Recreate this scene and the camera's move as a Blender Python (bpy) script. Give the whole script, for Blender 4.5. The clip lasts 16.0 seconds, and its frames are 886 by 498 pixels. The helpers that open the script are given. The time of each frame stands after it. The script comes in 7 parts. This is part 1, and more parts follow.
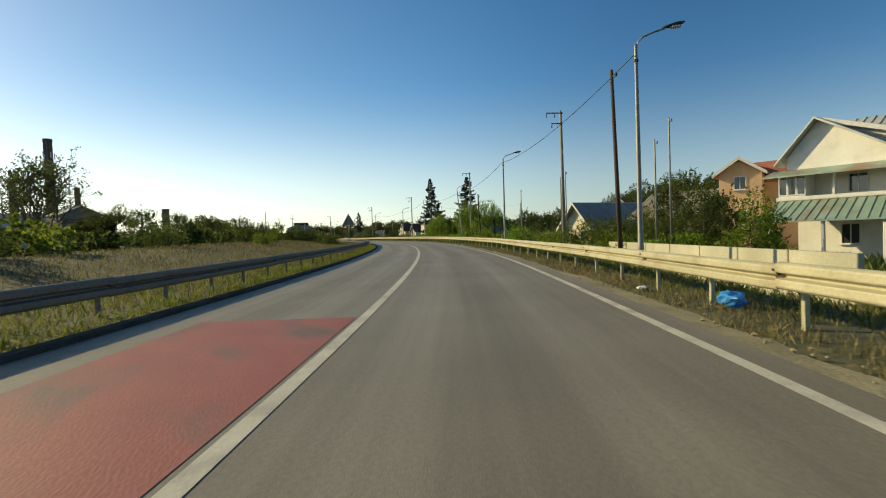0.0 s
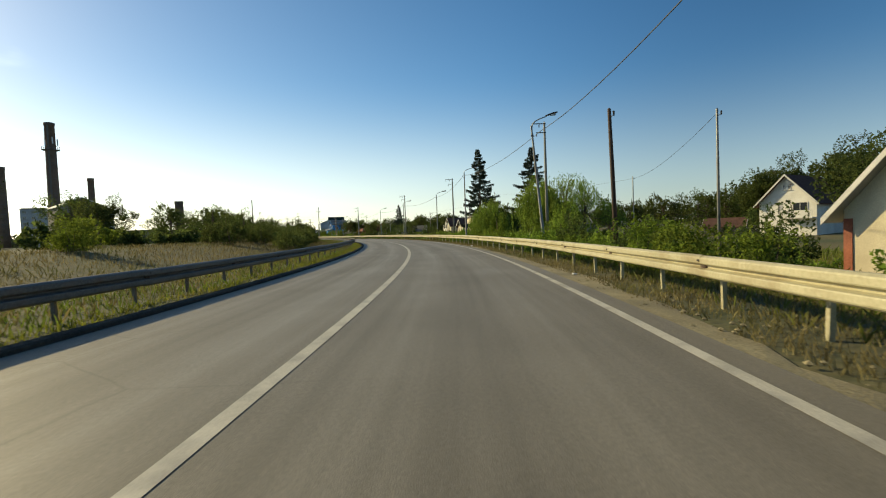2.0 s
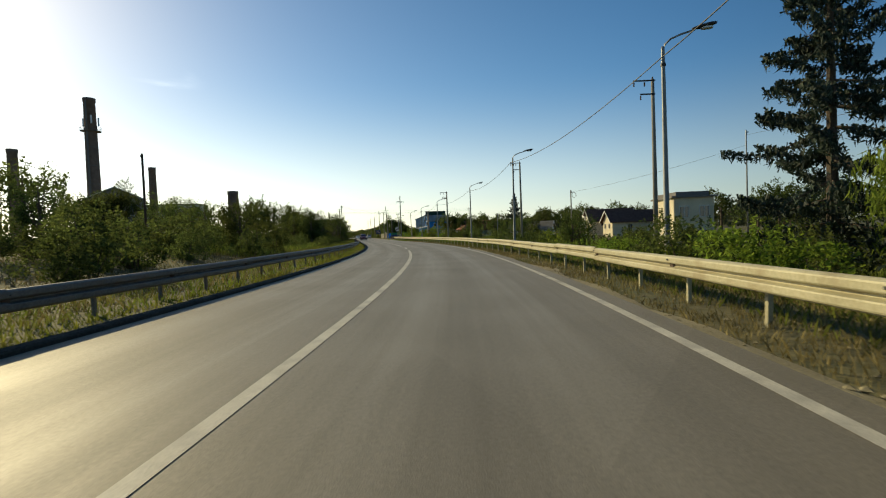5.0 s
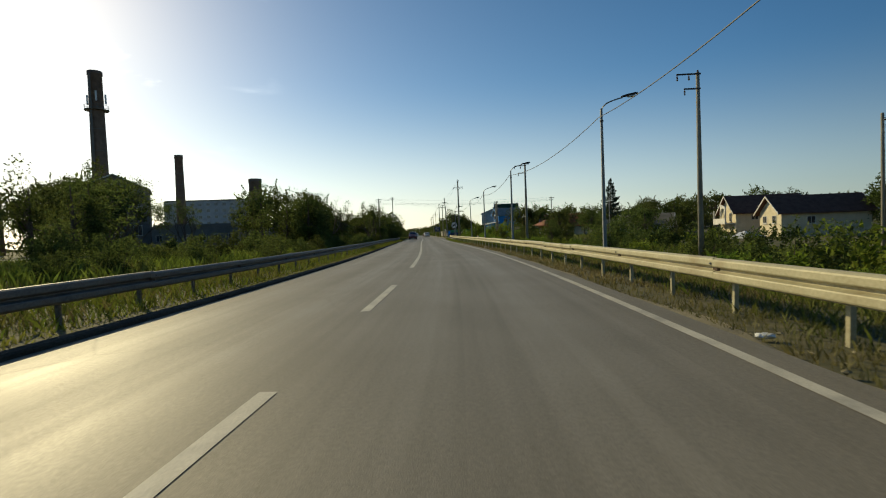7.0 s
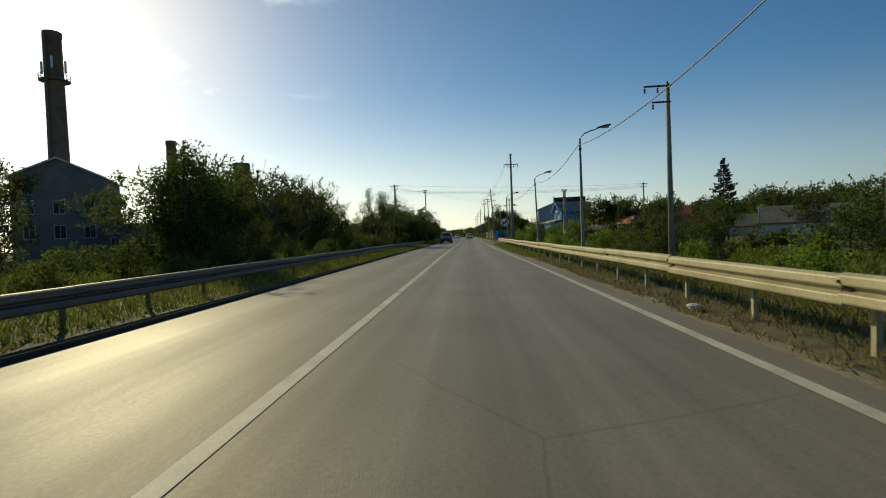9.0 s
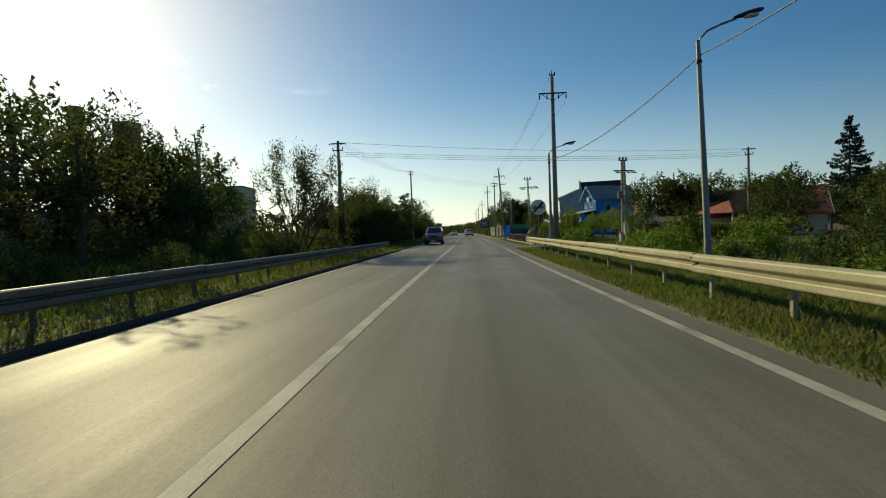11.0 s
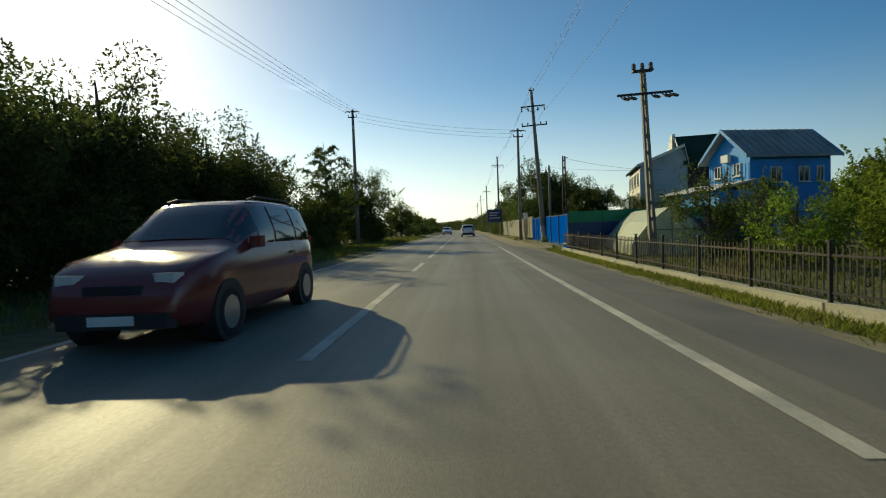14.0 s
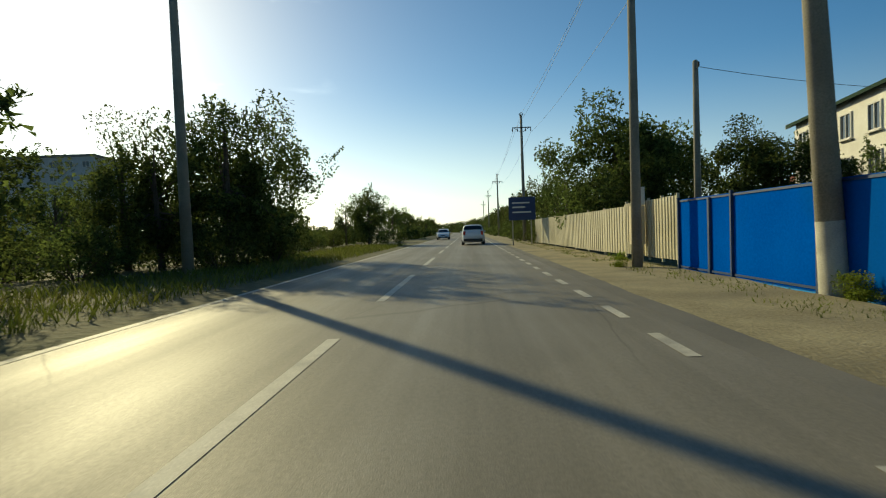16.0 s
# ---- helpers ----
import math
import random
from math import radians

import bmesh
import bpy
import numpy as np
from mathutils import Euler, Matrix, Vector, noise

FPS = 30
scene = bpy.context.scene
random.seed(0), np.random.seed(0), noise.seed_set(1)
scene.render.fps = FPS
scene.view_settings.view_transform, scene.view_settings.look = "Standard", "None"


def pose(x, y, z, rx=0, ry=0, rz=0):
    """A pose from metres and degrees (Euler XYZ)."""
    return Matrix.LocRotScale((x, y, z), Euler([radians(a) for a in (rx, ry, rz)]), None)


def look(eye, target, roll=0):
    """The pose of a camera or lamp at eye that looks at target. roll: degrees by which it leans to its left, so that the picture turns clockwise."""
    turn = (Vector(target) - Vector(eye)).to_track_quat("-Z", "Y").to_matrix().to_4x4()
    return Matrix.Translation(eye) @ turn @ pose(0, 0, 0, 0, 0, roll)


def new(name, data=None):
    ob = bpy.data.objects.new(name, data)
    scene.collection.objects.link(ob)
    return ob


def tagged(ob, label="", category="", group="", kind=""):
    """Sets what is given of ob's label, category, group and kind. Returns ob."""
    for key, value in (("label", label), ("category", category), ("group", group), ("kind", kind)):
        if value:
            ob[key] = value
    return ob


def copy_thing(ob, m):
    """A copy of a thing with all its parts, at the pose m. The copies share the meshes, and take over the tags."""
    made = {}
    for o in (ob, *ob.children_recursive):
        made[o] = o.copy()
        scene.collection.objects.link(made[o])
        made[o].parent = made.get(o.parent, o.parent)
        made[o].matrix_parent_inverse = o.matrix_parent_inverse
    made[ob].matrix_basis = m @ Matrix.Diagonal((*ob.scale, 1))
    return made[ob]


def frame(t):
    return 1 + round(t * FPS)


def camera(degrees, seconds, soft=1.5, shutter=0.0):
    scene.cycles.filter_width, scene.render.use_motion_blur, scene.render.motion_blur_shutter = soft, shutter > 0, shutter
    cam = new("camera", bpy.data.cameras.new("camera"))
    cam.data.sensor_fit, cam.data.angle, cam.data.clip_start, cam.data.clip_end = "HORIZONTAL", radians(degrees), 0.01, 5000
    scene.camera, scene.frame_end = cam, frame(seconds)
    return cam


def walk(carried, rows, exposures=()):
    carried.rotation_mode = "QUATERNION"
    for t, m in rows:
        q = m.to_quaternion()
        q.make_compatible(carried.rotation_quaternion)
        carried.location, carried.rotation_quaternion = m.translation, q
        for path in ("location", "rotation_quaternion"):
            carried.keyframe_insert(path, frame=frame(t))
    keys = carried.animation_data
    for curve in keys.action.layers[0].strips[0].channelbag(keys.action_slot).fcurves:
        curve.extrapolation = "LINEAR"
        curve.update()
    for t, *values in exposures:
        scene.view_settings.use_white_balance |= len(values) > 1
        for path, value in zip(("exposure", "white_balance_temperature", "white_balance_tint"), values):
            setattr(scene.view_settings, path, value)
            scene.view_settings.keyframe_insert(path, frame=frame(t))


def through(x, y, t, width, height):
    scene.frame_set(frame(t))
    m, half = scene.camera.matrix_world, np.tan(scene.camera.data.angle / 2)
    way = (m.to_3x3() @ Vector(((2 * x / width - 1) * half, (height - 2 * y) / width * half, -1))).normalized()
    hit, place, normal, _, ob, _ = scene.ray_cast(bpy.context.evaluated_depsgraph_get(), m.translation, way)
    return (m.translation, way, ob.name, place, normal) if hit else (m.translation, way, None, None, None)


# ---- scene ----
# camera and its drive: seconds, x, y, heading to the left, pitch
EYE = 1.2
ROLL = -2.21
FOV = 83.45
ROWS = [
    (0.0, -0.15, -0.02, -28.31, -1.86),
    (0.5, 4.10, 7.36, -26.86, -1.70),
    (1.0, 8.21, 14.90, -25.36, -1.78),
    (1.5, 12.25, 22.47, -23.90, -1.92),
    (2.0, 16.21, 30.54, -22.25, -2.15),
    (2.5, 20.04, 38.83, -20.30, -1.98),
    (3.0, 23.60, 47.37, -17.78, -2.19),
    (3.5, 26.74, 56.26, -15.33, -1.97),
    (4.0, 29.46, 65.21, -12.93, -1.93),
    (4.5, 31.77, 74.06, -10.75, -1.92),
    (5.0, 33.69, 82.68, -8.58, -1.85),
    (5.5, 35.26, 91.09, -6.43, -1.80),
    (6.0, 36.49, 99.31, -4.32, -1.78),
    (6.5, 37.41, 107.40, -2.34, -1.76),
    (7.0, 38.04, 115.40, -0.52, -1.84),
    (7.5, 38.41, 123.36, 1.30, -1.57),
    (8.0, 38.60, 130.97, 2.67, -1.65),
    (8.5, 38.64, 138.32, 3.94, -1.59),
    (9.0, 38.53, 145.55, 4.81, -1.50),
    (9.5, 38.31, 152.73, 5.15, -1.64),
    (10.0, 38.03, 159.87, 5.15, -1.76),
    (10.5, 37.73, 167.00, 4.97, -1.86),
    (11.0, 37.45, 174.17, 4.68, -1.96),
    (11.5, 37.23, 181.44, 4.40, -2.11),
    (12.0, 37.08, 188.92, 4.35, -1.78),
    (12.5, 37.00, 196.24, 4.27, -1.95),
    (13.0, 36.89, 203.42, 4.23, -1.88),
    (13.5, 36.72, 210.40, 4.52, -1.92),
    (14.0, 36.51, 217.10, 4.78, -2.34),
    (14.5, 36.28, 223.90, 5.07, -2.29),
    (15.0, 36.04, 230.73, 5.17, -2.32),
    (15.5, 35.80, 237.87, 5.23, -2.18),
    (16.0, 35.50, 245.13, 5.21, -2.08),
]


def aim(x, y, yaw, pitch):
    a, b = radians(yaw), radians(pitch)
    way = Vector((-math.sin(a) * math.cos(b), math.cos(a) * math.cos(b), math.sin(b)))
    eye = Vector((x, y, EYE))
    return look(eye, eye + way * 10, ROLL)


cam = camera(FOV, 16.0, soft=1.1, shutter=0.05)
walk(cam, [(t, aim(x, y, yaw, pitch)) for t, x, y, yaw, pitch in ROWS],
     exposures=[(0.0, 0.02, 7250, 3), (3.0, 0.0, 7350, 4), (7.0, -0.5, 7050, 3), (9.0, -0.6, 6950, 1), (11.5, -0.5, 6850, -4), (12.5, -0.36, 6750, -3), (13.0, -0.5, 6650, -3), (14.5, -0.3, 6950, -4), (16.0, -0.3, 6950, -5)])

# the line that the road follows: its heading to the left every 8 m from the start
HEAD = [ -30.87, -29.48, -28.05, -26.72, -25.28, -23.76, -21.94, -19.90, -17.92, -15.97, -14.13, -12.24, -10.29, -8.29, -6.34, -4.50, -2.63, -1.07, 0.27, 1.21, 1.73, 1.96, 1.97, 1.82, 1.58, 1.39, 1.21, 1.36, 1.63, 2.00, 2.12, 2.22, 2.22 ]
STEP = 1.0
S_MIN, S_MAX = -80, 1400


def _line():
    pts = {}
    def heading(s):
        if s <= 0:
            return HEAD[0] + s * 0.17
        k = s / 8.0
        if k >= len(HEAD) - 1:
            return HEAD[-1] + 14.0 * max(0.0, min(1.0, (s - 410.0) / 190.0))
        i = int(k)
        return HEAD[i] + (HEAD[i + 1] - HEAD[i]) * (k - i)
    x = y = 0.0
    pts[0] = (0.0, 0.0, heading(0))
    for s in range(0, S_MAX):
        h = radians(heading(s + 0.5))
        x, y = x - math.sin(h), y + math.cos(h)
        pts[s + 1] = (x, y, heading(s + 1))
    x = y = 0.0
    for s in range(0, S_MIN, -1):
        h = radians(heading(s - 0.5))
        x, y = x + math.sin(h), y - math.cos(h)
        pts[s - 1] = (x, y, heading(s - 1))
    return pts


LINE = _line()
LANE = 1.55      # the car keeps this far to the right of the centre line


def bearing(s):
    i = math.floor(max(S_MIN, min(S_MAX - 1, s)))
    f = s - i
    return LINE[i][2] * (1 - f) + LINE[i + 1][2] * f


def road_at(s, u, z=0.0):
    """World place s metres along the road and u metres to the right of its centre line."""
    i = math.floor(max(S_MIN, min(S_MAX - 1, s)))
    f = s - i
    a, b = LINE[i], LINE[i + 1]
    h = radians(a[2] * (1 - f) + b[2] * f)
    x, y = a[0] + (b[0] - a[0]) * f, a[1] + (b[1] - a[1]) * f
    return Vector((x + (u - LANE) * math.cos(h), y + (u - LANE) * math.sin(h), z))


def road_pose(s, u, z=0.0, turn=0.0):
    """A pose whose +y looks along the road and whose +x looks to its right."""
    p = road_at(s, u, z)
    return pose(p.x, p.y, p.z, 0, 0, bearing(s) + turn)

# sky and sun: a September morning, sun ahead and to the left
SUN_LEFT, SUN_UP = 40.0, 24.0
world = bpy.data.worlds.new("sky")
scene.world = world
world.use_nodes = True
_n = world.node_tree.nodes
_sky = _n.new("ShaderNodeTexSky")
_sky.sky_type = "NISHITA"
_sky.sun_disc = False
_sky.sun_elevation = radians(SUN_UP)
_sky.sun_rotation = radians(-SUN_LEFT)
_sky.air_density, _sky.dust_density, _sky.ozone_density = 0.85, 0.42, 1.3
_n["Background"].inputs["Strength"].default_value = 0.138
_hue = _n.new("ShaderNodeHueSaturation")
# the haze of a September morning: paler towards the horizon, deeper blue overhead
_dir = _n.new("ShaderNodeSeparateXYZ")
world.node_tree.links.new(_n.new("ShaderNodeTexCoord").outputs["Generated"], _dir.inputs[0])
_haze = _n.new("ShaderNodeMapRange")
_haze.interpolation_type = "SMOOTHSTEP"
for _key, _val in (("From Min", -0.02), ("From Max", 0.3), ("To Min", 0.52), ("To Max", 1.28)):
    _haze.inputs[_key].default_value = _val
world.node_tree.links.new(_dir.outputs["Z"], _haze.inputs["Value"])
_deep = _n.new("ShaderNodeMapRange")
for _key, _val in (("From Min", 0.05), ("From Max", 0.5), ("To Min", 1.04), ("To Max", 0.9)):
    _deep.inputs[_key].default_value = _val
world.node_tree.links.new(_dir.outputs["Z"], _deep.inputs["Value"])
world.node_tree.links.new(_sky.outputs[0], _hue.inputs["Color"])
# thin bright cloud wisps, lit strongest near the sun
_flat = _n.new("ShaderNodeVectorMath")
_flat.operation = "DIVIDE"
_rise = _n.new("ShaderNodeMath")
_rise.operation, _rise.inputs[1].default_value = "ADD", 0.12
world.node_tree.links.new(_dir.outputs["Z"], _rise.inputs[0])
_all = _n.new("ShaderNodeCombineXYZ")
for _axis_name in "XYZ":
    world.node_tree.links.new(_rise.outputs[0], _all.inputs[_axis_name])
world.node_tree.links.new(_dir.inputs[0].links[0].from_socket, _flat.inputs[0])
world.node_tree.links.new(_all.outputs[0], _flat.inputs[1])
_puff = _n.new("ShaderNodeTexNoise")
_puff.inputs["Scale"].default_value, _puff.inputs["Detail"].default_value, _puff.inputs["Distortion"].default_value = 2.3, 7.0, 0.5
world.node_tree.links.new(_flat.outputs[0], _puff.inputs["Vector"])
_cover = _n.new("ShaderNodeMapRange")
_cover.interpolation_type = "SMOOTHSTEP"
for _key, _val in (("From Min", 0.53), ("From Max", 0.72), ("To Min", 0.0), ("To Max", 1.0)):
    _cover.inputs[_key].default_value = _val
world.node_tree.links.new(_puff.outputs["Fac"], _cover.inputs["Value"])
_dot = _n.new("ShaderNodeVectorMath")
_dot.operation = "DOT_PRODUCT"
world.node_tree.links.new(_dir.inputs[0].links[0].from_socket, _dot.inputs[0])
_dot.inputs[1].default_value = (-math.sin(radians(SUN_LEFT)) * math.cos(radians(SUN_UP)), math.cos(radians(SUN_LEFT)) * math.cos(radians(SUN_UP)), math.sin(radians(SUN_UP)))
_away = _n.new("ShaderNodeMapRange")
_away.interpolation_type = "SMOOTHSTEP"
for _key, _val in (("From Min", 0.0), ("From Max", 0.5), ("To Min", 0.81), ("To Max", 1.06)):
    _away.inputs[_key].default_value = _val
world.node_tree.links.new(_dot.outputs["Value"], _away.inputs["Value"])
_tone = _n.new("ShaderNodeMath")
_tone.operation = "MULTIPLY"
world.node_tree.links.new(_deep.outputs[0], _tone.inputs[0])
world.node_tree.links.new(_away.outputs[0], _tone.inputs[1])
world.node_tree.links.new(_tone.outputs[0], _hue.inputs["Value"])
_clear = _n.new("ShaderNodeMapRange")
_clear.interpolation_type = "SMOOTHSTEP"
for _key, _val in (("From Min", 0.3), ("From Max", 0.85), ("To Min", 0.05), ("To Max", 0.0)):
    _clear.inputs[_key].default_value = _val
world.node_tree.links.new(_dot.outputs["Value"], _clear.inputs["Value"])
_full = _n.new("ShaderNodeMath")
_full.operation = "ADD"
world.node_tree.links.new(_haze.outputs[0], _full.inputs[0])
world.node_tree.links.new(_clear.outputs[0], _full.inputs[1])
world.node_tree.links.new(_full.outputs[0], _hue.inputs["Saturation"])
_phase = _n.new("ShaderNodeMapRange")
_phase.interpolation_type = "SMOOTHSTEP"
for _key, _val in (("From Min", 0.91), ("From Max", 0.99), ("To Min", 0.0), ("To Max", 1.0)):
    _phase.inputs[_key].default_value = _val
world.node_tree.links.new(_dot.outputs["Value"], _phase.inputs["Value"])
_much = _n.new("ShaderNodeMath")
_much.operation = "MULTIPLY"
world.node_tree.links.new(_cover.outputs[0], _much.inputs[0])
world.node_tree.links.new(_phase.outputs[0], _much.inputs[1])
_cloud = _n.new("ShaderNodeMix")
_cloud.data_type, _cloud.blend_type = "RGBA", "ADD"
_cloud.inputs[7].default_value = (9.0, 8.8, 8.4, 1)
world.node_tree.links.new(_much.outputs[0], _cloud.inputs["Factor"])
_side = _n.new("ShaderNodeMapRange")
_side.interpolation_type = "SMOOTHSTEP"
for _key, _val in (("From Min", 0.0), ("From Max", 0.85), ("To Min", 1.0), ("To Max", 0.0)):
    _side.inputs[_key].default_value = _val
world.node_tree.links.new(_dot.outputs["Value"], _side.inputs["Value"])
_cool = _n.new("ShaderNodeMix")
_cool.data_type, _cool.blend_type = "RGBA", "MULTIPLY"
_cool.inputs[7].default_value = (0.84, 0.96, 1.06, 1)
world.node_tree.links.new(_side.outputs[0], _cool.inputs["Factor"])
world.node_tree.links.new(_hue.outputs[0], _cool.inputs[6])
world.node_tree.links.new(_cool.outputs[2], _cloud.inputs[6])
world.node_tree.links.new(_cloud.outputs[2], _n["Background"].inputs["Color"])
_sun = bpy.data.lights.new("sun", "SUN")
_sun.energy, _sun.angle, _sun.color = 4.9, radians(0.6), (1.0, 0.845, 0.53)
sun = new("sun", _sun)
sun.matrix_world = look(Vector((-math.sin(radians(SUN_LEFT)) * math.cos(radians(SUN_UP)),
                                math.cos(radians(SUN_LEFT)) * math.cos(radians(SUN_UP)),
                                math.sin(radians(SUN_UP)))) * 200, (0, 0, 0))

# ---- materials ----
def material(name, dark, light, scale=3.0, rough=0.7, metal=0.0, bump=0.2, fine=40.0, stain=None, stain_scale=0.6,
             stain_amount=0.45, through=0.0, local=False, spread=0.0, stretch=(1, 1, 1), gloss=0.5, bumpd=0.02):
    """Two colours broken up by coarse and fine noise, with relief, stains and, for leaves, light that comes through."""
    m = bpy.data.materials.new(name)
    m.use_nodes = True
    t = m.node_tree
    nodes, links = t.nodes, t.links
    b = nodes["Principled BSDF"]
    b.inputs["Roughness"].default_value = rough
    b.inputs["Metallic"].default_value = metal
    b.inputs["Specular IOR Level"].default_value = gloss
    if local:
        src = nodes.new("ShaderNodeTexCoord").outputs["Object"]
    else:
        src = nodes.new("ShaderNodeNewGeometry").outputs["Position"]
    mp = nodes.new("ShaderNodeMapping")
    mp.inputs["Scale"].default_value = stretch
    links.new(src, mp.inputs["Vector"])
    def noise_tex(sc, detail):
        n = nodes.new("ShaderNodeTexNoise")
        n.inputs["Scale"].default_value, n.inputs["Detail"].default_value = sc, detail
        links.new(mp.outputs[0], n.inputs["Vector"])
        return n
    def ramp(fac, a, b2, lo, hi):
        r = nodes.new("ShaderNodeValToRGB")
        r.color_ramp.elements[0].position, r.color_ramp.elements[1].position = lo, hi
        r.color_ramp.elements[0].color, r.color_ramp.elements[1].color = (*a, 1), (*b2, 1)
        links.new(fac, r.inputs["Fac"])
        return r
    coarse, small = noise_tex(scale, 5.0), noise_tex(fine, 3.0)
    add = nodes.new("ShaderNodeMath")
    add.operation = "MULTIPLY_ADD"
    links.new(small.outputs["Fac"], add.inputs[0])
    add.inputs[1].default_value = 0.5
    half = nodes.new("ShaderNodeMath")
    half.operation = "MULTIPLY"
    half.inputs[1].default_value = 0.5
    links.new(coarse.outputs["Fac"], half.inputs[0])
    links.new(half.outputs[0], add.inputs[2])
    col = ramp(add.outputs[0], dark, light, 0.36, 0.64).outputs["Color"]
    if spread:
        info = nodes.new("ShaderNodeNewGeometry")
        hsv = nodes.new("ShaderNodeHueSaturation")
        rng = nodes.new("ShaderNodeMapRange")
        rng.inputs["To Min"].default_value, rng.inputs["To Max"].default_value = 1 - spread, 1 + spread
        links.new(info.outputs["Random Per Island"], rng.inputs["Value"])
        own = nodes.new("ShaderNodeObjectInfo")
        each = nodes.new("ShaderNodeMapRange")
        each.inputs["To Min"].default_value, each.inputs["To Max"].default_value = 0.8, 1.25
        links.new(own.outputs["Random"], each.inputs["Value"])
        both = nodes.new("ShaderNodeMath")
        both.operation = "MULTIPLY"
        links.new(rng.outputs[0], both.inputs[0])
        links.new(each.outputs[0], both.inputs[1])
        links.new(both.outputs[0], hsv.inputs["Value"])
        tint = nodes.new("ShaderNodeMapRange")
        tint.inputs["To Min"].default_value, tint.inputs["To Max"].default_value = 0.485, 0.512
        links.new(own.outputs["Random"], tint.inputs["Value"])
        links.new(tint.outputs[0], hsv.inputs["Hue"])
        links.new(col, hsv.inputs["Color"])
        col = hsv.outputs["Color"]
    if stain:
        big = noise_tex(stain_scale, 6.0)
        mask = ramp(big.outputs["Fac"], (0, 0, 0), (1, 1, 1), 0.5, 0.68)
        mul = nodes.new("ShaderNodeMath")
        mul.operation, mul.inputs[1].default_value = "MULTIPLY", stain_amount
        links.new(mask.outputs["Color"], mul.inputs[0])
        mix = nodes.new("ShaderNodeMix")
        mix.data_type = "RGBA"
        links.new(mul.outputs[0], mix.inputs["Factor"])
        links.new(col, mix.inputs[6])
        mix.inputs[7].default_value = (*stain, 1)
        col = mix.outputs[2]
    links.new(col, b.inputs["Base Color"])
    if bump:
        bp = nodes.new("ShaderNodeBump")
        bp.inputs["Strength"].default_value, bp.inputs["Distance"].default_value = bump, bumpd
        links.new(small.outputs["Fac"], bp.inputs["Height"])
        links.new(bp.outputs[0], b.inputs["Normal"])
    if through:
        tr = nodes.new("ShaderNodeBsdfTranslucent")
        links.new(col, tr.inputs["Color"])
        mx = nodes.new("ShaderNodeMixShader")
        mx.inputs[0].default_value = through
        links.new(b.outputs[0], mx.inputs[1])
        links.new(tr.outputs[0], mx.inputs[2])
        links.new(mx.outputs[0], nodes["Material Output"].inputs["Surface"])
    return m


def glass_like(name, tint, rough=0.05):
    m = bpy.data.materials.new(name)
    m.use_nodes = True
    b = m.node_tree.nodes["Principled BSDF"]
    b.inputs["Base Color"].default_value = (*tint, 1)
    b.inputs["Roughness"].default_value = rough
    b.inputs["Specular IOR Level"].default_value = 0.8
    return m


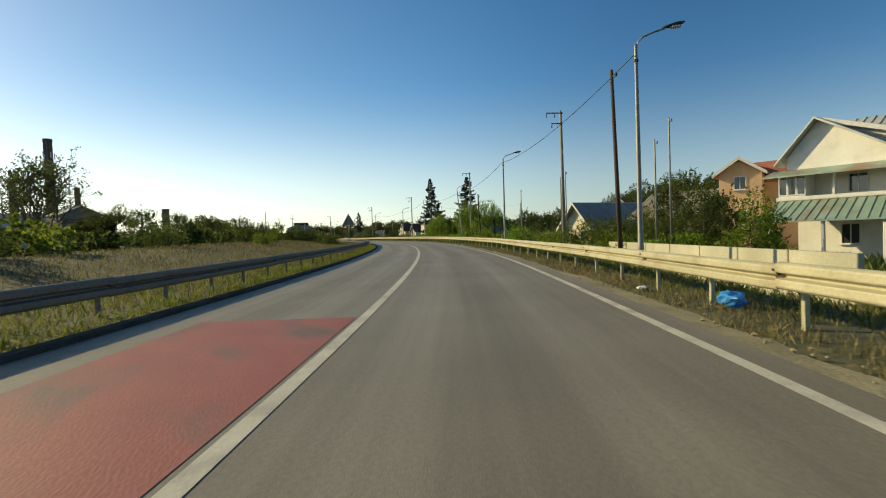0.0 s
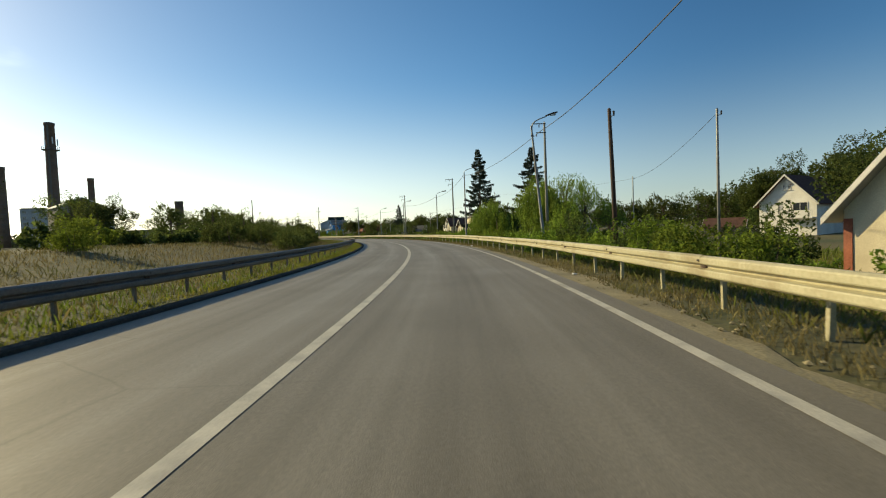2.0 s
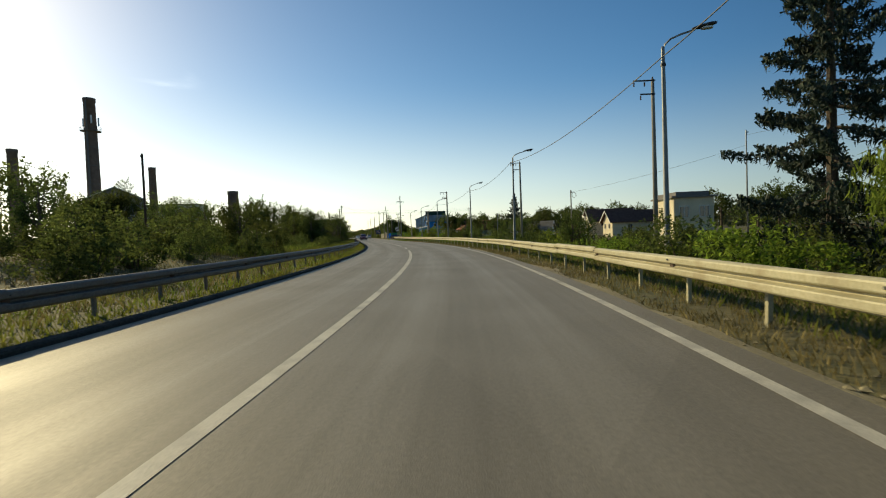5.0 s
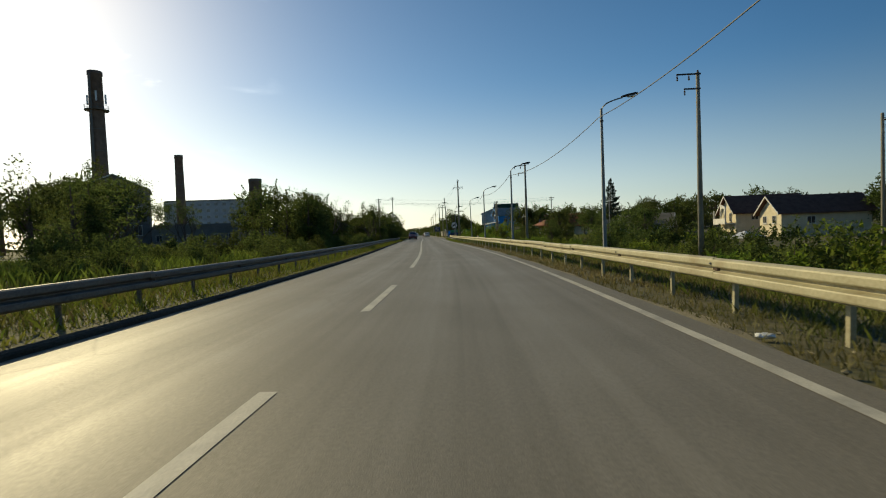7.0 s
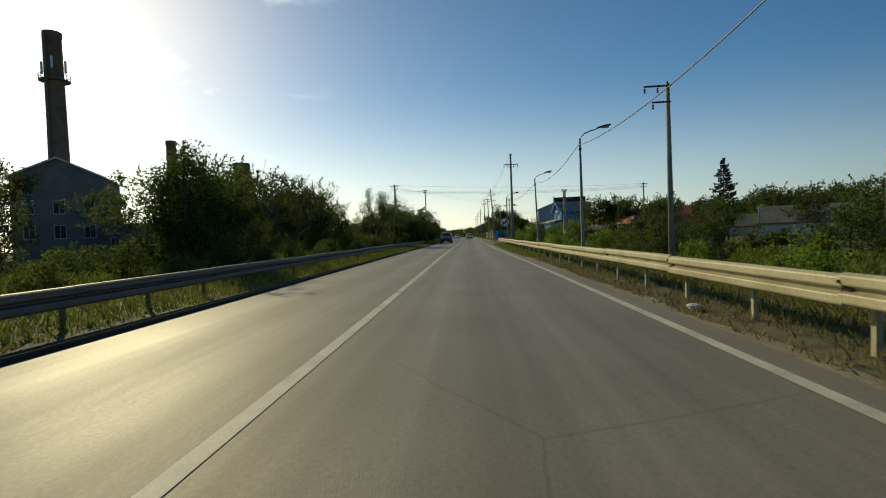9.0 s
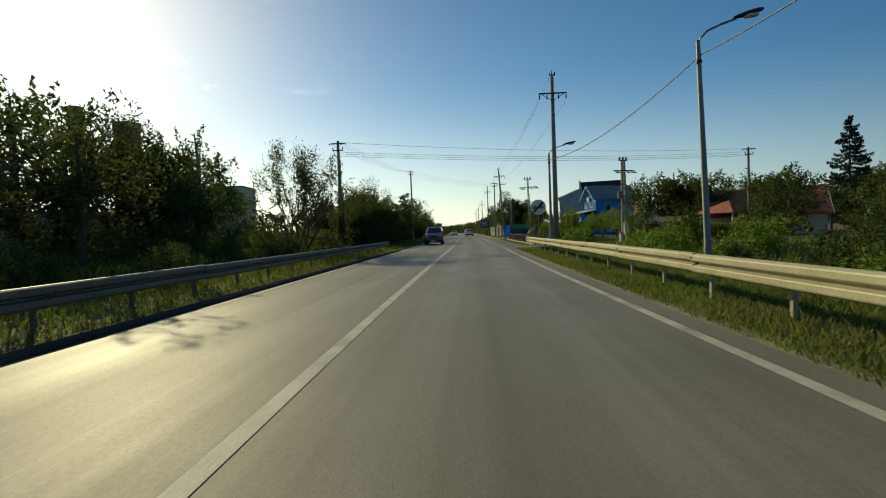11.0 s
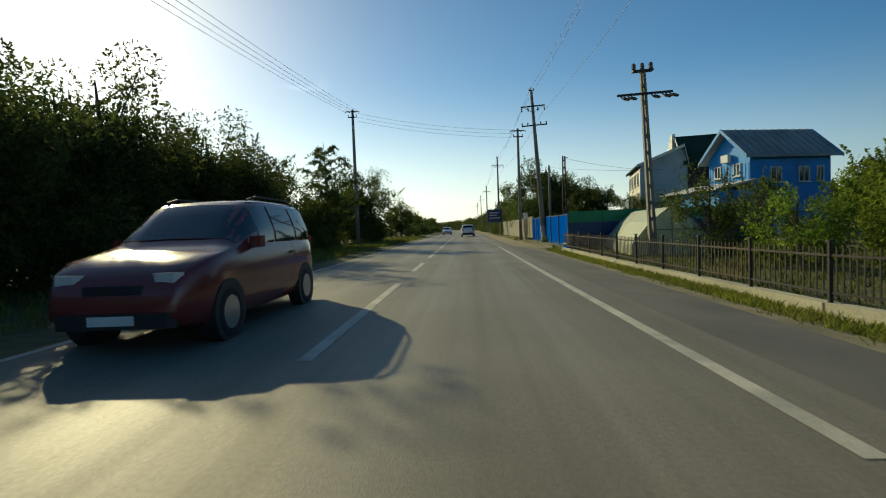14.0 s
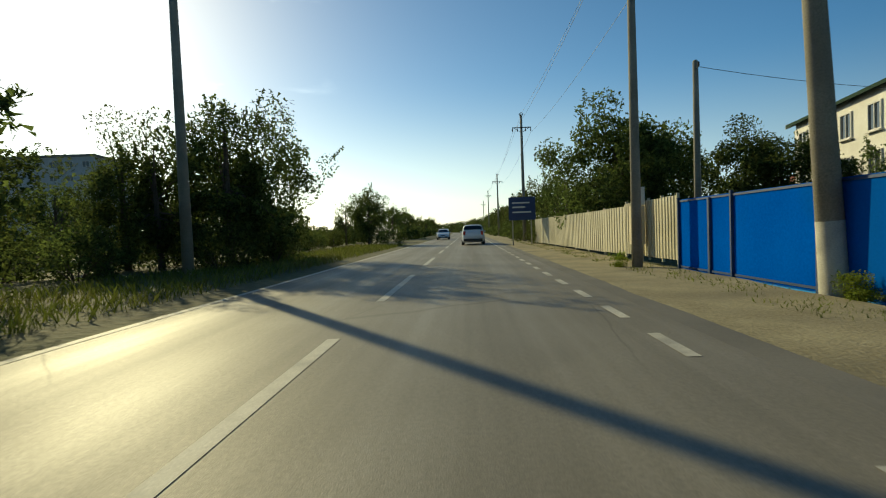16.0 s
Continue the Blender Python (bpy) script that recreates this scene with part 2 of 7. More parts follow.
def road_asphalt():
    """Worn asphalt in road coordinates (across, along): worn wheel tracks, darker lane middles, patches, cracks, grain."""
    m = bpy.data.materials.new("asphalt")
    m.use_nodes = True
    t = m.node_tree
    nodes, links = t.nodes, t.links
    b = nodes["Principled BSDF"]
    uv = nodes.new("ShaderNodeUVMap").outputs[0]
    pos = nodes.new("ShaderNodeNewGeometry").outputs["Position"]
    def tex(src, sx, sy, scale, detail, kind="ShaderNodeTexNoise"):
        mp = nodes.new("ShaderNodeMapping")
        mp.inputs["Scale"].default_value = (sx, sy, 1)
        links.new(src, mp.inputs["Vector"])
        n = nodes.new(kind)
        n.inputs["Scale"].default_value = scale
        if kind == "ShaderNodeTexNoise":
            n.inputs["Detail"].default_value = detail
        links.new(mp.outputs[0], n.inputs["Vector"])
        return n
    def math_node(op, a, c, third=None):
        n = nodes.new("ShaderNodeMath")
        n.operation = op
        for k, q in enumerate((a, c, third)):
            if q is None:
                continue
            if isinstance(q, (int, float)):
                n.inputs[k].default_value = q
            else:
                links.new(q, n.inputs[k])
        return n.outputs[0]
    def span(v, a, c, lo, hi):
        n = nodes.new("ShaderNodeMapRange")
        links.new(v, n.inputs["Value"])
        for k, q in (("From Min", a), ("From Max", c), ("To Min", lo), ("To Max", hi)):
            n.inputs[k].default_value = q
        return n.outputs[0]
    sep = nodes.new("ShaderNodeSeparateXYZ")
    links.new(uv, sep.inputs[0])
    across = sep.outputs["X"]
    # distance from the middle of each lane; wheel tracks 0.78 m to either side of it
    lane = math_node("ABSOLUTE", math_node("SUBTRACT", math_node("ABSOLUTE", across, 0), 1.78), 0)
    wander = tex(uv, 0.4, 0.05, 1.0, 3).outputs["Fac"]
    lane = math_node("ADD", lane, span(wander, 0, 1, -0.25, 0.25))
    track = math_node("ABSOLUTE", math_node("SUBTRACT", lane, 0.8), 0)
    worn = span(track, 0.05, 0.5, 1.10, 0.92)
    oil = span(lane, 0.0, 0.42, 0.90, 1.0)
    streak = span(tex(uv, 5.0, 0.09, 1.0, 5).outputs["Fac"], 0.3, 0.7, 0.90, 1.10)
    blot = span(tex(pos, 1, 1, 0.45, 5).outputs["Fac"], 0.3, 0.7, 0.90, 1.09)
    grain = span(tex(pos, 1, 1, 120.0, 2).outputs["Fac"], 0.25, 0.75, 0.70, 1.30)
    speck = span(tex(pos, 1, 1, 28.0, 4).outputs["Fac"], 0.3, 0.7, 0.88, 1.12)
    cell = tex(uv, 0.26, 0.055, 1.0, 0, "ShaderNodeTexVoronoi")
    sc = nodes.new("ShaderNodeSeparateColor")
    links.new(cell.outputs["Color"], sc.inputs[0])
    patch = span(sc.outputs[0], 0, 1, 0.94, 1.06)
    v = worn
    for q in (oil, streak, blot, grain, speck, patch):
        v = math_node("MULTIPLY", v, q)
    crack = tex(pos, 1, 1, 0.28, 0, "ShaderNodeTexVoronoi")
    crack.feature = "DISTANCE_TO_EDGE"
    bent = nodes.new("ShaderNodeMix")
    bent.data_type = "VECTOR"
    bent.inputs["Factor"].default_value = 0.12
    links.new(pos, bent.inputs[4])
    links.new(tex(pos, 1, 1, 0.9, 6).outputs["Color"], bent.inputs[5])
    links.new(bent.outputs[1], crack.inputs["Vector"])
    some = span(tex(pos, 1, 1, 0.11, 2).outputs["Fac"], 0.5, 0.6, 0.0, 1.0)
    cut = math_node("MULTIPLY", span(crack.outputs["Distance"], 0.0, 0.005, 0.25, 0.0), some)
    v = math_node("MULTIPLY", v, math_node("SUBTRACT", 1.0, cut))
    mix = nodes.new("ShaderNodeMix")
    mix.data_type = "RGBA"
    mix.clamp_factor = False
    links.new(v, mix.inputs["Factor"])
    mix.inputs[6].default_value = (0, 0, 0, 1)
    mix.inputs[7].default_value = (0.2, 0.178, 0.134, 1)
    links.new(mix.outputs[2], b.inputs["Base Color"])
    links.new(span(v, 0.7, 1.3, 0.68, 0.56), b.inputs["Roughness"])
    b.inputs["Specular IOR Level"].default_value = 0.4
    bp = nodes.new("ShaderNodeBump")
    bp.inputs["Strength"].default_value, bp.inputs["Distance"].default_value = 0.4, 0.006
    links.new(tex(pos, 1, 1, 90.0, 3).outputs["Fac"], bp.inputs["Height"])
    links.new(bp.outputs[0], b.inputs["Normal"])
    return m


ASPHALT = road_asphalt()
SIDE_ASPHALT = material("old_asphalt", (0.105, 0.096, 0.078), (0.185, 0.168, 0.134), 0.7, 0.8, bump=0.4, fine=70, bumpd=0.008)
PAINT_WHITE = material("road_paint_white", (0.40, 0.375, 0.30), (0.60, 0.565, 0.46), 2.0, 0.7, bump=0.2, fine=60, stain=(0.16, 0.15, 0.14),
                       stain_scale=1.6, stain_amount=0.5)
PAINT_WORN = material("road_paint_worn", (0.12, 0.11, 0.10), (0.42, 0.41, 0.38), 2.6, 0.75, bump=0.2, fine=30, stain=(0.09, 0.08, 0.075),
                      stain_scale=1.3, stain_amount=0.85)
PAINT_RED = material("road_paint_red", (0.23, 0.06, 0.05), (0.35, 0.10, 0.08), 1.2, 0.7, bump=0.2, fine=60, stain=(0.105, 0.085, 0.068),
                     stain_scale=1.1, stain_amount=0.9, stretch=(1.0, 0.45, 1.0))
GRAVEL = material("verge_gravel", (0.19, 0.155, 0.08), (0.38, 0.325, 0.185), 1.4, 0.95, bump=0.45, fine=28, stain=(0.10, 0.085, 0.05),
                  stain_scale=0.7, stain_amount=0.6, bumpd=0.03)
SOIL = material("ground_soil_grass", (0.055, 0.06, 0.02), (0.15, 0.125, 0.05), 0.06, 0.95, bump=0.8, fine=4, stain=(0.05, 0.075, 0.02),
                stain_scale=0.08, stain_amount=0.7, bumpd=0.06)
GRASS_DRY = material("dry_grass", (0.115, 0.092, 0.036), (0.26, 0.205, 0.085), 0.6, 0.9, bump=0, fine=5, stain=(0.10, 0.13, 0.03),
                     stain_scale=0.25, stain_amount=0.7, through=0.35, spread=0.35)
GRASS_GREEN = material("green_grass", (0.085, 0.125, 0.018), (0.21, 0.255, 0.042), 0.6, 0.9, bump=0, fine=5, stain=(0.22, 0.19, 0.06),
                       stain_scale=0.4, stain_amount=0.6, through=0.4, spread=0.35)
STRIP_GRASS = material("lush_strip_grass", (0.12, 0.15, 0.018), (0.25, 0.28, 0.045), 0.7, 0.9, bump=0, fine=5, stain=(0.27, 0.22, 0.07),
                       stain_scale=0.5, stain_amount=0.5, through=0.5, spread=0.35)
KERB = material("kerb_concrete", (0.032, 0.029, 0.023), (0.075, 0.068, 0.055), 1.5, 0.95, bump=0.4, fine=30, bumpd=0.01, gloss=0.1)
# zinc of the sunlit barrier: the yellow of the sun is in the colour
ZINC = material("galvanised_sunlit_steel", (0.34, 0.31, 0.19), (0.47, 0.43, 0.28), 1.1, 0.62, metal=0.08, bump=0.1, fine=25, stain=(0.24, 0.18, 0.09),
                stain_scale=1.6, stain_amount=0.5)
# rusty weathered steel; as the left barrier's zinc, darkened for its shaded side
ZINC_DARK = material("weathered_shaded_steel", (0.10, 0.095, 0.085), (0.20, 0.19, 0.17), 2, 0.6, metal=0.3, bump=0.15, fine=30, stain=(0.13, 0.07, 0.035),
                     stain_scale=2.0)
LAMP_STEEL = material("lamp_steel", (0.15, 0.155, 0.15), (0.26, 0.265, 0.25), 2.5, 0.5, metal=0.3, bump=0.1, fine=30, stain=(0.22, 0.18, 0.13))
CONCRETE = material("pole_concrete", (0.19, 0.172, 0.132), (0.33, 0.302, 0.24), 1.2, 0.9, bump=0.4, fine=35, stain=(0.17, 0.155, 0.13),
                    stain_scale=0.8, bumpd=0.01)
WOOD_DARK = material("tarred_wood", (0.035, 0.022, 0.015), (0.10, 0.06, 0.04), 1.5, 0.85, bump=0.5, fine=30, stretch=(6, 6, 0.6), bumpd=0.01)
DARK_METAL = material("dark_metal", (0.02, 0.02, 0.022), (0.045, 0.045, 0.047), 3, 0.55, metal=0.3, bump=0.1)
CABLE = material("cable_black", (0.015, 0.015, 0.016), (0.03, 0.03, 0.032), 2, 0.6, bump=0)
PORCELAIN = material("insulator_brown", (0.10, 0.06, 0.04), (0.16, 0.10, 0.07), 6, 0.3, bump=0)
LENS = glass_like("lamp_lens", (0.55, 0.55, 0.5), 0.25)
RUST = material("rusty_steel", (0.05, 0.032, 0.022), (0.11, 0.07, 0.045), 5, 0.85, bump=0.3, fine=40)
ROOF_OLD = material("old_fibre_cement_roof", (0.133, 0.121, 0.094), (0.211, 0.195, 0.156), 0.9, 0.9, bump=0.4, fine=14, stain=(0.078, 0.078, 0.047), stain_scale=0.8)
BRICK_RED = material("chimney_brick", (0.12, 0.08, 0.058), (0.21, 0.145, 0.105), 1.2, 0.9, bump=0.5, fine=14, stain=(0.07, 0.05, 0.045),
                     stain_scale=0.25, bumpd=0.03)
GREY_WALL = material("industrial_render", (0.13, 0.122, 0.112), (0.21, 0.198, 0.182), 0.7, 0.9, bump=0.3, fine=12, stain=(0.12, 0.11, 0.10),
                     stain_scale=0.3)
WHITE_WALL = material("white_render", (0.66, 0.63, 0.55), (0.80, 0.78, 0.71), 0.8, 0.9, bump=0.2, fine=20, stain=(0.52, 0.48, 0.40),
                      stain_scale=0.7, stain_amount=0.4)
CREAM_WALL = material("cream_render", (0.58, 0.50, 0.34), (0.72, 0.64, 0.46), 0.8, 0.9, bump=0.2, fine=20, stain=(0.45, 0.38, 0.26), stain_scale=0.7)
ORANGE_WALL = material("apricot_render", (0.56, 0.36, 0.19), (0.68, 0.46, 0.27), 0.8, 0.9, bump=0.2, fine=20, stain=(0.42, 0.28, 0.17))
GREYBLUE_WALL = material("grey_render", (0.36, 0.37, 0.38), (0.48, 0.49, 0.50), 0.8, 0.9, bump=0.2, fine=20, stain=(0.28, 0.28, 0.28))
BLUE_WALL = material("blue_cladding", (0.006, 0.22, 0.58), (0.012, 0.30, 0.72), 0.8, 0.55, bump=0.1, fine=16, stain=(0.02, 0.08, 0.26),
                     stain_scale=0.5)
BLUE_FENCE = material("blue_sheet_metal", (0.001, 0.075, 0.42), (0.002, 0.105, 0.53), 0.6, 0.95, bump=0.08, gloss=0.0, fine=20, stain=(0.006, 0.10, 0.33),
                      stain_scale=0.5, stain_amount=0.5)
BLUE_DARK = material("dark_blue_panel", (0.012, 0.035, 0.10), (0.02, 0.06, 0.16), 1.0, 0.55, bump=0.1)
TURQUOISE = material("turquoise_net", (0.025, 0.17, 0.075), (0.045, 0.26, 0.12), 1.5, 0.8, bump=0.3, fine=50)
TEAL_ROOF = material("green_sheet_roof", (0.20, 0.29, 0.23), (0.33, 0.42, 0.34), 0.9, 0.5, metal=0.2, bump=0.15, fine=18, stain=(0.27, 0.11, 0.05),
                     stain_scale=0.55, stain_amount=0.75)
ROOF_METAL = material("seamed_metal_roof", (0.42, 0.42, 0.38), (0.58, 0.58, 0.53), 0.9, 0.45, metal=0.3, bump=0.15, fine=18, stain=(0.30, 0.24, 0.18))
ROOF_GREY = material("grey_sheet_roof", (0.23, 0.235, 0.225), (0.33, 0.335, 0.32), 0.9, 0.6, bump=0.2, fine=16, stain=(0.12, 0.11, 0.10))
ROOF_DARK = material("dark_roof_sheet", (0.05, 0.052, 0.058), (0.10, 0.103, 0.11), 0.8, 0.6, bump=0.2, fine=16, stain=(0.035, 0.035, 0.035), gloss=0.15)
ROOF_GREEN = material("dark_green_roof", (0.012, 0.032, 0.02), (0.025, 0.055, 0.035), 0.8, 0.85, bump=0.2, fine=16, gloss=0.15)
ROOF_RED = material("red_roof_tiles", (0.26, 0.075, 0.04), (0.42, 0.14, 0.075), 1.4, 0.8, bump=0.5, fine=12, stain=(0.16, 0.07, 0.05), bumpd=0.03)
ROOF_BROWN = material("brown_roof_tiles", (0.085, 0.046, 0.036), (0.15, 0.085, 0.066), 1.4, 0.95, bump=0.5, fine=12, bumpd=0.03, gloss=0.12)
WOOD_TRIM = material("painted_wood", (0.55, 0.53, 0.48), (0.70, 0.68, 0.62), 2, 0.7, bump=0.1)
GLASS = glass_like("window_glass", (0.035, 0.042, 0.05), 0.06)
FILM = material("greenhouse_film", (0.54, 0.58, 0.40), (0.68, 0.71, 0.52), 1.2, 0.5, bump=0.15, fine=8, through=0.3)
CREAM_FENCE = material("cream_fence_sheet", (0.42, 0.38, 0.25), (0.58, 0.53, 0.38), 0.9, 0.6, bump=0.12, fine=14, stain=(0.28, 0.25, 0.17),
                       stain_scale=0.6)
FENCE_IRON = material("fence_iron", (0.018, 0.017, 0.016), (0.045, 0.04, 0.036), 4, 0.6, metal=0.3, bump=0.1, stain=(0.09, 0.045, 0.025))
PLINTH = material("fence_plinth", (0.36, 0.34, 0.24), (0.54, 0.51, 0.38), 1.2, 0.9, bump=0.4, fine=25, stain=(0.24, 0.22, 0.15), bumpd=0.01)
SIGN_GREY = material("sign_back", (0.13, 0.13, 0.13), (0.19, 0.19, 0.19), 2, 0.5, metal=0.4, bump=0.05)
SIGN_WHITE = material("sign_white", (0.62, 0.63, 0.62), (0.74, 0.75, 0.74), 2, 0.4, bump=0.02)
SIGN_BLUE = material("sign_blue", (0.005, 0.028, 0.12), (0.009, 0.042, 0.17), 2, 0.4, bump=0.02)
BARK = material("bark", (0.05, 0.038, 0.026), (0.13, 0.10, 0.07), 3, 0.95, bump=0.7, fine=22, stretch=(3, 3, 0.7), local=True, bumpd=0.02)
LEAF = material("leaf_green", (0.045, 0.066, 0.018), (0.115, 0.142, 0.038), 0.5, 0.8, bump=0, fine=3, through=0.6, spread=0.5, gloss=0.15)
LEAF_YELLOW = material("leaf_yellow_green", (0.10, 0.16, 0.02), (0.23, 0.30, 0.045), 0.5, 0.8, bump=0, fine=3, through=0.55, spread=0.5, gloss=0.15)
LEAF_WILLOW = material("leaf_willow", (0.12, 0.185, 0.03), (0.24, 0.32, 0.055), 0.5, 0.8, bump=0, fine=3, through=0.5, spread=0.4, gloss=0.15)
NEEDLE = material("spruce_needles", (0.010, 0.022, 0.014), (0.03, 0.05, 0.03), 0.8, 0.75, bump=0, fine=4, through=0.12, spread=0.5)
FAR_LEAF = material("far_leaves", (0.035, 0.05, 0.022), (0.075, 0.09, 0.04), 0.05, 0.9, bump=0, fine=0.4, through=0.2, spread=0.35)
BAG_BLUE = material("bag_blue", (0.03, 0.24, 0.62), (0.07, 0.36, 0.78), 8, 0.3, bump=0.5, fine=30, through=0.2)
LITTER = material("litter_white", (0.6, 0.6, 0.56), (0.78, 0.78, 0.74), 9, 0.6, bump=0.4)
CAR_WHITE = material("car_paint_white", (0.78, 0.78, 0.78), (0.82, 0.82, 0.82), 1, 0.2, bump=0, gloss=0.7)
CAR_RED = material("car_paint_red", (0.16, 0.03, 0.028), (0.20, 0.04, 0.036), 1, 0.18, bump=0, gloss=0.7)
CAR_GREY = material("car_paint_grey", (0.05, 0.05, 0.055), (0.07, 0.07, 0.075), 1, 0.22, bump=0, gloss=0.7)
CAR_GLASS = glass_like("car_glass", (0.012, 0.014, 0.016), 0.04)
TYRE = material("tyre", (0.012, 0.012, 0.012), (0.025, 0.025, 0.025), 6, 0.85, bump=0.2)
RIM = material("rim_alloy", (0.35, 0.35, 0.36), (0.45, 0.45, 0.46), 6, 0.3, metal=0.8, bump=0)
TAIL_RED = glass_like("tail_lamp_red", (0.42, 0.012, 0.01), 0.15)
HEAD_CLEAR = glass_like("head_lamp_clear", (0.6, 0.6, 0.6), 0.1)
PLASTIC = material("black_plastic", (0.014, 0.014, 0.014), (0.03, 0.03, 0.03), 5, 0.6, bump=0.1)

# ---- mesh helpers ----
class Shape:
    """A growing mesh: corners and faces."""
    def __init__(self):
        self.v, self.f = [], []

    def add(self, verts, faces):
        k = len(self.v)
        self.v += [tuple(p) for p in verts]
        self.f += [tuple(i + k for i in q) for q in faces]
        return self

    def box(self, cx, cy, cz, sx, sy, sz, m=None, chamfer=0.0):
        x, y, z = sx / 2, sy / 2, sz / 2
        if chamfer:
            c = min(chamfer, x * 0.9, y * 0.9)
            ring = [(-x + c, -y), (x - c, -y), (x, -y + c), (x, y - c), (x - c, y), (-x + c, y), (-x, y - c), (-x, -y + c)]
            vs = [(cx + a, cy + b, cz - z) for a, b in ring] + [(cx + a, cy + b, cz + z) for a, b in ring]
            fs = [(i, (i + 1) % 8, 8 + (i + 1) % 8, 8 + i) for i in range(8)] + [tuple(range(7, -1, -1)), tuple(range(8, 16))]
        else:
            vs = [(cx + a * x, cy + b * y, cz + c * z) for c in (-1, 1) for a, b in ((-1, -1), (1, -1), (1, 1), (-1, 1))]
            fs = [(3, 2, 1, 0), (4, 5, 6, 7), (0, 1, 5, 4), (1, 2, 6, 5), (2, 3, 7, 6), (3, 0, 4, 7)]
        if m is not None:
            vs = [m @ Vector(p) for p in vs]
        return self.add(vs, fs)

    def tube(self, path, radii, n=8, cap=True):
        """A round bar along the points of a path, with a radius at each."""
        path = [Vector(p) for p in path]
        rings = []
        for i, p in enumerate(path):
            d = (path[min(i + 1, len(path) - 1)] - path[max(i - 1, 0)])
            d = d.normalized() if d.length > 1e-9 else Vector((0, 0, 1))
            a = d.cross(Vector((0, 0, 1)) if abs(d.z) < 0.9 else Vector((1, 0, 0))).normalized()
            b = d.cross(a)
            r = radii[i] if isinstance(radii, (list, tuple)) else radii
            rings.append([p + (a * math.cos(t) + b * math.sin(t)) * r for t in [2 * math.pi * k / n for k in range(n)]])
        vs = [q for r in rings for q in r]
        fs = [(i * n + k, i * n + (k + 1) % n, (i + 1) * n + (k + 1) % n, (i + 1) * n + k) for i in range(len(path) - 1) for k in range(n)]
        if cap:
            fs += [tuple(range(n - 1, -1, -1)), tuple((len(path) - 1) * n + k for k in range(n))]
        return self.add(vs, fs)

    def square_pole(self, path, halves):
        """A bar of square section, tapering along the path."""
        k = 4
        vs, fs = [], []
        for (x, y, z), (hx, hy) in zip(path, halves):
            vs += [(x - hx, y - hy, z), (x + hx, y - hy, z), (x + hx, y + hy, z), (x - hx, y + hy, z)]
        for i in range(len(path) - 1):
            fs += [(i * k + j, i * k + (j + 1) % k, (i + 1) * k + (j + 1) % k, (i + 1) * k + j) for j in range(k)]
        fs += [(3, 2, 1, 0), tuple((len(path) - 1) * k + j for j in range(k))]
        return self.add(vs, fs)

    def slab(self, outline, z0, z1):
        """A flat plate with the outline (x, y), counter-clockwise, between two heights."""
        n = len(outline)
        vs = [(x, y, z0) for x, y in outline] + [(x, y, z1) for x, y in outline]
        return self.add(vs, [tuple(range(n - 1, -1, -1)), tuple(range(n, 2 * n))] + [(i, (i + 1) % n, n + (i + 1) % n, n + i) for i in range(n)])

    def extrude_y(self, outline, y0, y1):
        """A prism with the outline (x, z) drawn out along y."""
        n = len(outline)
        vs = [(x, y0, z) for x, z in outline] + [(x, y1, z) for x, z in outline]
        return self.add(vs, [tuple(range(n)), tuple(range(2 * n - 1, n - 1, -1))] + [(i, n + i, n + (i + 1) % n, (i + 1) % n) for i in range(n)])

    def mesh(self, name, mat, smooth=False):
        me = bpy.data.meshes.new(name)
        me.from_pydata([tuple(p) for p in self.v], [], self.f)
        me.materials.append(mat)
        if smooth:
            me.polygons.foreach_set("use_smooth", [True] * len(me.polygons))
        me.update()
        return me


def part(name, shape, mat, parent=None, label="", m=None, smooth=False):
    """One mesh object, under a thing or a part if one is given."""
    me = shape if isinstance(shape, bpy.types.Mesh) else shape.mesh(name, mat, smooth)
    ob = new(name, me)
    if parent is not None:
        ob.parent = parent
    if m is not None:
        ob.matrix_local = m
    if label:
        ob["label"] = label
    return ob


def thing(name, label, category, m=None, group="", kind=""):
    """An empty at a thing's base, which carries its parts."""
    ob = new(name)
    ob.empty_display_size = 0.3
    if m is not None:
        ob.matrix_basis = m
    return tagged(ob, label, category, group, kind)


def setting(name, shape, mat, label, category, smooth=False):
    return tagged(part(name, shape, mat, smooth=smooth), label, category, kind="structure")


# ---- ground and road ----
_LS = np.array(sorted(LINE))
_LX, _LY = np.array([LINE[s][0] for s in _LS]), np.array([LINE[s][1] for s in _LS])
_LH = np.radians([LINE[s][2] for s in _LS])


def to_road(x, y):
    """s and u of a world place."""
    i = int(np.argmin((_LX - x) ** 2 + (_LY - y) ** 2))
    dx, dy, h = x - _LX[i], y - _LY[i], _LH[i]
    return float(_LS[i] + (-dx * math.sin(h) + dy * math.cos(h))), float(dx * math.cos(h) + dy * math.sin(h)) + LANE


def smooth(a, b, x):
    t = max(0.0, min(1.0, (x - a) / (b - a)))
    return t * t * (3 - 2 * t)


def fall(s, u):
    """How far the verge drops towards the fences past the side street."""
    return 0.26 * smooth(4.5, 6.4, u) * smooth(217, 225, s) * (1 - smooth(249, 257, s))


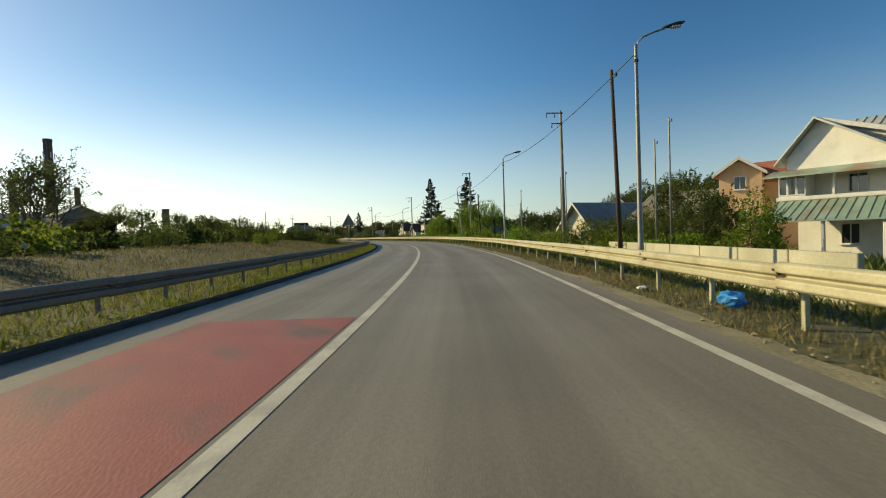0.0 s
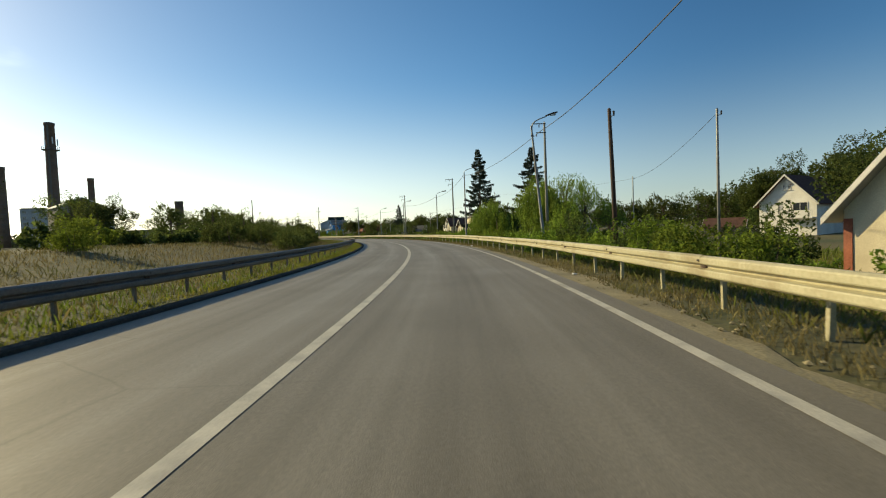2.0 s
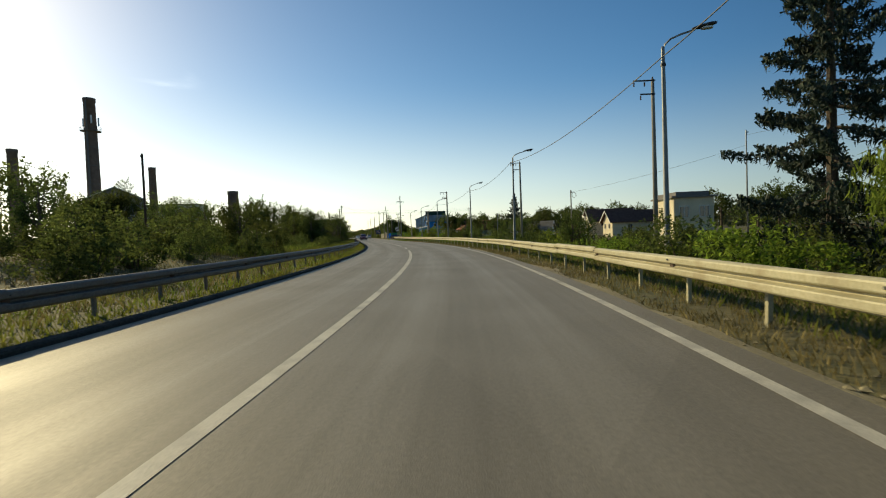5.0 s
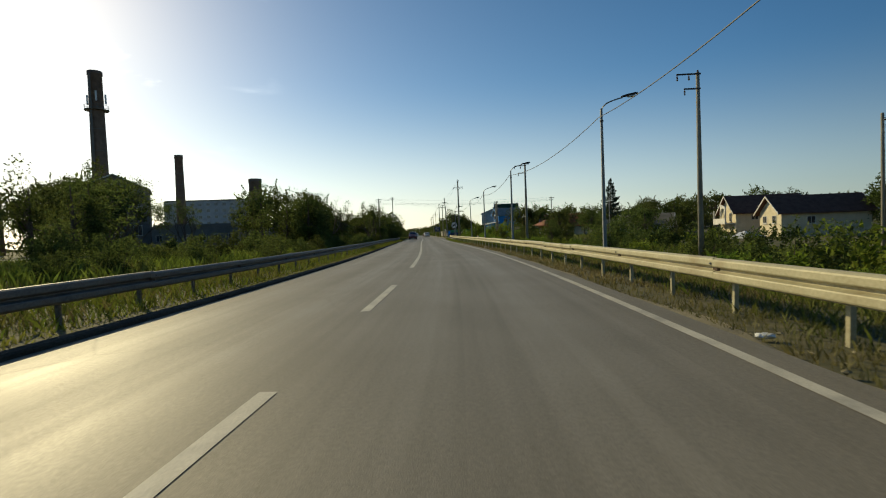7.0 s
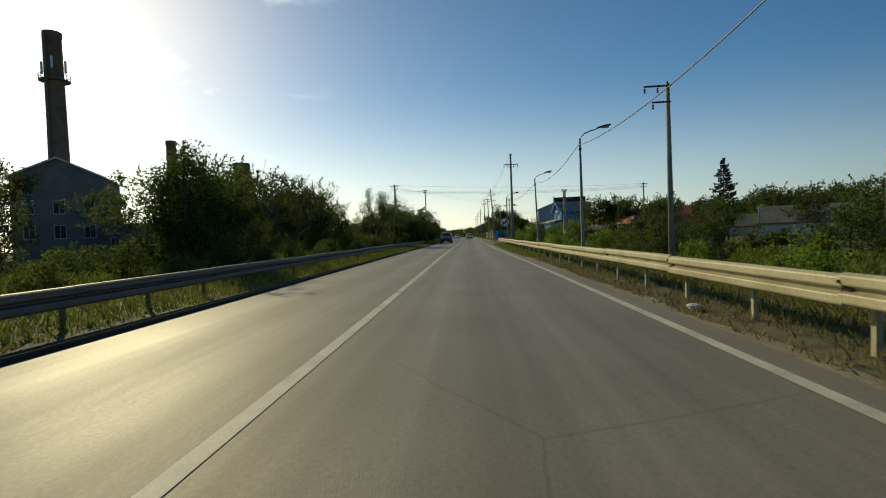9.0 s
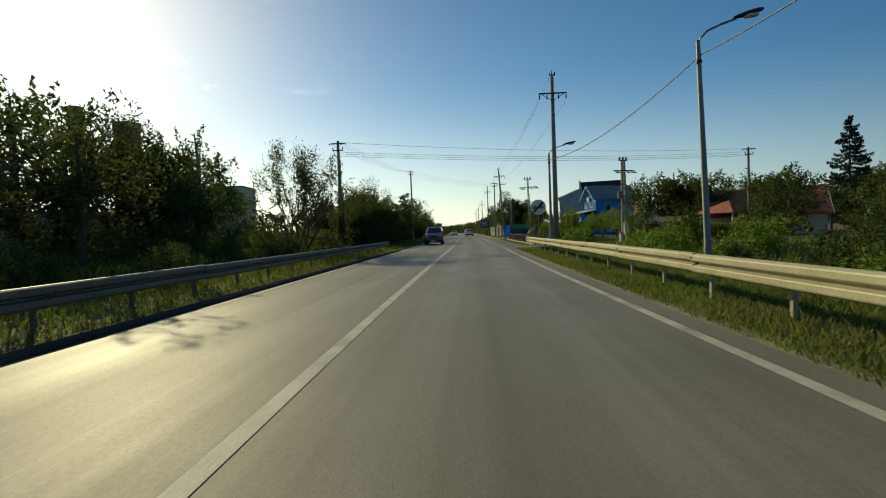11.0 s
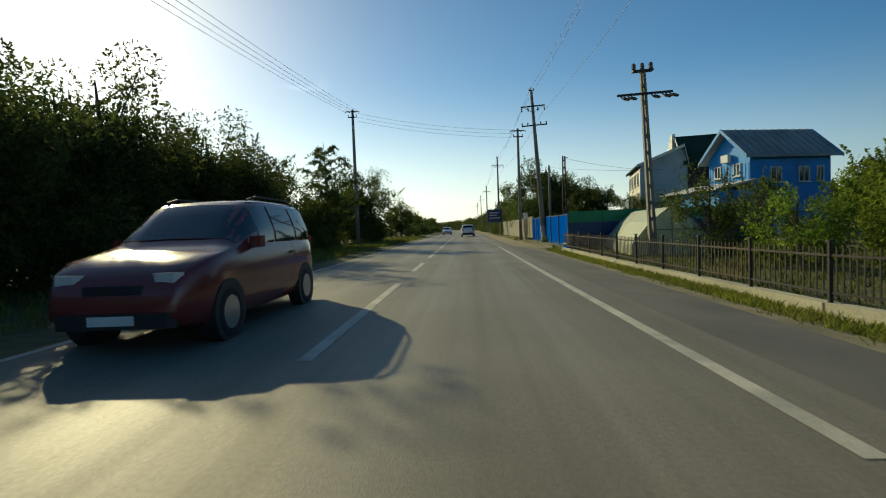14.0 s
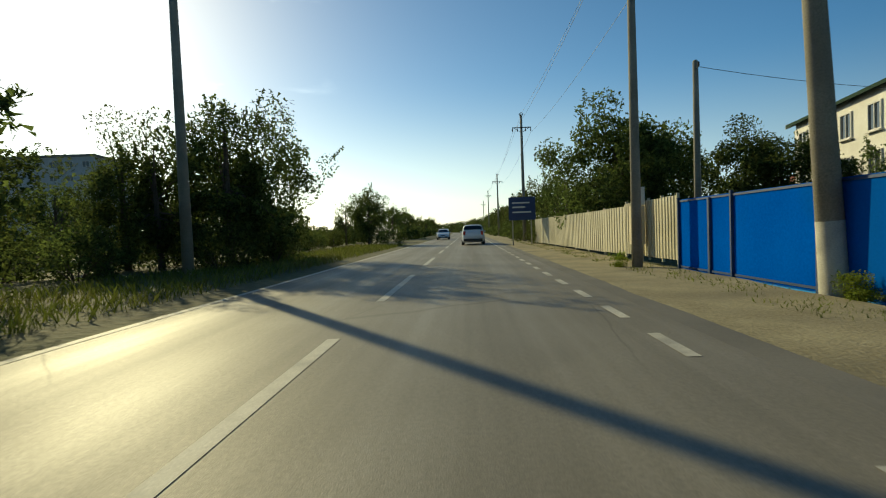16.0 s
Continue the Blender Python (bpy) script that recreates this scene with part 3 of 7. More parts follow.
def ground_height(s, u):
    """The land: level under the road, a low bank down to the gardens, a low rise on the works' side."""
    if -3.9 <= u <= 6.4:
        z = -0.07 - fall(s, u)
    elif u > 6.4:
        low = 1.25 - 1.1 * smooth(196, 214, s) - 0.15 * smooth(227, 236, s)
        z = -0.07 - low * smooth(6.4, 10.5, u) - fall(s, u)
    else:
        rise = 0.9 * (1 - smooth(110, 160, s))
        z = -0.07 + 0.09 * smooth(-3.9, -4.4, u) + rise * smooth(-7.5, -16, u)
    far = smooth(8, 20, abs(u))
    return z + far * 0.25 * noise.noise((s * 0.06, u * 0.06, 3.0))


def ground_at(x, y):
    return ground_height(*to_road(x, y))


def _axis(lo, hi, fine_lo, fine_hi, step):
    a = list(np.arange(fine_lo, fine_hi + 0.01, step))
    d, x = step, fine_hi
    while x < hi:
        d *= 1.35
        x += d
        a.append(x)
    d, x = step, fine_lo
    while x > lo:
        d *= 1.35
        x -= d
        a.insert(0, x)
    return a


def build_ground():
    xs, ys = _axis(-2600, 2600, -46, 100, 1.6), _axis(-1500, 3600, -24, 330, 2.0)
    vs = []
    for y in ys:
        for x in xs:
            near = -60 < y < 700 and -150 < x < 200
            vs.append((x, y, ground_at(x, y) if near else -0.3))
    w = len(xs)
    fs = [(j * w + i, j * w + i + 1, (j + 1) * w + i + 1, (j + 1) * w + i) for j in range(len(ys) - 1) for i in range(w - 1)]
    sh = Shape()
    sh.v, sh.f = vs, fs
    setting("ground", sh, SOIL, "dry late-summer soil with patchy grass", "ground", smooth=True)


build_ground()


def strip(s0, s1, u0, u1, z, step=2.0, thick=0.0):
    """A band along the road between two offsets, which may be functions of s."""
    n = max(1, int(math.ceil((s1 - s0) / step)))
    a = u0 if callable(u0) else (lambda s: u0)
    b = u1 if callable(u1) else (lambda s: u1)
    zz = z if callable(z) else (lambda s: (z, z))
    vs, fs = [], []
    for i in range(n + 1):
        s = s0 + (s1 - s0) * i / n
        za, zb = zz(s)
        vs += [road_at(s, a(s), za), road_at(s, b(s), zb)]
        if thick:
            vs += [road_at(s, b(s), zb - thick), road_at(s, a(s), za - thick)]
    k = 4 if thick else 2
    for i in range(n):
        p, q = i * k, (i + 1) * k
        fs.append((p, p + 1, q + 1, q))
        if thick:
            fs += [(p + 1, p + 2, q + 2, q + 1), (p + 2, p + 3, q + 3, q + 2), (p + 3, p, q, q + 3)]
    if thick:
        fs += [(3, 2, 1, 0), (n * 4, n * 4 + 1, n * 4 + 2, n * 4 + 3)]
    return Shape().add(vs, fs)


EDGE = ((-70, 3.76), (5, 3.77), (22, 3.88), (40, 3.72), (75, 3.85), (127, 4.02), (150, 4.04), (166, 4.0), (209, 3.64), (238, 3.48), (262, 3.55), (900, 3.55))
LEFT_EDGE = -3.42


def edge_u(s):
    """Where the edge line runs on the village side: the lane grows wider in the bend."""
    for (a, p), (b, q) in zip(EDGE[:-1], EDGE[1:]):
        if s <= b:
            return p + (q - p) * smooth(a, b, s)
    return EDGE[-1][1]


def asphalt_edge(s):
    return max(4.05, edge_u(s) + 0.4)


def build_road():
    sh = strip(-70, 900, LEFT_EDGE, asphalt_edge, 0.0, 3.0, 0.12)
    road = setting("road", sh, ASPHALT, "worn grey asphalt two-lane road bending left", "road")
    layer = road.data.uv_layers.new(name="across_along")
    rows = len(sh.v) // 4
    at = np.repeat(np.linspace(-70, 900, rows), 4)
    off = np.ravel([[LEFT_EDGE, asphalt_edge(s), asphalt_edge(s), LEFT_EDGE] for s in at[::4]])
    idx = np.zeros(len(road.data.loops), dtype=np.int32)
    road.data.loops.foreach_get("vertex_index", idx)
    layer.data.foreach_set("uv", np.stack([off[idx], at[idx]], 1).ravel().astype(np.float32))
    # mouth of the side street
    side = Shape()
    us = [4.055, 4.6, 5.2, 6.0, 7.0, 8.0, 9.0, 10.0, 11.5, 14, 18, 24, 32]
    near = [211.3, 211.6, 212.2, 212.8, 213.4, 213.9, 214.3, 214.6, 215.0, 216.0, 217.5, 220.0, 223.5]
    far = [222.3, 223.6, 224.6, 225.5, 226.2, 226.6, 226.8, 227.0, 227.4, 228.2, 229.8, 232.5, 236.0]
    for u, a, b in zip(us, near, far):
        for k in range(9):
            s = a + (b - a) * k / 8
            side.v.append(tuple(road_at(s, u, -0.006 if u < 4.1 else max(ground_height(s, u) + 0.035, -0.006 - (u - 4.05) * 0.12))))
    for i in range(len(us) - 1):
        side.f += [(i * 9 + k, (i + 1) * 9 + k, (i + 1) * 9 + k + 1, i * 9 + k + 1) for k in range(8)]
    setting("side_street", side, SIDE_ASPHALT, "patched pale asphalt mouth of a side street", "road")
    # shoulder of gravel on the village side
    def wob(s):
        return 4.68 + 0.3 * noise.noise((s * 0.35, 1.5, 0)) + 0.15 * noise.noise((s * 1.3, 7, 0))
    sh = strip(-70, 212.3, lambda s: asphalt_edge(s) + 0.005, wob, lambda s: (-0.008, -0.05), 0.8, 0.04)
    setting("gravel_shoulder", sh, GRAVEL, "dusty pale gravel shoulder beside the road", "shoulder")
    def lay(s):
        return 5.55 - 1.1 * smooth(246, 255, s) - 0.1 * noise.noise((s * 0.4, 9, 0))
    setting("road_shoulder", strip(222.3, 420, 4.055, lay, lambda s: (-0.006, -0.012 - fall(s, lay(s))), 1.0, 0.05), SIDE_ASPHALT, "cracked asphalt shoulder outside the edge line", "shoulder")
    sh = strip(222.7, 420, lambda s: lay(s) + 0.005, lambda s: 6.3 + 0.2 * noise.noise((s * 0.5, 2, 0)) + (0.7 if s > 252 else 0.0) * smooth(252, 256, s),
               lambda s: (-0.014 - fall(s, lay(s)), 0.0 - fall(s, 6.4)), 0.8, 0.05)
    setting("dirt_footway", sh, GRAVEL, "bare trodden dirt footway with gravel", "footway")
    # low kerb on the works' side
    n = 150
    sh = Shape()
    for i in range(n + 1):
        s = -60 + i * 1.84
        for u, z in ((-3.425, -0.05), (-3.425, 0.045), (-3.455, 0.07), (-3.62, 0.075), (-3.66, -0.06)):
            sh.v.append(tuple(road_at(s, u, z)))
    for i in range(n):
        for k in range(4):
            a, b = i * 5 + k, (i + 1) * 5 + k
            sh.f.append((a, b, b + 1, a + 1))
    setting("kerb", sh, KERB, "low dark concrete kerb along the road edge", "kerb")


build_road()


def line(name, spans, u, width, mat=PAINT_WHITE, label="worn white road marking line"):
    """A painted line: a slightly uneven band, 4 mm proud."""
    sh = Shape()
    mid = u if callable(u) else (lambda s: u)
    lo, hi = (lambda s: mid(s) - width / 2), (lambda s: mid(s) + width / 2)
    for s0, s1 in spans:
        if s1 - s0 > 9:
            b = strip(s0, s1, lo, hi, 0.005, 2.0)
        else:
            b = strip(s0, s1, lo, hi, 0.005, 1.0)
        sh.add(b.v, b.f)
    setting(name, sh, mat, label, "road marking")


def build_markings():
    dash = [(-70, 126.5), (130.5, 134.5), (140.5, 225.6), (229.0, 235.5), (238.7, 242.0), (245.0, 252.0), (254.6, 258.1), (261.1, 266.3), (270.0, 274.8)]
    s = 279.0
    while s < 560:
        dash.append((s, s + 4.5))
        s += 8.0
    line("centre_line", dash, -0.01, 0.15, label="white centre line, solid and then broken")
    edge = [(-70, 215.2)] + [(216.2 + 2 * i, 217.2 + 2 * i) for i in range(5)] + [(226.9, 254.9)]
    edge += [(256.95 + 1.95 * i, 257.95 + 1.95 * i) for i in range(15)] + [(286.5, 700)]
    line("edge_line", edge, edge_u, 0.135, label="white edge line, broken at the entrances")
    line("edge_line_far", [(190, 700)], -3.3, 0.12)
    sh = strip(-6, 7.2, -2.45, -0.14, 0.0045, 2.0)
    setting("painted_panel", sh, PAINT_RED, "faded red warning panel painted on the lane", "road marking")
    tri = [road_at(33.8, -2.2), road_at(37.2, -3.15), road_at(37.2, -1.25)]
    sh = Shape().add([(p.x, p.y, 0.0045) for p in tri], [(0, 1, 2)])
    ob = setting("painted_triangle", sh, PAINT_RED, "faded red triangle painted on the lane", "road marking")
    c = sum(tri, Vector()) / 3
    sh = Shape().add([(c.x + (p.x - c.x) * 0.66, c.y + (p.y - c.y) * 0.72, 0.008) for p in tri], [(0, 1, 2)])
    setting("painted_triangle_middle", sh, PAINT_WORN, "worn white middle of the painted triangle", "road marking")


build_markings()

# ---- crash barriers ----
def beam_mesh(length, mat):
    """A W-shaped steel beam, its face towards -x, along +y."""
    prof = [(-0.02, -0.158), (-0.045, -0.152), (-0.076, -0.132), (-0.083, -0.115), (-0.083, -0.052), (-0.076, -0.038), (-0.006, -0.016), (0.0, -0.008),
            (0.0, 0.008), (-0.006, 0.016), (-0.076, 0.038), (-0.083, 0.052), (-0.083, 0.115), (-0.076, 0.132), (-0.045, 0.152), (-0.02, 0.158)]
    back = [(x + 0.006, z) for x, z in reversed(prof)]
    return Shape().extrude_y(prof + back, 0, length).mesh("beam", mat)


def post_mesh(mat, h):
    """A C-shaped steel post."""
    w, d, t = 0.03, 0.03, 0.005
    out = [(-d, -w), (d, -w), (d, -w + t), (-d + t, -w + t), (-d + t, w - t), (d, w - t), (d, w), (-d, w)]
    return Shape().slab([(x, y) for x, y in out], -h, 0).mesh("post", mat)


def spacer_mesh(mat):
    return Shape().box(0.04, 0, 0, 0.18, 0.13, 0.12, chamfer=0.02).box(-0.05, 0, 0, 0.075, 0.15, 0.085, chamfer=0.02).mesh("spacer", mat)


def bolt_mesh(mat):
    return Shape().tube([(0, 0, 0), (-0.02, 0, 0)], [0.018, 0.014], 6).mesh("bolt", mat)


def barrier(s0, s1, u, facing, top, mat, label, post_gap=2.0):
    """facing: +1 if the beam's face looks to -u, else -1."""
    root = thing("crash_barrier", label, "crash barrier", road_pose(s0, u))
    inv = root.matrix_basis.inverted()
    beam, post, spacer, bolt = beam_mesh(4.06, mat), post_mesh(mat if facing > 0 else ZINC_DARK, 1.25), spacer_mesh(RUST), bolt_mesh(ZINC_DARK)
    rng = random.Random(int(s0 * 7 + u * 31))
    n = int((s1 - s0) / 4)
    for i in range(n):
        s = s0 + i * 4
        a, b = road_at(s, u), road_at(s + 4, u)
        turn = math.degrees(math.atan2(-(b.x - a.x), b.y - a.y))
        z = top - 0.155 + rng.uniform(-0.012, 0.012)
        if facing > 0:
            m = pose(a.x, a.y, z, 0, rng.uniform(-1.2, 1.2), turn)
        else:
            m = pose(b.x, b.y, z, 0, rng.uniform(-1.2, 1.2), turn + 180)
        part("beam", beam, mat, root, m=inv @ m)
        for off in ((0.0, 2.0) if post_gap == 2.0 else (0.0,)):
            p = road_at(s + off, u + 0.24 * facing, top - 0.06 + rng.uniform(-0.03, 0.02))
            part("post", post, mat, root, m=inv @ pose(p.x, p.y, p.z, rng.uniform(-1.5, 1.5), rng.uniform(-1.5, 1.5), turn + (0 if facing > 0 else 180)))
        p = road_at(s + 0.02, u + 0.055 * facing, top - 0.155)
        part("spacer", spacer, RUST, root, "rusty steel spacer block", inv @ pose(p.x - 0.0, p.y, p.z, 0, 0, turn + (0 if facing > 0 else 180)))
        q = road_at(s + 0.03, u - 0.085 * facing, top - 0.075)
        part("bolt", bolt, ZINC_DARK, root, m=inv @ pose(q.x, q.y, q.z, 0, 0, turn + (0 if facing > 0 else 180)))
    # rounded end piece
    sh = Shape()
    e = road_at(s0 + n * 4, u)
    prof = [(0.0, -0.155), (-0.08, -0.08), (0.0, 0.0), (-0.08, 0.08), (0.0, 0.155)]
    vs, fs = [], []
    for k in range(6):
        t = k / 5
        for x, z in prof:
            vs.append((x * (1 - t) + 0.16 * t * t, 0.35 * math.sin(t * 1.5), z * (1 - 0.15 * t)))
    for k in range(5):
        for j in range(4):
            fs.append((k * 5 + j, k * 5 + j + 1, (k + 1) * 5 + j + 1, (k + 1) * 5 + j))
    sh.add(vs, fs)
    if facing < 0:
        sh.v = [(-x, y, z) for x, y, z in sh.v]
    part("end_piece", sh, mat, root, m=inv @ pose(e.x, e.y, top - 0.155, 0, 0, bearing(s0 + n * 4)))
    return root


# same barrier on both sides, in a lit and a shaded steel colour
barrier(-14.35, 213.9, 5.08, 1, 0.71, ZINC, "long galvanised W-beam crash barrier on short posts, warm sunlight in its colour")
barrier(-12.0, 216.2, -4.35, -1, 0.68, ZINC_DARK, "long weathered W-beam crash barrier, shade against the sun in its colour")

# ---- poles, lamps, signs, cables ----
def lamp_post(x, y, h, turn, lean=0.0):
    """A tapered steel street lamp whose curved arm leans away from the road."""
    root = thing("street_lamp", "tapered grey steel street lamp with one curved arm", "street lamp",
                 pose(x, y, ground_at(x, y) - 0.1, 0, lean, turn), "street lamps")
    h += 0.1 - ground_at(x, y)
    part("pole", Shape().tube([(0, 0, 0), (0, 0, 0.9), (0, 0, 0.95), (0, 0, h - 0.1), (0, 0, h)], [0.105, 0.1, 0.085, 0.05, 0.045], 10), LAMP_STEEL, root, smooth=True)
    arm = [(0, 0, h - 0.12), (0.06, 0, h + 0.06), (0.22, 0, h + 0.2), (0.5, 0, h + 0.3), (0.85, 0, h + 0.38)]
    part("arm", Shape().tube(arm, 0.028, 8), LAMP_STEEL, root, smooth=True)
    sh = Shape()
    sec = [(0.78, 0.045, 0.05), (0.9, 0.075, 0.075), (1.08, 0.12, 0.1), (1.3, 0.12, 0.09), (1.42, 0.07, 0.05)]
    n = 8
    for px, hw, hh in sec:
        for k in range(n):
            t = 2 * math.pi * k / n
            sh.v.append((px, hw * math.cos(t), h + 0.4 + (px - 0.85) * 0.16 + hh * 0.6 * math.sin(t) + 0.02))
    for i in range(len(sec) - 1):
        for k in range(n):
            sh.f.append((i * n + k, i * n + (k + 1) % n, (i + 1) * n + (k + 1) % n, (i + 1) * n + k))
    sh.f += [tuple(range(n - 1, -1, -1)), tuple((len(sec) - 1) * n + k for k in range(n))]
    head = part("lamp_head", sh, DARK_METAL, root, "dark cast lamp housing", smooth=True)
    part("lens", Shape().box(1.17, 0, h + 0.40, 0.3, 0.17, 0.05, chamfer=0.05), LENS, head, "clear lamp glass")
    part("clamp", Shape().tube([(0, 0, h - 0.55), (0, 0, h - 0.47)], 0.075, 8), DARK_METAL, root)
    return root


def insulator(sh, x, y, z, r=0.045):
    sh.tube([(x, y, z - 0.02), (x, y, z + 0.05), (x, y, z + 0.06), (x, y, z + 0.12), (x, y, z + 0.15)], [0.02, r, r * 0.7, r, 0.015], 8)


def concrete_pole(x, y, h, turn, base=0.17, top=0.095, arms="side", painted=False, name_label="weathered concrete power pole with steel brackets", lean=0.0):
    """A tapered round or square concrete pole. arms: side, cross, double or none."""
    g = ground_at(x, y) - 0.15
    root = thing("power_pole", name_label, "power pole", pose(x, y, g, 0, lean, turn), "power poles")
    hh = h - g
    part("shaft", Shape().tube([(0, 0, 0), (0, 0, hh * 0.5), (0, 0, hh)], [base, (base + top) / 2, top], 12), CONCRETE, root, smooth=True)
    if painted:
        part("painted_foot", Shape().tube([(0, 0, 0.1), (0, 0, 1.35)], [base + 0.006, base * 0.92 + 0.006], 12, cap=False), PAINT_WHITE, root, "whitewashed foot of the pole", smooth=True)
    def arm(z, x0, x1, tag=""):
        a = part("crossarm", Shape().box((x0 + x1) / 2, -top - 0.03, z, abs(x1 - x0), 0.07, 0.08, chamfer=0.02), DARK_METAL, root, "dark steel crossarm")
        return a
    def hang(a, x0, z):
        sh = Shape().tube([(x0, -top - 0.03, z - 0.02), (x0, -top - 0.03, z - 0.1)], 0.012, 6)
        for k in range(3):
            zz = z - 0.1 - k * 0.085
            sh.tube([(x0, -top - 0.03, zz), (x0, -top - 0.03, zz - 0.02), (x0, -top - 0.03, zz - 0.06), (x0, -top - 0.03, zz - 0.085)], [0.02, 0.06, 0.045, 0.018], 8)
        part("insulator", sh, PORCELAIN, a, "brown insulator string")
    def pin(a, x0, z):
        sh = Shape()
        insulator(sh, x0, -top - 0.03, z + 0.05, 0.055)
        part("insulator", sh, PORCELAIN, a, "brown pin insulator")
    if arms == "side":
        a = arm(hh - 0.12, -1.25, 0.12)
        hang(a, -1.2, hh - 0.12), hang(a, -0.55, hh - 0.12), pin(a, -0.05, hh - 0.1)
        a = arm(hh - 0.95, -0.85, 0.1)
        hang(a, -0.8, hh - 0.95)
    elif arms in ("cross", "double"):
        tip = Shape().box(0, -top - 0.02, hh + 0.05, 0.35, 0.06, 0.07).tube([(0, 0, hh - 0.1), (0, 0, hh + 0.35)], 0.03, 6)
        insulator(tip, -0.15, -top - 0.02, hh + 0.06), insulator(tip, 0.15, -top - 0.02, hh + 0.06)
        part("pole_top", tip, DARK_METAL, root, "small steel pole-top bracket")
        a = arm(hh - 1.05, -0.85, 0.85)
        for q in (-0.8, -0.35, 0.35, 0.8):
            hang(a, q, hh - 1.05)
        br = Shape().tube([(-0.7, -top - 0.03, hh - 1.08), (0, -top - 0.03, hh - 1.5)], 0.018, 6).tube([(0.7, -top - 0.03, hh - 1.08), (0, -top - 0.03, hh - 1.5)], 0.018, 6)
        part("brace", br, DARK_METAL, root)
        if arms == "double":
            a = arm(hh - 2.4, -0.9, 0.9)
            for q in (-0.85, -0.45, 0.45, 0.85):
                pin(a, q, hh - 2.38)
    elif arms == "rack":
        a = arm(hh - 0.2, -0.55, 0.55)
        for q in (-0.5, -0.2, 0.2, 0.5):
            sh = Shape().tube([(q, 0, hh - 0.2), (q * 1.25, -0.14, hh - 0.24)], 0.015, 6)
            sh.tube([(q * 1.25, -0.14, hh - 0.3), (q * 1.25, -0.14, hh - 0.2)], [0.05, 0.035], 8)
            part("insulator", sh, PORCELAIN, a, "brown insulator on a hook")
        a = arm(hh - 0.7, -0.4, 0.4)
        for q in (-0.36, 0.36):
            pin(a, q, hh - 0.68)
    return root


TOPS = []


def lattice_pole(x, y, h, turn, thick=1.0, label="pierced concrete pole with wide crossarm and fuses", lean=0.0):
    """A pierced concrete pole with a wide crossarm and a row of fuses on its top."""
    g = ground_at(x, y) - 0.15
    root = thing("transformer_pole", label, "power pole", pose(x, y, g, 0, lean, turn), "power poles")
    TOPS.append(root.name)
    hh = h - g
    sh = Shape()
    for sx in (-1, 1):
        sh.square_pole([(sx * 0.15 * thick, 0, 0), (sx * 0.09 * thick, 0, hh)], [(0.075 * thick, 0.11), (0.055 * thick, 0.075)])
    for i in range(11):
        z = 0.35 + i * (hh - 0.6) / 10.5
        w = (0.15 - 0.06 * z / hh) * thick
        sh.box(0, 0, z, 2 * w, 0.12, 0.16)
    part("shaft", sh, CONCRETE, root)
    a = part("crossarm", Shape().box(0, -0.12, hh - 0.95, 2.3, 0.08, 0.09, chamfer=0.02), DARK_METAL, root, "dark steel crossarm")
    for q in (-1.0, -0.7, 0.25, 0.7, 1.0):
        sh = Shape().tube([(q, -0.12, hh - 1.0), (q + 0.06, -0.16, hh - 1.08), (q + 0.1, -0.2, hh - 1.1), (q + 0.3, -0.2, hh - 1.16), (q + 0.36, -0.2, hh - 1.14)], [0.025, 0.03, 0.075, 0.065, 0.02], 8)
        part("insulator", sh, PORCELAIN, a, "brown insulator string")
    b = part("fuse_frame", Shape().box(0, 0, hh + 0.02, 0.85, 0.3, 0.06), DARK_METAL, root, "steel frame on the pole top")
    for q in (-0.35, 0.0, 0.35):
        sh = Shape().tube([(q, 0, hh + 0.05), (q, 0, hh + 0.12), (q, 0, hh + 0.3), (q, 0, hh + 0.36)], [0.05, 0.09, 0.09, 0.03], 8)
        part("fuse", sh, PORCELAIN, b, "dark fuse holder")
    return root


def wood_pole(x, y, h, turn=0, r=0.11, mat=None, label="dark tarred wooden telephone pole", lean=0.0):
    g = ground_at(x, y) - 0.15
    root = thing("telephone_pole", label, "telephone pole", pose(x, y, g, 0, lean, turn), "telephone poles")
    hh = h - g
    part("shaft", Shape().tube([(0, 0, 0), (0, 0, hh * 0.6), (0, 0, hh - 0.05), (0, 0, hh)], [r, r * 0.8, r * 0.66, r * 0.4], 9), mat or WOOD_DARK, root, smooth=True)
    sh = Shape().tube([(0, -r * 0.6, hh - 0.3), (0, -r - 0.12, hh - 0.28)], 0.012, 6)
    insulator(sh, 0, -r - 0.12, hh - 0.28, 0.04)
    part("insulator", sh, DARK_METAL, root, "small hook insulator")
    return root


LAMPS = []
for s, u, h, lean in ((15.6, 7.36, 6.85, 0), (38.85, 6.95, 6.85, 0.4), (60.6, 7.2, 6.55, -4.5), (83.5, 6.7, 6.89, 0), (104.0, 7.85, 6.27, 0), (124.2, 7.4, 6.3, 0.5), (143.1, 7.85, 6.03, 0),
                      (158.5, 6.67, 5.52, 0), (176.75, 7.0, 5.57, 0), (194.0, 7.3, 5.6, -1.5), (208.9, 5.85, 5.25, 0)):
    p = road_at(s, u)
    LAMPS.append((p.x, p.y, h - 0.35))
    lamp_post(p.x, p.y, h, bearing(s) - 12, lean)

P_B, P_C, P_D, P_F, P_H = (27.5, 30.6), (43.3, 70.4), (51.6, 111.5), (53.2, 143.9), (48.3, 172.5)
concrete_pole(*P_B, 10.5, -22), concrete_pole(*P_C, 10.95, -18), concrete_pole(*P_D, 10.25, -10), concrete_pole(*P_F, 9.8, -3), concrete_pole(*P_H, 8.65, 0)
P_X, P_TB, P_TD, P_TE = (41.95, 205.2), (40.15, 253.3), (38.8, 290.2), (37.4, 330.3)
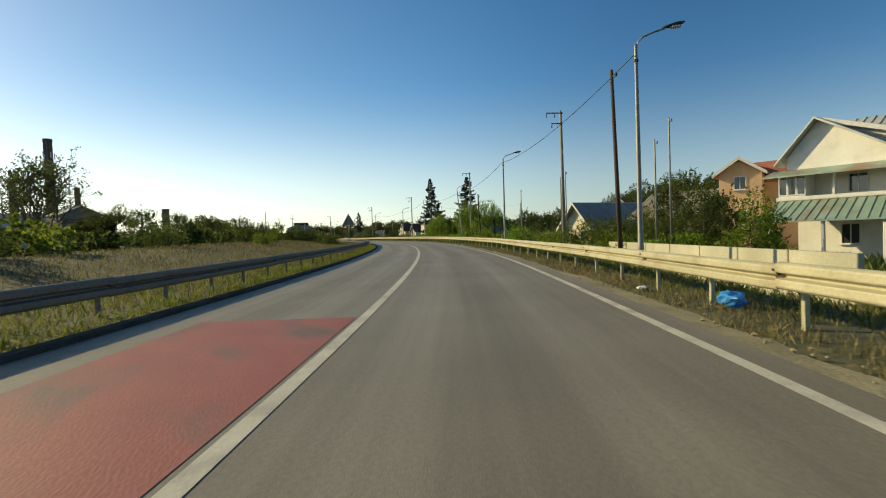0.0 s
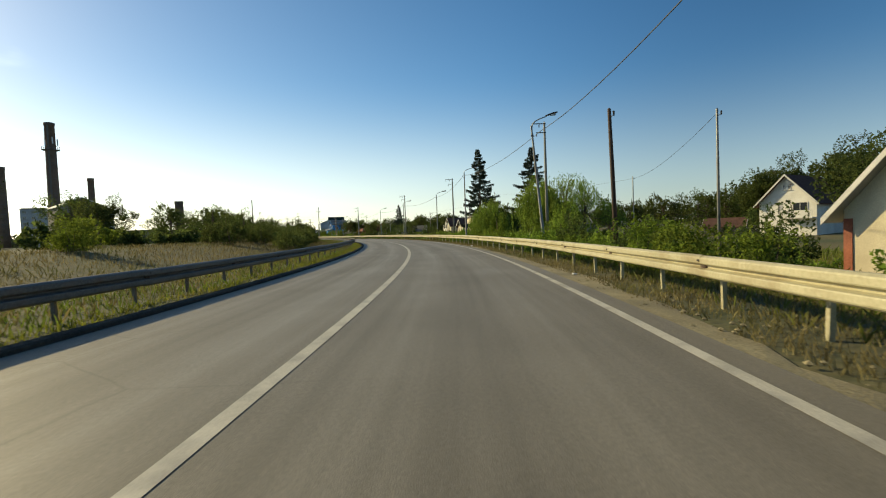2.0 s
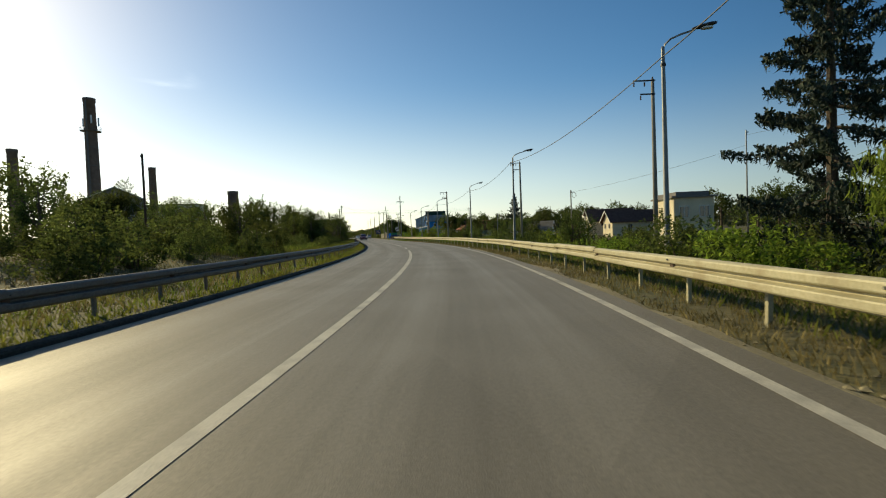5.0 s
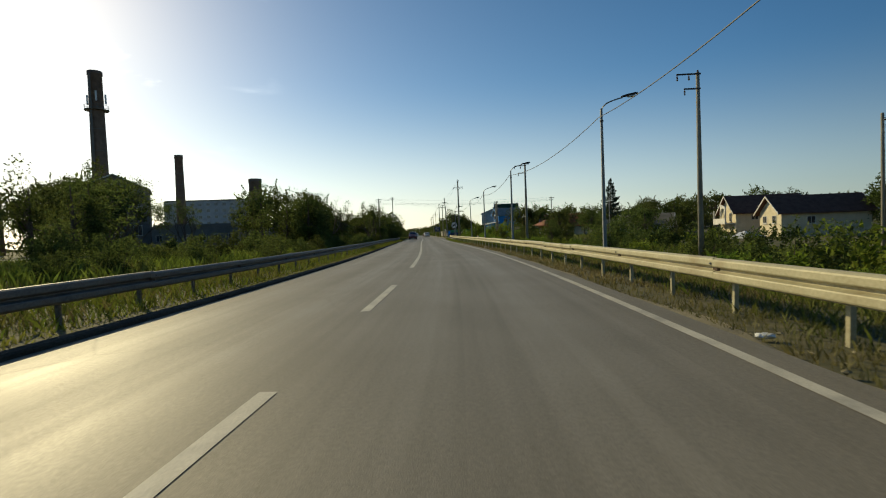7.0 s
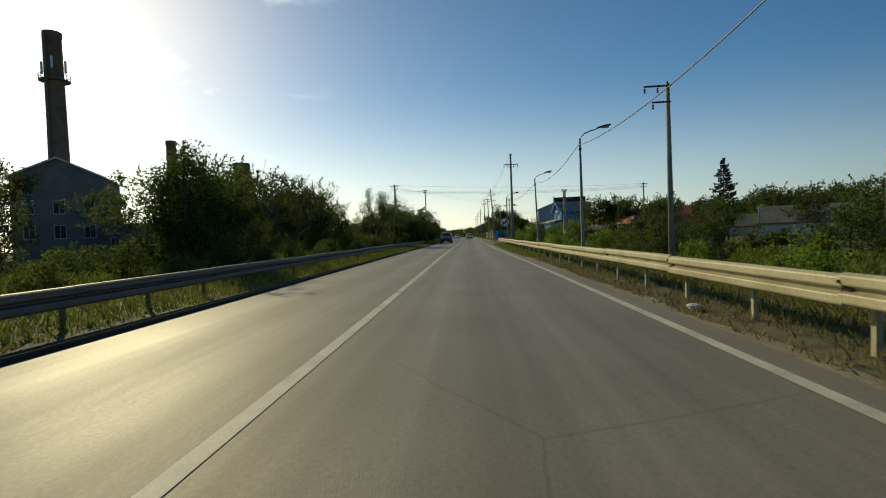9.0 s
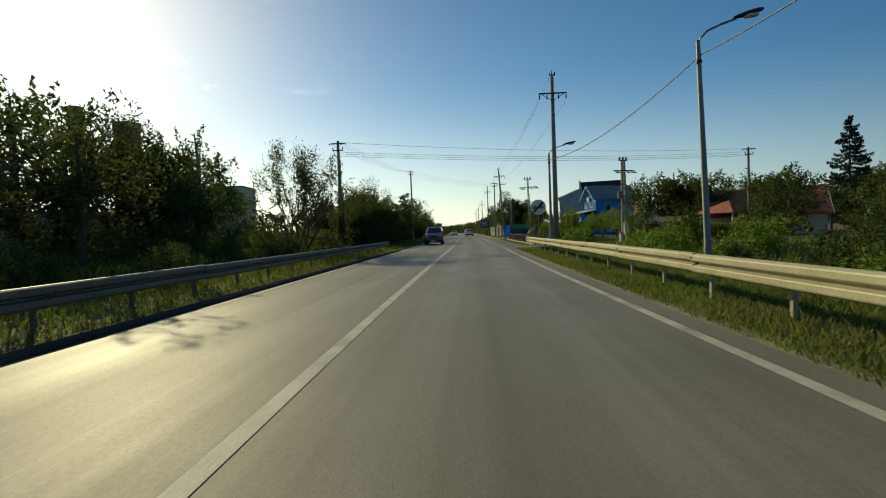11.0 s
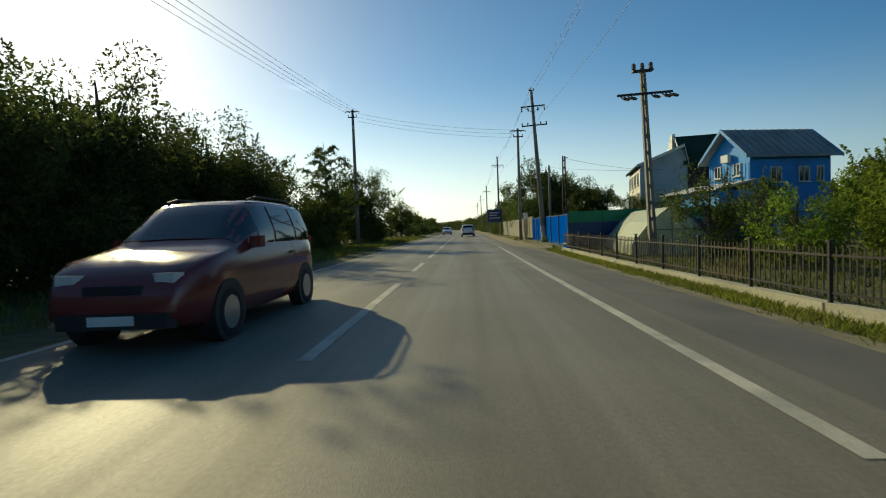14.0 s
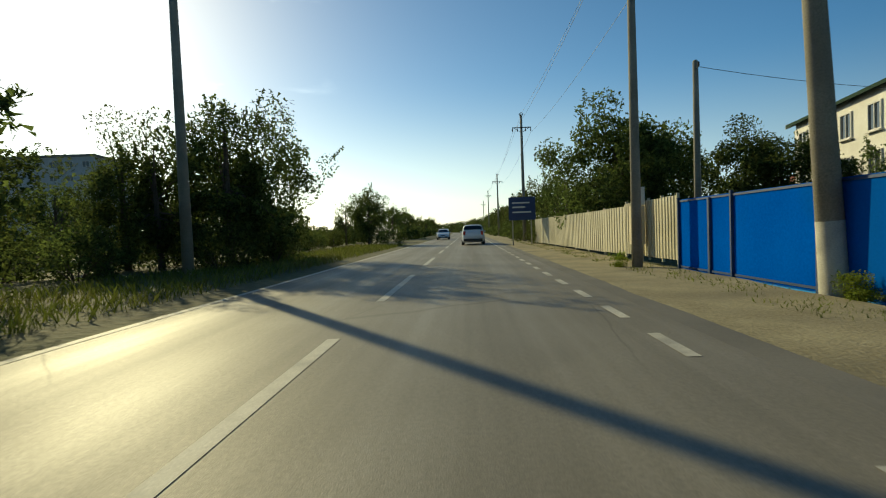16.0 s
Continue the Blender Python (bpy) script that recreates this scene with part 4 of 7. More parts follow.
for x, y, k in ((*P_X, 10.4), (*P_TB, 10.7), (*P_TD, 11.15), (*P_TE, 10.3), (35.9, 370.0, 10.6), (34.4, 412.0, 10.6)):
    concrete_pole(x + (0.68 if y == 253.3 else 0.0), y, k, 2, 0.2 if y == 253.3 else 0.17, 0.1, "double" if y == 253.3 else "cross", painted=(y == 253.3), name_label="tall concrete power pole with steel crossarm and insulators", lean=-3.3 if y == 253.3 else 0.0)
P_L2, P_LP, P_LN = (39.6, 259.3), (25.1, 261.5), (27.0, 210.4)
concrete_pole(*P_L2, 9.3, 2, 0.15, 0.09, "rack", name_label="concrete power pole with cable hooks")
concrete_pole(*P_LP, 12.2, 2, 0.2, 0.11, "rack", name_label="concrete power pole among the roadside trees")
concrete_pole(*P_LN, 8.2, 2, 0.17, 0.1, "rack", name_label="concrete power pole among the roadside trees")
P_N = (50.9, 222.8)
lattice_pole(*P_N, 7.3, 20, 1.4, "tall pierced concrete pole with meter boxes and conduits")
_pn = bpy.context.scene.objects[TOPS[-1]]
part("cabinet", Shape().box(-0.1, -0.42, 1.4, 0.45, 0.3, 1.1, chamfer=0.03), CREAM_WALL, _pn, "cream meter cabinet on the pole")
part("switch_box", Shape().box(-0.5, -0.1, 4.6, 0.36, 0.32, 0.65, chamfer=0.03).box(-0.3, -0.1, 4.6, 0.4, 0.06, 0.06), GREY_WALL, _pn, "grey switch box")
for q in (-0.2, -0.08, 0.05):
    part("conduit", Shape().tube([(q, -0.36, 2.1), (q - 0.02, -0.25, 3.4), (q * 0.6, -0.2, 4.2)], 0.035, 7), CONCRETE, _pn, "pale conduit up the pole")
for zz in (5.6,):
    a = part("crossarm", Shape().box(-0.55, -0.2, zz, 1.3, 0.08, 0.09, chamfer=0.02), DARK_METAL, _pn, "dark steel bracket")
    for q in (-1.1, -0.6):
        part("insulator", Shape().tube([(q, -0.2, zz), (q - 0.1, -0.25, zz - 0.14), (q - 0.25, -0.25, zz - 0.16)], [0.03, 0.07, 0.05], 8), PORCELAIN, a, "brown insulator string")
P_R = (63.2, 224.6)
concrete_pole(*P_R, 8.25, 2, 0.14, 0.1, "rack", name_label="concrete cable pole among the garden trees")
lattice_pole(43.65, 238.8, 7.45, 2, 0.72, lean=-2.2)
wood_pole(14.0, 12.7, 6.75, r=0.09, lean=-2.0), wood_pole(28.15, 44.0, 5.1, r=0.09, lean=-2.0)
for x, y, k in ((25.9, 20.6, 6.4), (25.8, 19.5, 7.5), (33.8, 37.9, 6.3), (34.0, 37.4, 6.8), (34.3, 45.0, 5.7), (52.5, 69.0, 5.8), (63.5, 118.0, 8.4), (57.0, 170.0, 4.4)):
    wood_pole(x, y, k, 0, 0.07, LAMP_STEEL, "slim grey metal pole behind the barrier")
_pc = wood_pole(56.4, 135.7, 5.43, 0, 0.09, CONCRETE, "slim cable pole with a coiled spare cable")
_cz = 5.43 - _pc.matrix_basis.translation.z
part("cable_coil", Shape().tube([(0.34 + 0.25 * math.cos(a * 0.42), -0.08 + 0.01 * math.sin(a), _cz - 0.55 + 0.28 * math.sin(a * 0.42)) for a in range(31)], 0.022, 6), CABLE, _pc, "coil of black spare cable")
part("bracket", Shape().box(0.08, -0.08, _cz - 0.3, 0.22, 0.05, 0.05), DARK_METAL, _pc, "small steel bracket")
_gp = ground_at(42.3, 253.0) - 0.15
lp = thing("lattice_post", "dark pierced concrete post behind the blue fence", "power pole", pose(42.3, 253.0, _gp, 0, 0, 2), "power poles")
sh = Shape()
for sx in (-1, 1):
    sh.square_pole([(sx * 0.13, 0, 0), (sx * 0.075, 0, 6.0 - _gp)], [(0.05, 0.1), (0.04, 0.06)])
for i in range(12):
    sh.box(0, 0, 0.3 + i * 0.51, 0.2 - 0.008 * i, 0.1, 0.12)
# shaft in the dark kerb colour, darker than the other poles
part("shaft", sh, KERB, lp, "dark pierced shaft")
part("bracket", Shape().box(0.12, -0.1, 6.0 - _gp - 0.15, 0.3, 0.05, 0.05), DARK_METAL, lp)
wood_pole(42.5, 262.4, 6.5, 0, 0.13, CONCRETE, "concrete cable pole behind the fence")
wood_pole(18.5, 120.0, 7.5, 0, 0.1, WOOD_DARK, "dark wooden pole among the bushes")


def cable(pts, sag, r=0.012, label="black overhead cable between poles", n=14):
    for a, b in zip(pts[:-1], pts[1:]):
        a, b = Vector(a), Vector(b)
        path = [a.lerp(b, i / n) - Vector((0, 0, sag * 4 * (i / n) * (1 - i / n))) for i in range(n + 1)]
        tagged(part("overhead_cable", Shape().tube(path, r, 5), CABLE), label, "cable")


def top(p, h, dx=0.0, dy=0.0):
    return (p[0] + dx, p[1] + dy, h)


cable([(56.4, 135.7, 5.2), (63.5, 118.0, 7.2)], 0.3, 0.01)
cable([(x - 0.1, y, z) for x, y, z in LAMPS], 0.5, 0.016, "black cable slung from lamp to lamp")
_far = [(P_X, 10.4), (P_TB, 10.7), (P_TD, 11.15), (P_TE, 10.3), ((35.9, 370.0), 10.6)]
for dx in (-0.8, 0.8):
    cable([(p[0] + dx, p[1], h - 1.5) for p, h in _far], 0.6, 0.009)
cable([(P_X[0], P_X[1], 10.6)] + [(p[0], p[1], h + 0.2) for p, h in _far[1:]], 0.6, 0.009)
for i, (z0, z1) in enumerate(((8.1, 6.5), (7.4, 6.2), (7.25, 6.0), (7.1, 5.85))):
    cable([(P_LN[0], P_LN[1], z0), (P_R[0], P_R[1], z1 + 1.6)], 0.4, 0.011, "black cable crossing over the road")
for dx in (-0.6, -0.2, 0.2, 0.6):
    cable([(P_LN[0] + dx, P_LN[1], 8.0), (P_LP[0] + dx, P_LP[1], 12.0)], 0.5, 0.009)
for k in range(3):
    cable([(P_LP[0] + 0.3, P_LP[1], 11.9 - k * 0.35), (P_L2[0] - 0.4, P_L2[1], 9.2 - k * 0.3)], 0.35, 0.009, "black cable crossing over the road")
cable([(42.3, 253.0, 5.85), (52.4, 262.0, 5.6)], 0.25, 0.01), cable([(42.5, 262.4, 6.3), (56.5, 268.0, 6.2)], 0.25, 0.01)
cable([(34.3, 45.0, 5.5), (52.5, 69.0, 5.6), (63.5, 118.0, 8.0)], 0.5, 0.01)


def sign_post(x, y, h, turn, r=0.03):
    g = ground_at(x, y) - 0.1
    root = thing("traffic_sign", "", "traffic sign", pose(x, y, g, 0, 0, turn))
    part("post", Shape().tube([(0, 0, 0), (0, 0, h - g)], r, 8), LAMP_STEEL, root)
    return root, -g


def plate(outline, y, t, mat, name, root, label="", z=0.0):
    n = len(outline)
    vs = [(a, y - t / 2, b + z) for a, b in outline] + [(a, y + t / 2, b + z) for a, b in outline]
    fs = [tuple(range(n)), tuple(range(2 * n - 1, n - 1, -1))] + [(i, n + i, n + (i + 1) % n, (i + 1) % n) for i in range(n)]
    return part(name, Shape().add(vs, fs), mat, root, label)


def disc(r, n=28):
    return [(r * math.cos(2 * math.pi * k / n), r * math.sin(2 * math.pi * k / n)) for k in range(n)]


# triangle seen from behind, on the works' side
root, z0 = sign_post(11.3, 35.9, 2.85, bearing(37))
tagged(root, "triangular warning sign seen from its grey back")
tp = plate([(-0.5, 0), (0.5, 0), (0.0, 0.87)], 0.04, 0.012, SIGN_GREY, "sign_plate", root, "bare grey back of the triangle", z0 + 2.02)
part("bracket", Shape().box(0, 0.02, z0 + 2.2, 0.5, 0.03, 0.04).box(0, 0.02, z0 + 2.5, 0.28, 0.03, 0.04), ZINC_DARK, root)
# round end-of-limit disc on the village side
p = road_at(214.4, 5.92)
root, z0 = sign_post(p.x, p.y, 3.05, bearing(213))
tagged(root, "round white end-of-restriction sign with a dark diagonal bar")
plate(disc(0.5), -0.04, 0.012, SIGN_WHITE, "sign_plate", root, "white round plate", z0 + 2.58)
plate([(-0.37, -0.27), (-0.26, -0.37), (0.37, 0.27), (0.26, 0.37)], -0.052, 0.006, DARK_METAL, "bar", root, "dark diagonal bar", z0 + 2.58)
for q in (-0.22, 0.2):
    plate([(q - 0.16, -0.12), (q + 0.16, -0.12), (q + 0.16, 0.0), (q + 0.1, 0.02), (q + 0.06, 0.1), (q - 0.06, 0.1), (q - 0.1, 0.02), (q - 0.16, 0.0)], -0.048, 0.004, SIGN_GREY, "symbol", root, "grey vehicle symbol", z0 + 2.6)
# small blue board further on
p = road_at(287.5, 5.3)
root, z0 = sign_post(p.x - 0.6, p.y, 3.4, bearing(287), 0.045)
tagged(root, "blue roadside direction board on two posts")
part("post", Shape().tube([(1.3, 0, 0), (1.3, 0, 3.4 + z0)], 0.045, 8), LAMP_STEEL, root)
plate([(-0.25, -0.8), (1.6, -0.8), (1.6, 0.8), (-0.25, 0.8)], -0.06, 0.03, SIGN_BLUE, "sign_plate", root, "blue board", z0 + 2.55)
for k, w in ((0.4, 1.2), (0.1, 0.9), (-0.25, 1.3)):
    plate([(0.0, -0.05), (w, -0.05), (w, 0.05), (0.0, 0.05)], -0.08, 0.006, SIGN_WHITE, "text_bar", root, "white line of small lettering", z0 + 2.55 + k)

# ---- chimneys and works ----
def chimney(x, y, h, r0, r1, label, platform=0.0):
    root = thing("factory_chimney", label, "chimney", pose(x, y, -0.3), "factory chimneys")
    zs = [0, h * 0.35, h * 0.7, h - 1.0, h - 0.9, h]
    rs = [r0 + (r1 - r0) * z / h for z in zs]
    rs[4] = rs[5] = r1 * 1.1
    part("shaft", Shape().tube([(0, 0, z) for z in zs], rs, 20), BRICK_RED, root, smooth=True)
    for k in range(6):
        z = h * (0.2 + 0.12 * k)
        r = r0 + (r1 - r0) * z / h + 0.03
        part("band", Shape().tube([(0, 0, z), (0, 0, z + 0.15)], r, 20), ZINC_DARK, root, "rusty steel band")
    if platform:
        z = h - platform
        r = r1 * 1.05
        pl = part("platform", Shape().tube([(0, 0, z), (0, 0, z + 0.15)], r + 1.0, 20), ZINC_DARK, root, "steel walkway round the stack")
        sh = Shape()
        for k in range(14):
            a = 2 * math.pi * k / 14
            sh.tube([((r + 0.95) * math.cos(a), (r + 0.95) * math.sin(a), z), ((r + 0.95) * math.cos(a), (r + 0.95) * math.sin(a), z + 1.1)], 0.04, 5)
        ring = [((r + 0.95) * math.cos(2 * math.pi * k / 24), (r + 0.95) * math.sin(2 * math.pi * k / 24), z + 1.1) for k in range(25)]
        sh.tube(ring, 0.04, 5)
        part("railing", sh, ZINC_DARK, pl)
        for a, k in ((0.3, 2.0), (2.6, 3.5), (4.2, 1.0), (5.3, 2.6)):
            part("antenna", Shape().box((r1 + 0.5) * math.cos(a), (r1 + 0.5) * math.sin(a), z + 1.5 + k * 0.6, 0.35, 0.35, 2.2, chamfer=0.08), SIGN_WHITE, root, "pale aerial panel")
        part("ladder", Shape().box(0, -(r0 + r1) / 2 - 0.35, h / 2, 0.5, 0.08, h - 2), ZINC_DARK, root)
    return root


chimney(-39.9, 232.4, 41.9, 1.85, 1.4, "very tall brick factory chimney with an aerial walkway", 9.0)
chimney(-35.5, 259.5, 26.7, 1.42, 1.05, "slender tall brick factory chimney")
chimney(-2.8, 228.5, 15.3, 1.75, 1.3, "short thick brick factory chimney")
chimney(-46.1, 210.8, 24.5, 1.35, 1.0, "slender brick factory chimney standing apart")


def window(root, x, y, z, w, h, face, frame_mat=None, sill=True, bars=1):
    """A window on a wall that looks along face ('-y', '+x', '-x', '+y' of the house): frame, pane, sill."""
    turn = {"-y": 0, "+x": 90, "+y": 180, "-x": 270}[face]
    m = pose(x, y, z, 0, 0, turn)
    fm = frame_mat or WOOD_TRIM
    sh = Shape()
    t = 0.07
    sh.box(0, -0.02, h / 2 - t / 2, w, 0.1, t).box(0, -0.02, -h / 2 + t / 2, w, 0.1, t)
    sh.box(-w / 2 + t / 2, -0.02, 0, t, 0.1, h - 2 * t).box(w / 2 - t / 2, -0.02, 0, t, 0.1, h - 2 * t)
    for k in range(bars):
        sh.box(-w / 2 + w * (k + 1) / (bars + 1), -0.02, 0, 0.05, 0.08, h - 2 * t)
    f = part("window", sh, fm, root, m=m)
    part("pane", Shape().box(0, 0.0, 0, w - 2 * t, 0.02, h - 2 * t), GLASS, f, "dark window glass")
    if sill:
        part("sill", Shape().box(0, -0.09, -h / 2 - 0.03, w + 0.16, 0.16, 0.05), fm, f)
    return f


def gable_house(x, y, turn, w, d, eave, ridge, wall, roof, label, over=0.45, windows=(), skew=0.5, seams=0, z=None, hip=0.0, name="house", base_extra=1.2):
    """Gable end on -y, ridge along y. skew: where the ridge stands across the width. windows: (face, along, z, w, h)."""
    g = ground_at(x, y) if z is None else z
    root = thing(name, label, "house", pose(x, y, g, 0, 0, turn))
    rx = -w / 2 + w * skew
    sh = Shape().extrude_y([(-w / 2, -base_extra), (w / 2, -base_extra), (w / 2, eave), (rx, ridge), (-w / 2, eave)], 0, d)
    part("wall", sh, wall, root)
    t = 0.16
    def slope(x0, z0, x1, z1):
        dx, dz = x1 - x0, z1 - z0
        k = over / math.hypot(dx, dz)
        ex, ez = x0 - dx * k, z0 - dz * k
        return (ex, ez)
    le, re = slope(-w / 2, eave, rx, ridge), slope(w / 2, eave, rx, ridge)
    for (ex, ez), nm in ((le, "roof"), (re, "roof")):
        sgn = -1 if ex < rx else 1
        o = [(ex, ez + 0.02), (rx, ridge + 0.02), (rx, ridge + 0.02 + t), (ex, ez + 0.02 + t)]
        if sgn > 0:
            o = o[::-1]
        r = part("roof", Shape().extrude_y(o, -over, d + over), roof, root)
        if seams:
            sh = Shape()
            n = int((d + 2 * over) / seams)
            for i in range(n + 1):
                yy = -over + i * seams
                a, b = Vector((ex, yy, ez + t + 0.03)), Vector((rx, yy, ridge + t + 0.03))
                sh.add([a + Vector((0, -0.02, 0)), a + Vector((0, 0.02, 0)), b + Vector((0, 0.02, 0)), b + Vector((0, -0.02, 0)),
                        a + Vector((0, -0.02, 0.05)), a + Vector((0, 0.02, 0.05)), b + Vector((0, 0.02, 0.05)), b + Vector((0, -0.02, 0.05))],
                       [(0, 3, 2, 1), (4, 5, 6, 7), (0, 1, 5, 4), (1, 2, 6, 5), (2, 3, 7, 6), (3, 0, 4, 7)])
            part("seams", sh, roof, r, "raised metal seams")
    for yy in (-over, d + over):
        sh = Shape()
        for ex, ez in (le, re):
            a, b = Vector((ex, yy, ez + 0.05)), Vector((rx, yy, ridge + 0.05))
            sh.add([a + Vector((0, -0.025, -0.1)), b + Vector((0, -0.025, -0.1)), b + Vector((0, -0.025, 0.16)), a + Vector((0, -0.025, 0.16)),
                    a + Vector((0, 0.025, -0.1)), b + Vector((0, 0.025, -0.1)), b + Vector((0, 0.025, 0.16)), a + Vector((0, 0.025, 0.16))],
                   [(0, 1, 2, 3), (7, 6, 5, 4), (0, 4, 5, 1), (2, 6, 7, 3), (1, 5, 6, 2), (0, 3, 7, 4)])
        part("bargeboard", sh, WOOD_TRIM if wall is not BLUE_WALL else BLUE_WALL, root, "painted bargeboard")
    for face, along, zz, ww, hh in windows:
        p = {"-y": (along, 0.0), "+y": (along, d), "-x": (-w / 2, along), "+x": (w / 2, along)}[face]
        window(root, p[0], p[1], zz, ww, hh, face)
    return root


# boiler house and low works on the left
def flat_block(x, y, turn, w, d, h, wall, label, category="building", name="works_building", rows=0, cols=0, win=(1.2, 1.4), parapet=0.4, storey=3.0, z=-0.3, first=1.7, sides=("-y",)):
    root = thing(name, label, category, pose(x, y, z, 0, 0, turn))
    part("wall", Shape().box(0, d / 2, h / 2 - 0.5, w, d, h + 1.0, chamfer=0.05), wall, root)
    part("roof", Shape().box(0, d / 2, h + 0.08, w + 0.5, d + 0.5, 0.16).box(0, d / 2, h + 0.16 + parapet / 2, w - 0.6, d - 0.6, parapet), GREY_WALL, root, "flat roof slab")
    for face in sides:
        span = w if face in ("-y", "+y") else d
        for r in range(rows):
            for c in range(cols):
                a = -span / 2 + span * (c + 0.5) / cols
                p = {"-y": (a, 0.0), "+x": (w / 2, a + d / 2), "-x": (-w / 2, a + d / 2)}[face]
                window(root, p[0], p[1], first + r * storey, win[0], win[1], face, sill=False)
    return root


gable_house(-29.2, 220.0, 28, 12.5, 13, 13.3, 16.3, GREY_WALL, ROOF_METAL, "tall grey boiler house with a low gabled roof", 0.5, name="boiler_house",
            windows=[("-y", -4, 8.5, 1.6, 2.2), ("-y", 0, 8.5, 1.6, 2.2), ("-y", 4, 8.5, 1.6, 2.2), ("-y", -4, 4.5, 1.6, 2.2), ("-y", 0, 4.5, 1.6, 2.2), ("-y", 4, 4.5, 1.6, 2.2),
                     ("+x", 3, 9.6, 1.2, 1.0), ("+x", 7, 9.6, 1.2, 1.0), ("+x", 11, 9.6, 1.2, 1.0)], z=-0.3)
flat_block(-14.5, 224.0, 20, 17.0, 14, 5.0, GREY_WALL, "low grey works building behind the bushes", rows=1, cols=6, storey=3.6, first=2.6)
flat_block(-65.0, 341.0, 6, 38.0, 13, 20.0, GREYBLUE_WALL, "long grey block of flats beyond the works", "apartment block", "apartment_block", rows=7, cols=11, win=(1.5, 1.3), storey=2.8, first=1.6)
flat_block(-14.0, 252.5, 4, 16.0, 8, 5.4, GREY_WALL, "long low grey shed beside the road", rows=1, cols=8, win=(1.5, 0.9), first=4.2, parapet=0.2)


# ---- houses of the village ----
# gabled house with a balcony and a rusty green canopy
g0 = gable_house(36.4, 13.9, -84, 7.6, 11, 6.0, 8.1, WHITE_WALL, ROOF_METAL, "white gabled house with a metal roof and glazed balcony", 0.6, skew=0.22, seams=0.5, z=-0.9,
                 windows=[("-y", -0.6, 4.2, 1.0, 1.2), ("-y", 1.2, 4.2, 1.0, 1.2), ("-y", 3.0, 4.2, 1.0, 1.2), ("-y", -1.0, 1.1, 1.0, 1.3), ("-y", 2.0, 1.1, 1.0, 1.3)])
gx = -3.8 + 7.6 * 0.22
part("upper_gable", Shape().extrude_y([(-3.8, 5.15), (1.6, 5.15), (1.6, 5.75), (gx, 8.08), (-3.8, 6.0)], -1.5, -0.005), WHITE_WALL, g0, "projecting white gable wall")
part("eave_wall", Shape().box(2.7, -0.75, 5.56, 2.19, 1.28, 0.8), WHITE_WALL, g0, "white wall under the eave")
mr = part("main_roof", Shape().add([(gx + 0.1, -1.4, 6.07), (4.6, -1.4, 6.07), (4.6, 3.0, 8.45), (gx + 0.1, 3.0, 8.45), (gx + 0.1, -1.4, 5.95), (4.6, -1.4, 5.95), (4.6, 3.0, 8.33), (gx + 0.1, 3.0, 8.33)],
                                   [(0, 1, 2, 3), (7, 6, 5, 4), (0, 4, 5, 1), (1, 5, 6, 2), (2, 6, 7, 3), (3, 7, 4, 0)]), ROOF_METAL, g0, "pale seamed metal roof slope")
for i in range(14):
    xx = gx + 0.15 + i * 0.49
    part("seam", Shape().add([(xx, -1.4, 6.07), (xx + 0.04, -1.4, 6.07), (xx + 0.04, 3.0, 8.45), (xx, 3.0, 8.45), (xx + 0.02, -1.4, 6.14), (xx + 0.02, 3.0, 8.52)],
                             [(0, 4, 5, 3), (4, 1, 2, 5), (0, 1, 4), (3, 5, 2)]), TEAL_ROOF, mr)
for x0, z0 in ((-4.35, 5.47), (2.1, 5.45)):
    o = [(x0, z0), (gx, 8.13), (gx, 8.27), (x0, z0 + 0.14)]
    part("gable_roof", Shape().extrude_y(o if x0 < 0 else o[::-1], -2.1, -0.605), ROOF_METAL, g0)
part("skirt_roof", Shape().add([(-4.9, -2.5, 4.82), (4.9, -2.5, 4.82), (4.6, -1.5, 5.22), (-4.6, -1.5, 5.22), (-4.9, -2.5, 4.74), (4.9, -2.5, 4.74), (4.6, -1.5, 5.14), (-4.6, -1.5, 5.14)],
                               [(0, 1, 2, 3), (7, 6, 5, 4), (0, 4, 5, 1), (1, 5, 6, 2), (2, 6, 7, 3), (3, 7, 4, 0)]), TEAL_ROOF, g0, "weathered green sheet skirt roof")
part("soffit", Shape().box(0, -0.76, 5.08, 9.0, 1.48, 0.1), WOOD_TRIM, g0)
bay = part("bay", Shape().box(-3.55, -0.76, 4.1, 1.5, 1.5, 1.5, chamfer=0.03), WHITE_WALL, g0, "white glazed bay")
for q in (-4.05, -3.55, -3.05):
    part("pane", Shape().box(q, -1.52, 4.2, 0.4, 0.03, 1.05), GLASS, bay, "dark window glass")
    part("window_frame", Shape().box(q - 0.22, -1.535, 4.2, 0.05, 0.05, 1.15).box(q + 0.22, -1.535, 4.2, 0.05, 0.05, 1.15).box(q, -1.535, 3.65, 0.39, 0.05, 0.05).box(q, -1.535, 4.75, 0.39, 0.05, 0.05), SIGN_WHITE, bay, "white window frame")
cn = part("canopy", Shape().add([(-4.9, -3.4, 2.0), (4.9, -3.4, 2.0), (4.5, -1.52, 3.25), (-4.5, -1.52, 3.25), (-4.9, -3.4, 1.94), (4.9, -3.4, 1.94), (4.5, -1.52, 3.19), (-4.5, -1.52, 3.19)],
                                [(0, 1, 2, 3), (7, 6, 5, 4), (0, 4, 5, 1), (1, 5, 6, 2), (2, 6, 7, 3), (3, 7, 4, 0)]), TEAL_ROOF, g0, "rust-streaked green sheet canopy")
